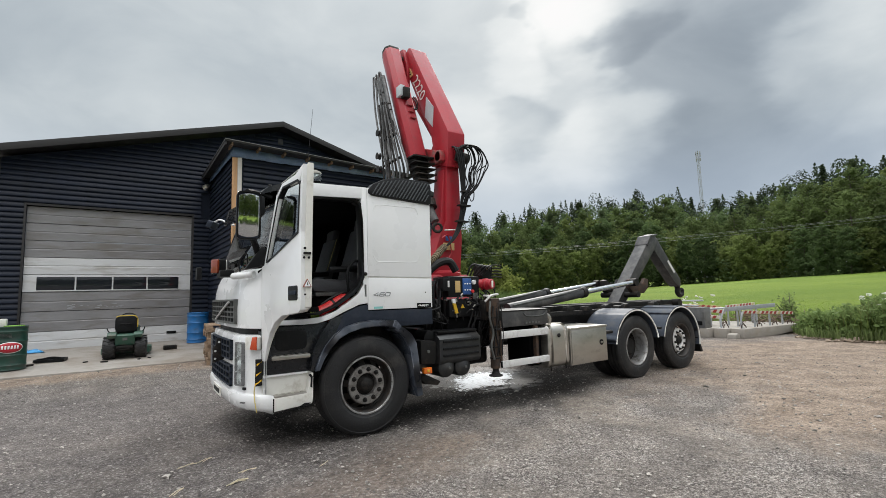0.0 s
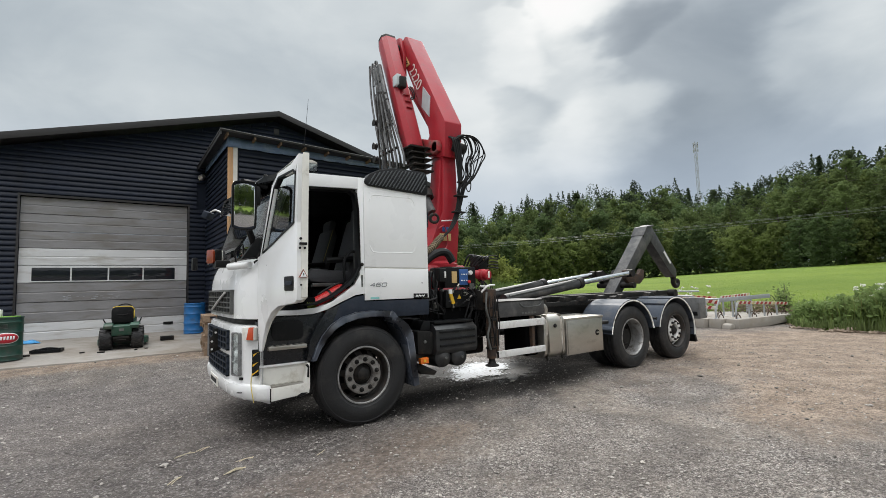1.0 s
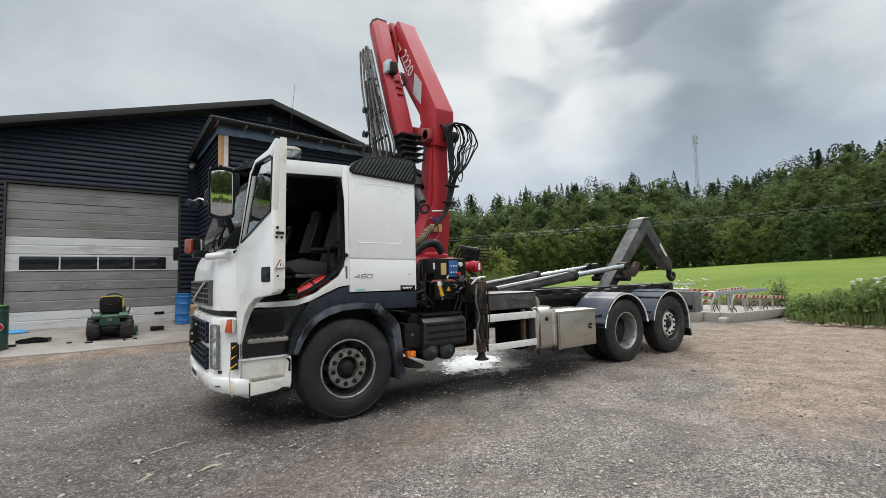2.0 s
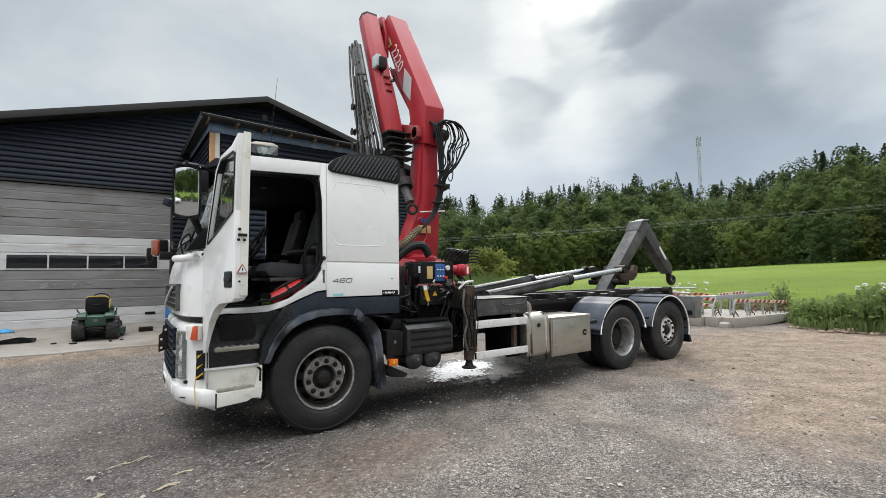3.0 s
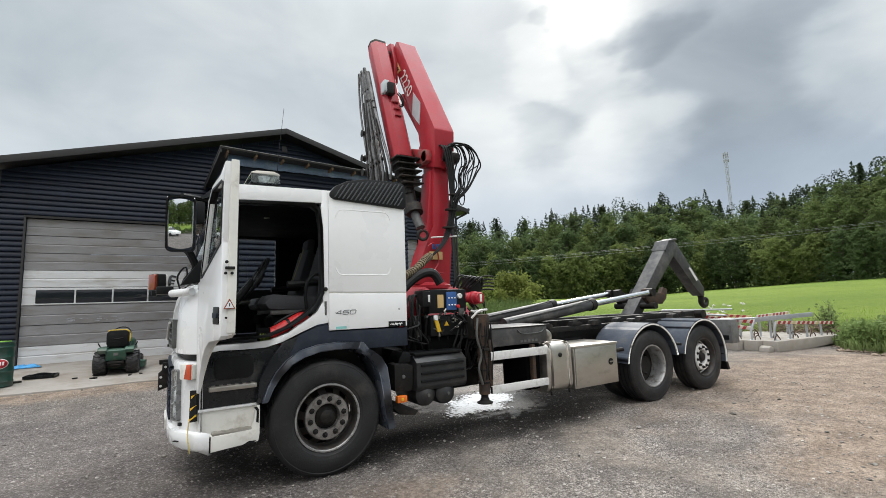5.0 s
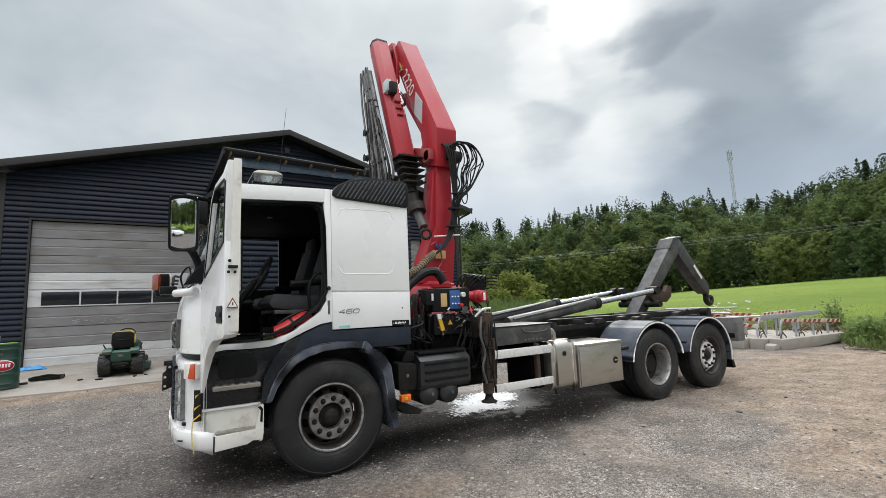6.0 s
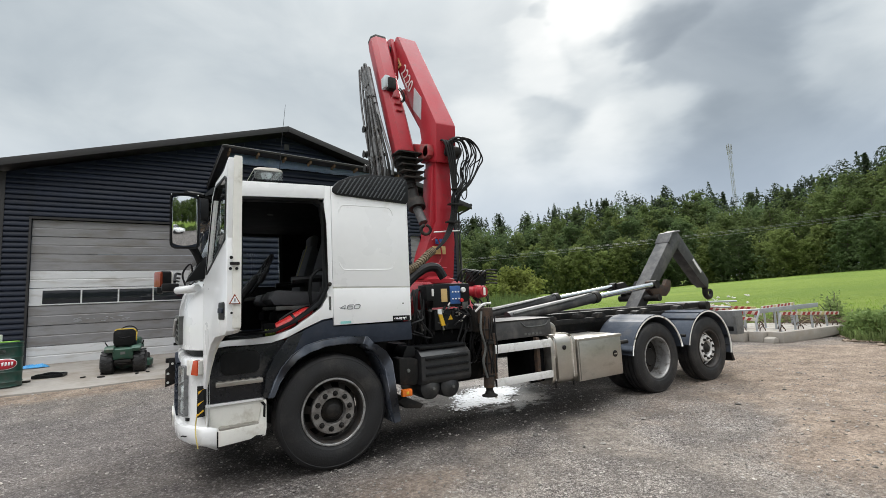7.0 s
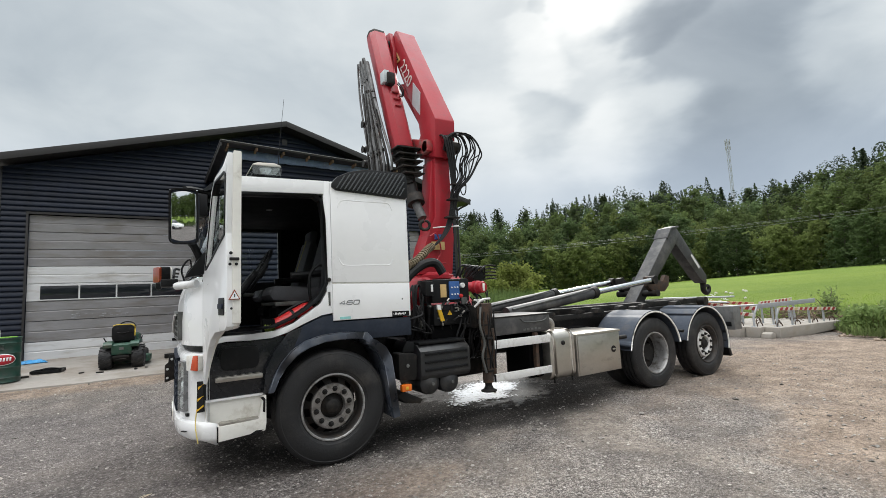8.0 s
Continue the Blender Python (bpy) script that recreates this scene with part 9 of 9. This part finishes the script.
# ---- parked car across the yard, seen in the mirror ----
def build_car():
    car = thing("parked_car", "white hatchback parked across the yard", "car", pose(-6.6, -17.2, 0.0, 0, 0, 30))
    side = [(-2.1, 0.35), (2.1, 0.35), (2.15, 0.62), (2.0, 0.85), (1.15, 0.98), (0.95, 1.02), (-1.9, 1.02), (-2.15, 0.8)]
    part("body", prism(B(), side, "y", -0.88, 0.88), M_WHITE, car, bevel=0.06)
    part("cabin", prism(B(), [(-1.85, 1.0), (1.0, 1.0), (0.35, 1.46), (-1.45, 1.48)], "y", -0.76, 0.76), M_DOORWIN, car, bevel=0.05)
    part("roof", prism(B(), [(-1.42, 1.45), (0.32, 1.43), (0.22, 1.50), (-1.3, 1.52)], "y", -0.70, 0.70), M_WHITE, car, bevel=0.02)
    for x in (-1.3, 1.35):
        for y in (-0.90, 0.72):
            w = part("wheel", lathe(B(), [(0.0, 0.0), (0.20, 0.0), (0.30, 0.0), (0.32, 0.03), (0.32, 0.15), (0.30, 0.18), (0.0, 0.18)], 24, pose(x, y + 0.18, 0.32, 90, 0, 0)), M_RUBBER, car)
            part("rim", lathe(B(), [(0.0, 0.185), (0.19, 0.185), (0.2, 0.17), (0.0, 0.17)], 18, pose(x, y + 0.18, 0.32, 90, 0, 0)), M_RIM, w)
    for y in (-0.62, 0.62):
        part("headlight", box(B(), 2.02, 2.14, y - 0.16, y + 0.16, 0.66, 0.80, 0.02), M_LAMP, car)
        part("tail_light", box(B(), -2.17, -2.08, y - 0.14, y + 0.14, 0.70, 0.92, 0.02), M_REDLENS, car)


build_car()

# ---- grasses, weeds, bush, pebbles ----
M_GRASS = leaf_mat("verge_grass", (0.22, 0.30, 0.09))
M_DRYGRASS = leaf_mat("pale_grass", (0.20, 0.21, 0.08))
M_REED = leaf_mat("reed_leaves", (0.15, 0.22, 0.075))
M_FLOWER = mat("white_umbels", (0.70, 0.70, 0.64), 0.7, var=0.1, bump=0.0)


def blades(rng, xs, ys, zs, heights, width):
    """Bent grass blades, two cells each."""
    n = len(xs)
    a = rng.random(n) * 2 * math.pi
    bend = heights * (0.12 + 0.40 * rng.random(n))
    side = np.stack([np.cos(a + 1.57), np.sin(a + 1.57), np.zeros(n)], 1) * (width * (0.6 + 0.8 * rng.random((n, 1))))
    root = np.stack([xs, ys, zs], 1)
    out = np.stack([np.cos(a), np.sin(a), np.zeros(n)], 1)
    mid = root + out * (bend * 0.35)[:, None] + np.array([0, 0, 1]) * (heights * 0.62)[:, None]
    tip = root + out * bend[:, None] + np.array([0, 0, 1]) * heights[:, None]
    v = np.stack([root - side, root + side, mid + side * 0.7, mid - side * 0.7, tip], 1).reshape(-1, 3)
    base = np.arange(n)[:, None] * 5
    quads = (base + np.array([0, 1, 2, 3])).tolist()
    tris = (base + np.array([3, 2, 4])).tolist()
    return v, quads + tris


def patch_of_grass(name, label, seed, n, place, hmin, hmax, width, material, low_end=False):
    rng = np.random.default_rng(seed)
    pts = [place(rng) for _ in range(n)]
    xs, ys = np.array([p[0] for p in pts]), np.array([p[1] for p in pts])
    zs = np.array([rise(x, y) + 0.06 for x, y in pts])
    f = np.array([0.55 + 0.45 * (0.5 + 0.5 * noise.noise((x * 0.6, y * 0.6, 5))) for x, y in pts])
    h = (hmin + (hmax - hmin) * rng.random(n)) * f
    if low_end:
        h *= 0.45 + 0.55 * np.clip((0.9 - ys) / 2.2, 0, 1)
    v, fc = blades(rng, xs, ys, zs, h, width)
    return tagged(raw(name, v, fc, material), label, "grass", kind="stuff")


def edge_strip(y0, y1, w0, w1):
    def place(rng):
        y = y0 + (y1 - y0) * rng.random()
        return verge(y) + w0 + (w1 - w0) * rng.random() ** 1.3, y
    return place


patch_of_grass("verge_grass", "tall green weeds and grass along the yard's edge", 21, 17000, edge_strip(-9, 0.9, -0.05, 4.2), 0.20, 0.95, 0.012, M_GRASS, True)
patch_of_grass("low_weeds", "low ragged weeds creeping over the gravel edge", 27, 3500, edge_strip(-9, 1.2, -0.50, 0.8), 0.05, 0.42, 0.013, leaf_mat("low_weed_leaves", (0.18, 0.235, 0.09)))
patch_of_grass("dry_grass", "pale seeding grass among the weeds", 22, 4000, edge_strip(-9, 1.5, 0.0, 4.0), 0.7, 1.4, 0.007, M_DRYGRASS, True)
patch_of_grass("short_grass", "short grass behind the beams", 23, 9000, edge_strip(0.9, 9.0, 1.0, 6.0), 0.2, 0.55, 0.012, M_GRASS)
patch_of_grass("field_grass", "green field grass beyond the verge", 24, 16000, lambda r: (16 + 20 * r.random() ** 1.2, -14 + 40 * r.random()), 0.06, 0.17, 0.012, leaf_mat("field_blades", (0.16, 0.26, 0.03)))


def reed_place(rng):
    a, r = radians(45.5 + 11 * rng.random()), 17 + 8 * rng.random()
    return -1.6 + r * math.cos(a), -4.5 + r * math.sin(a)


patch_of_grass("reeds", "upright green reeds behind the truck", 25, 5200, reed_place, 0.9, 1.7, 0.018, M_REED)


def weeds(seed, n, place):
    """Leafy stalks among the grass."""
    rng = np.random.default_rng(seed)
    cs = []
    for _ in range(n):
        x, y = place(rng)
        h = (0.34 + 0.90 * rng.random()) * (0.45 + 0.55 * min(1.0, max(0.0, (0.9 - y) / 2.2)))
        z = rise(x, y)
        for _ in range(34):
            q = 0.25 + 0.75 * rng.random()
            cs.append((x + rng.normal(0, 0.10), y + rng.normal(0, 0.10), z + h * q))
    v, f = leaves(rng, cs, 0.068)
    return tagged(raw("leafy_weeds", v, f, leaf_mat("weed_leaves", (0.22, 0.31, 0.11))), "leafy nettles and weeds by the yard edge", "weeds", kind="stuff")


weeds(33, 1300, edge_strip(-8, 0.8, 0.0, 3.4))


def umbels(seed, n, place, lo, hi):
    rng = np.random.default_rng(seed)
    b = B()
    for _ in range(n):
        x, y = place(rng)
        z = rise(x, y) + lo + (hi - lo) * rng.random()
        for _ in range(7):
            p = (x + rng.normal(0, 0.035), y + rng.normal(0, 0.035), z + rng.normal(0, 0.012))
            bmesh.ops.create_icosphere(b, subdivisions=1, radius=0.014 + 0.01 * rng.random(), matrix=Matrix.Translation(p))
    return b


fl = part("wild_flowers", umbels(31, 170, edge_strip(-7, -0.6, 0.8, 3.8), 0.80, 1.2), M_FLOWER, None)
tagged(fl, "white flower heads among the tall weeds", "flowers", kind="stuff")
fl = part("wild_flowers", umbels(32, 16, lambda r: (14.2 + 1.8 * r.random(), 3.6 + 1.6 * r.random()), 0.85, 1.2), M_FLOWER, None)
tagged(fl, "white flower heads behind the barriers", "flowers", kind="stuff")


def shrub(name, label, az, r, wide, high, material, count, seed):
    p = polar(az, r)
    sh = thing(name, label, "bush", Matrix.Translation((p.x, p.y, rise(p.x, p.y))))
    rng = np.random.default_rng(seed)
    b = B()
    cs = []
    for k in range(22):
        a, q = rng.random() * 6.28, rng.random() ** 0.6
        tip = Vector((math.cos(a) * wide * q, math.sin(a) * wide * q, high * (1 - 0.55 * q * q) * (0.7 + 0.35 * rng.random())))
        tube(b, bow([(0.1 * math.cos(a), 0.1 * math.sin(a), -0.1), (tip.x * 0.4, tip.y * 0.4, tip.z * 0.6), tip], 3), 0.035, 5, 0.008)
        for f in rng.random(count // 22) ** 0.55:
            c = np.array(tip) * (f, f, f ** 0.8)
            cs.append(c + rng.normal(0, 0.09 * max(1.0, wide), 3))
    part("stems", b, M_BARK, sh)
    v, f = leaves(rng, cs, 0.05 * max(1.0, wide * 0.9))
    raw("foliage", v, f, material, sh)
    return sh


shrub("willow_bush", "yellow-green willow bush at the field edge", 50.4, 45, 3.0, 4.0, leaf_mat("willow_bush_leaves", (0.25, 0.29, 0.08)), 12000, 41)
shrub("willow_bush", "low yellow-green willow bush beside the reeds", 53.6, 43, 2.4, 2.7, leaf_mat("willow_low_leaves", (0.22, 0.27, 0.07)), 6000, 42)
shrub("willow_bush", "young thin shrub in the weeds by the beams", 19.4, 18.0, 0.42, 1.15, leaf_mat("young_shrub_leaves", (0.24, 0.32, 0.12)), 900, 43)


def pebbles():
    """Loose stones on the gravel, thickest near the way in."""
    rng = np.random.default_rng(51)
    base = np.array([(1, 0, 0), (-1, 0, 0), (0, 1, 0), (0, -1, 0), (0, 0, 1), (0, 0, -1), (0.6, 0.6, 0.5), (-0.6, 0.6, 0.45), (0.6, -0.6, 0.5), (-0.6, -0.6, 0.5)], float)
    tri = [(4, 6, 0), (0, 6, 2), (2, 6, 4), (4, 7, 2), (2, 7, 1), (1, 7, 4), (4, 8, 3), (3, 8, 0), (0, 8, 4), (4, 9, 1), (1, 9, 3), (3, 9, 4), (0, 2, 5), (2, 1, 5), (1, 3, 5), (3, 0, 5)]
    vs, fs, n = [], [], 0
    for _ in range(22000):
        r = 1.2 + 11.0 * rng.random() ** 1.4
        a = radians(-18 + 150 * rng.random())
        x, y = -1.9 + r * math.cos(a), -4.6 + r * math.sin(a)
        if y > 7.2 or x > 12.4:
            continue
        s = (0.0052 + 0.0095 * rng.random() ** 3) * (1.0 + 0.02 * r)
        if rng.random() < 0.02:
            s *= 1.9
        sc = s * (0.6 + 0.8 * rng.random(3)) * (1, 1, 0.65)
        t = rng.random() * 6.28
        v = (base + rng.normal(0, 0.13, base.shape)) * sc
        v = np.stack([v[:, 0] * math.cos(t) - v[:, 1] * math.sin(t), v[:, 0] * math.sin(t) + v[:, 1] * math.cos(t), v[:, 2]], 1)
        zg = rise(x, y) + (0.0 if (-0.7 < x < 7.5 and -0.5 < y < 3) else 0.022 * noise.noise((x * 0.5, y * 0.5, 0)) + 0.010 * noise.noise((x * 1.7, y * 1.7, 3)))
        vs.append(v + (x, y, zg + s * 0.25))
        fs += [(p + n, q + n, w + n) for p, q, w in tri]
        n += len(base)
    m = mat("loose_stones", (0.31, 0.287, 0.262), 0.9, var=0.2, scale=30, bump=0.2, bscale=90, island=0.62)
    tagged(raw("loose_stones", np.concatenate(vs), fs, m), "small loose stones over the gravel yard", "gravel", kind="stuff")


def hedge():
    """Low leafy hedge across the yard, seen in the mirror."""
    rng = np.random.default_rng(71)
    n = 9000
    q = rng.random(n)
    x = -12.0 + 22.0 * q
    y = -21.5 + 5.0 * np.maximum(0, q - 0.45) + rng.normal(0, 0.5, n)
    z = (1.15 + 0.35 * np.sin(x * 1.7) + 0.25 * np.sin(x * 4.1)) * rng.random(n) ** 0.7
    v, f = leaves(rng, np.stack([x, y, z], 1), 0.11)
    tagged(raw("hedge", v, f, leaf_mat("hedge_leaves", (0.11, 0.16, 0.05))), "low green hedge across the yard", "hedge", kind="stuff")


hedge()
def clods():
    """Crumbly soil bank where the gravel meets the weeds."""
    rng = np.random.default_rng(61)
    b = B()
    for _ in range(90):
        y = -7 + 8.3 * rng.random()
        x = verge(y) - 0.25 + rng.normal(0, 0.16)
        s = 0.03 + 0.10 * rng.random() ** 2
        m = Matrix.Translation((x, y, rise(x, y) + s * 0.15)) @ Matrix.Rotation(rng.random() * 6, 4, "Z") @ Matrix.Diagonal((s * (1 + rng.random()), s, s * (0.4 + 0.4 * rng.random()), 1))
        new_verts = bmesh.ops.create_icosphere(b, subdivisions=2, radius=1.0, matrix=m)["verts"]
        for v in new_verts:
            v.co += Vector(rng.normal(0, 0.12 * s, 3))
    m = mat("dry_soil", (0.26, 0.205, 0.155), 0.95, var=0.25, scale=8, bump=0.5, bscale=40, island=0.2)
    tagged(part("soil_bank", b, m, None), "crumbled brown soil along the weeds", "soil", kind="stuff")


clods()
pebbles()
M_STRAW = mat("dry_straw", (0.64, 0.56, 0.40), 0.8, var=0.2, scale=20, bump=0.1)
rs = random.Random(8)
for x, y, ang, n in ((-1.32, -0.36, 20, 7), (-1.74, -0.31, 55, 2), (-1.62, 0.28, 18, 3), (-1.47, 0.36, 40, 2), (-0.6, -0.42, 35, 1), (-1.2, -0.15, 15, 2)):
    st = thing("straw_wisp", "few dry straws lying on the gravel", "straw", pose(x, y, rise(x, y) + 0.004 + 0.022 * noise.noise((x * 0.5, y * 0.5, 0)) + 0.010 * noise.noise((x * 1.7, y * 1.7, 3)), 0, 0, ang), "straw on the gravel")
    for k in range(n):
        o, l_ = rs.uniform(-0.02, 0.02), rs.uniform(0.07, 0.17)
        part("straw", tube(B(), [(-l_ / 2 + rs.uniform(-0.03, 0.03), o, 0.004), (0, o * 0.6, 0.008 + 0.004 * k % 0.02), (l_ / 2, o * 1.4 + rs.uniform(-0.02, 0.02), 0.004)], 0.0030, 5), M_STRAW, st)
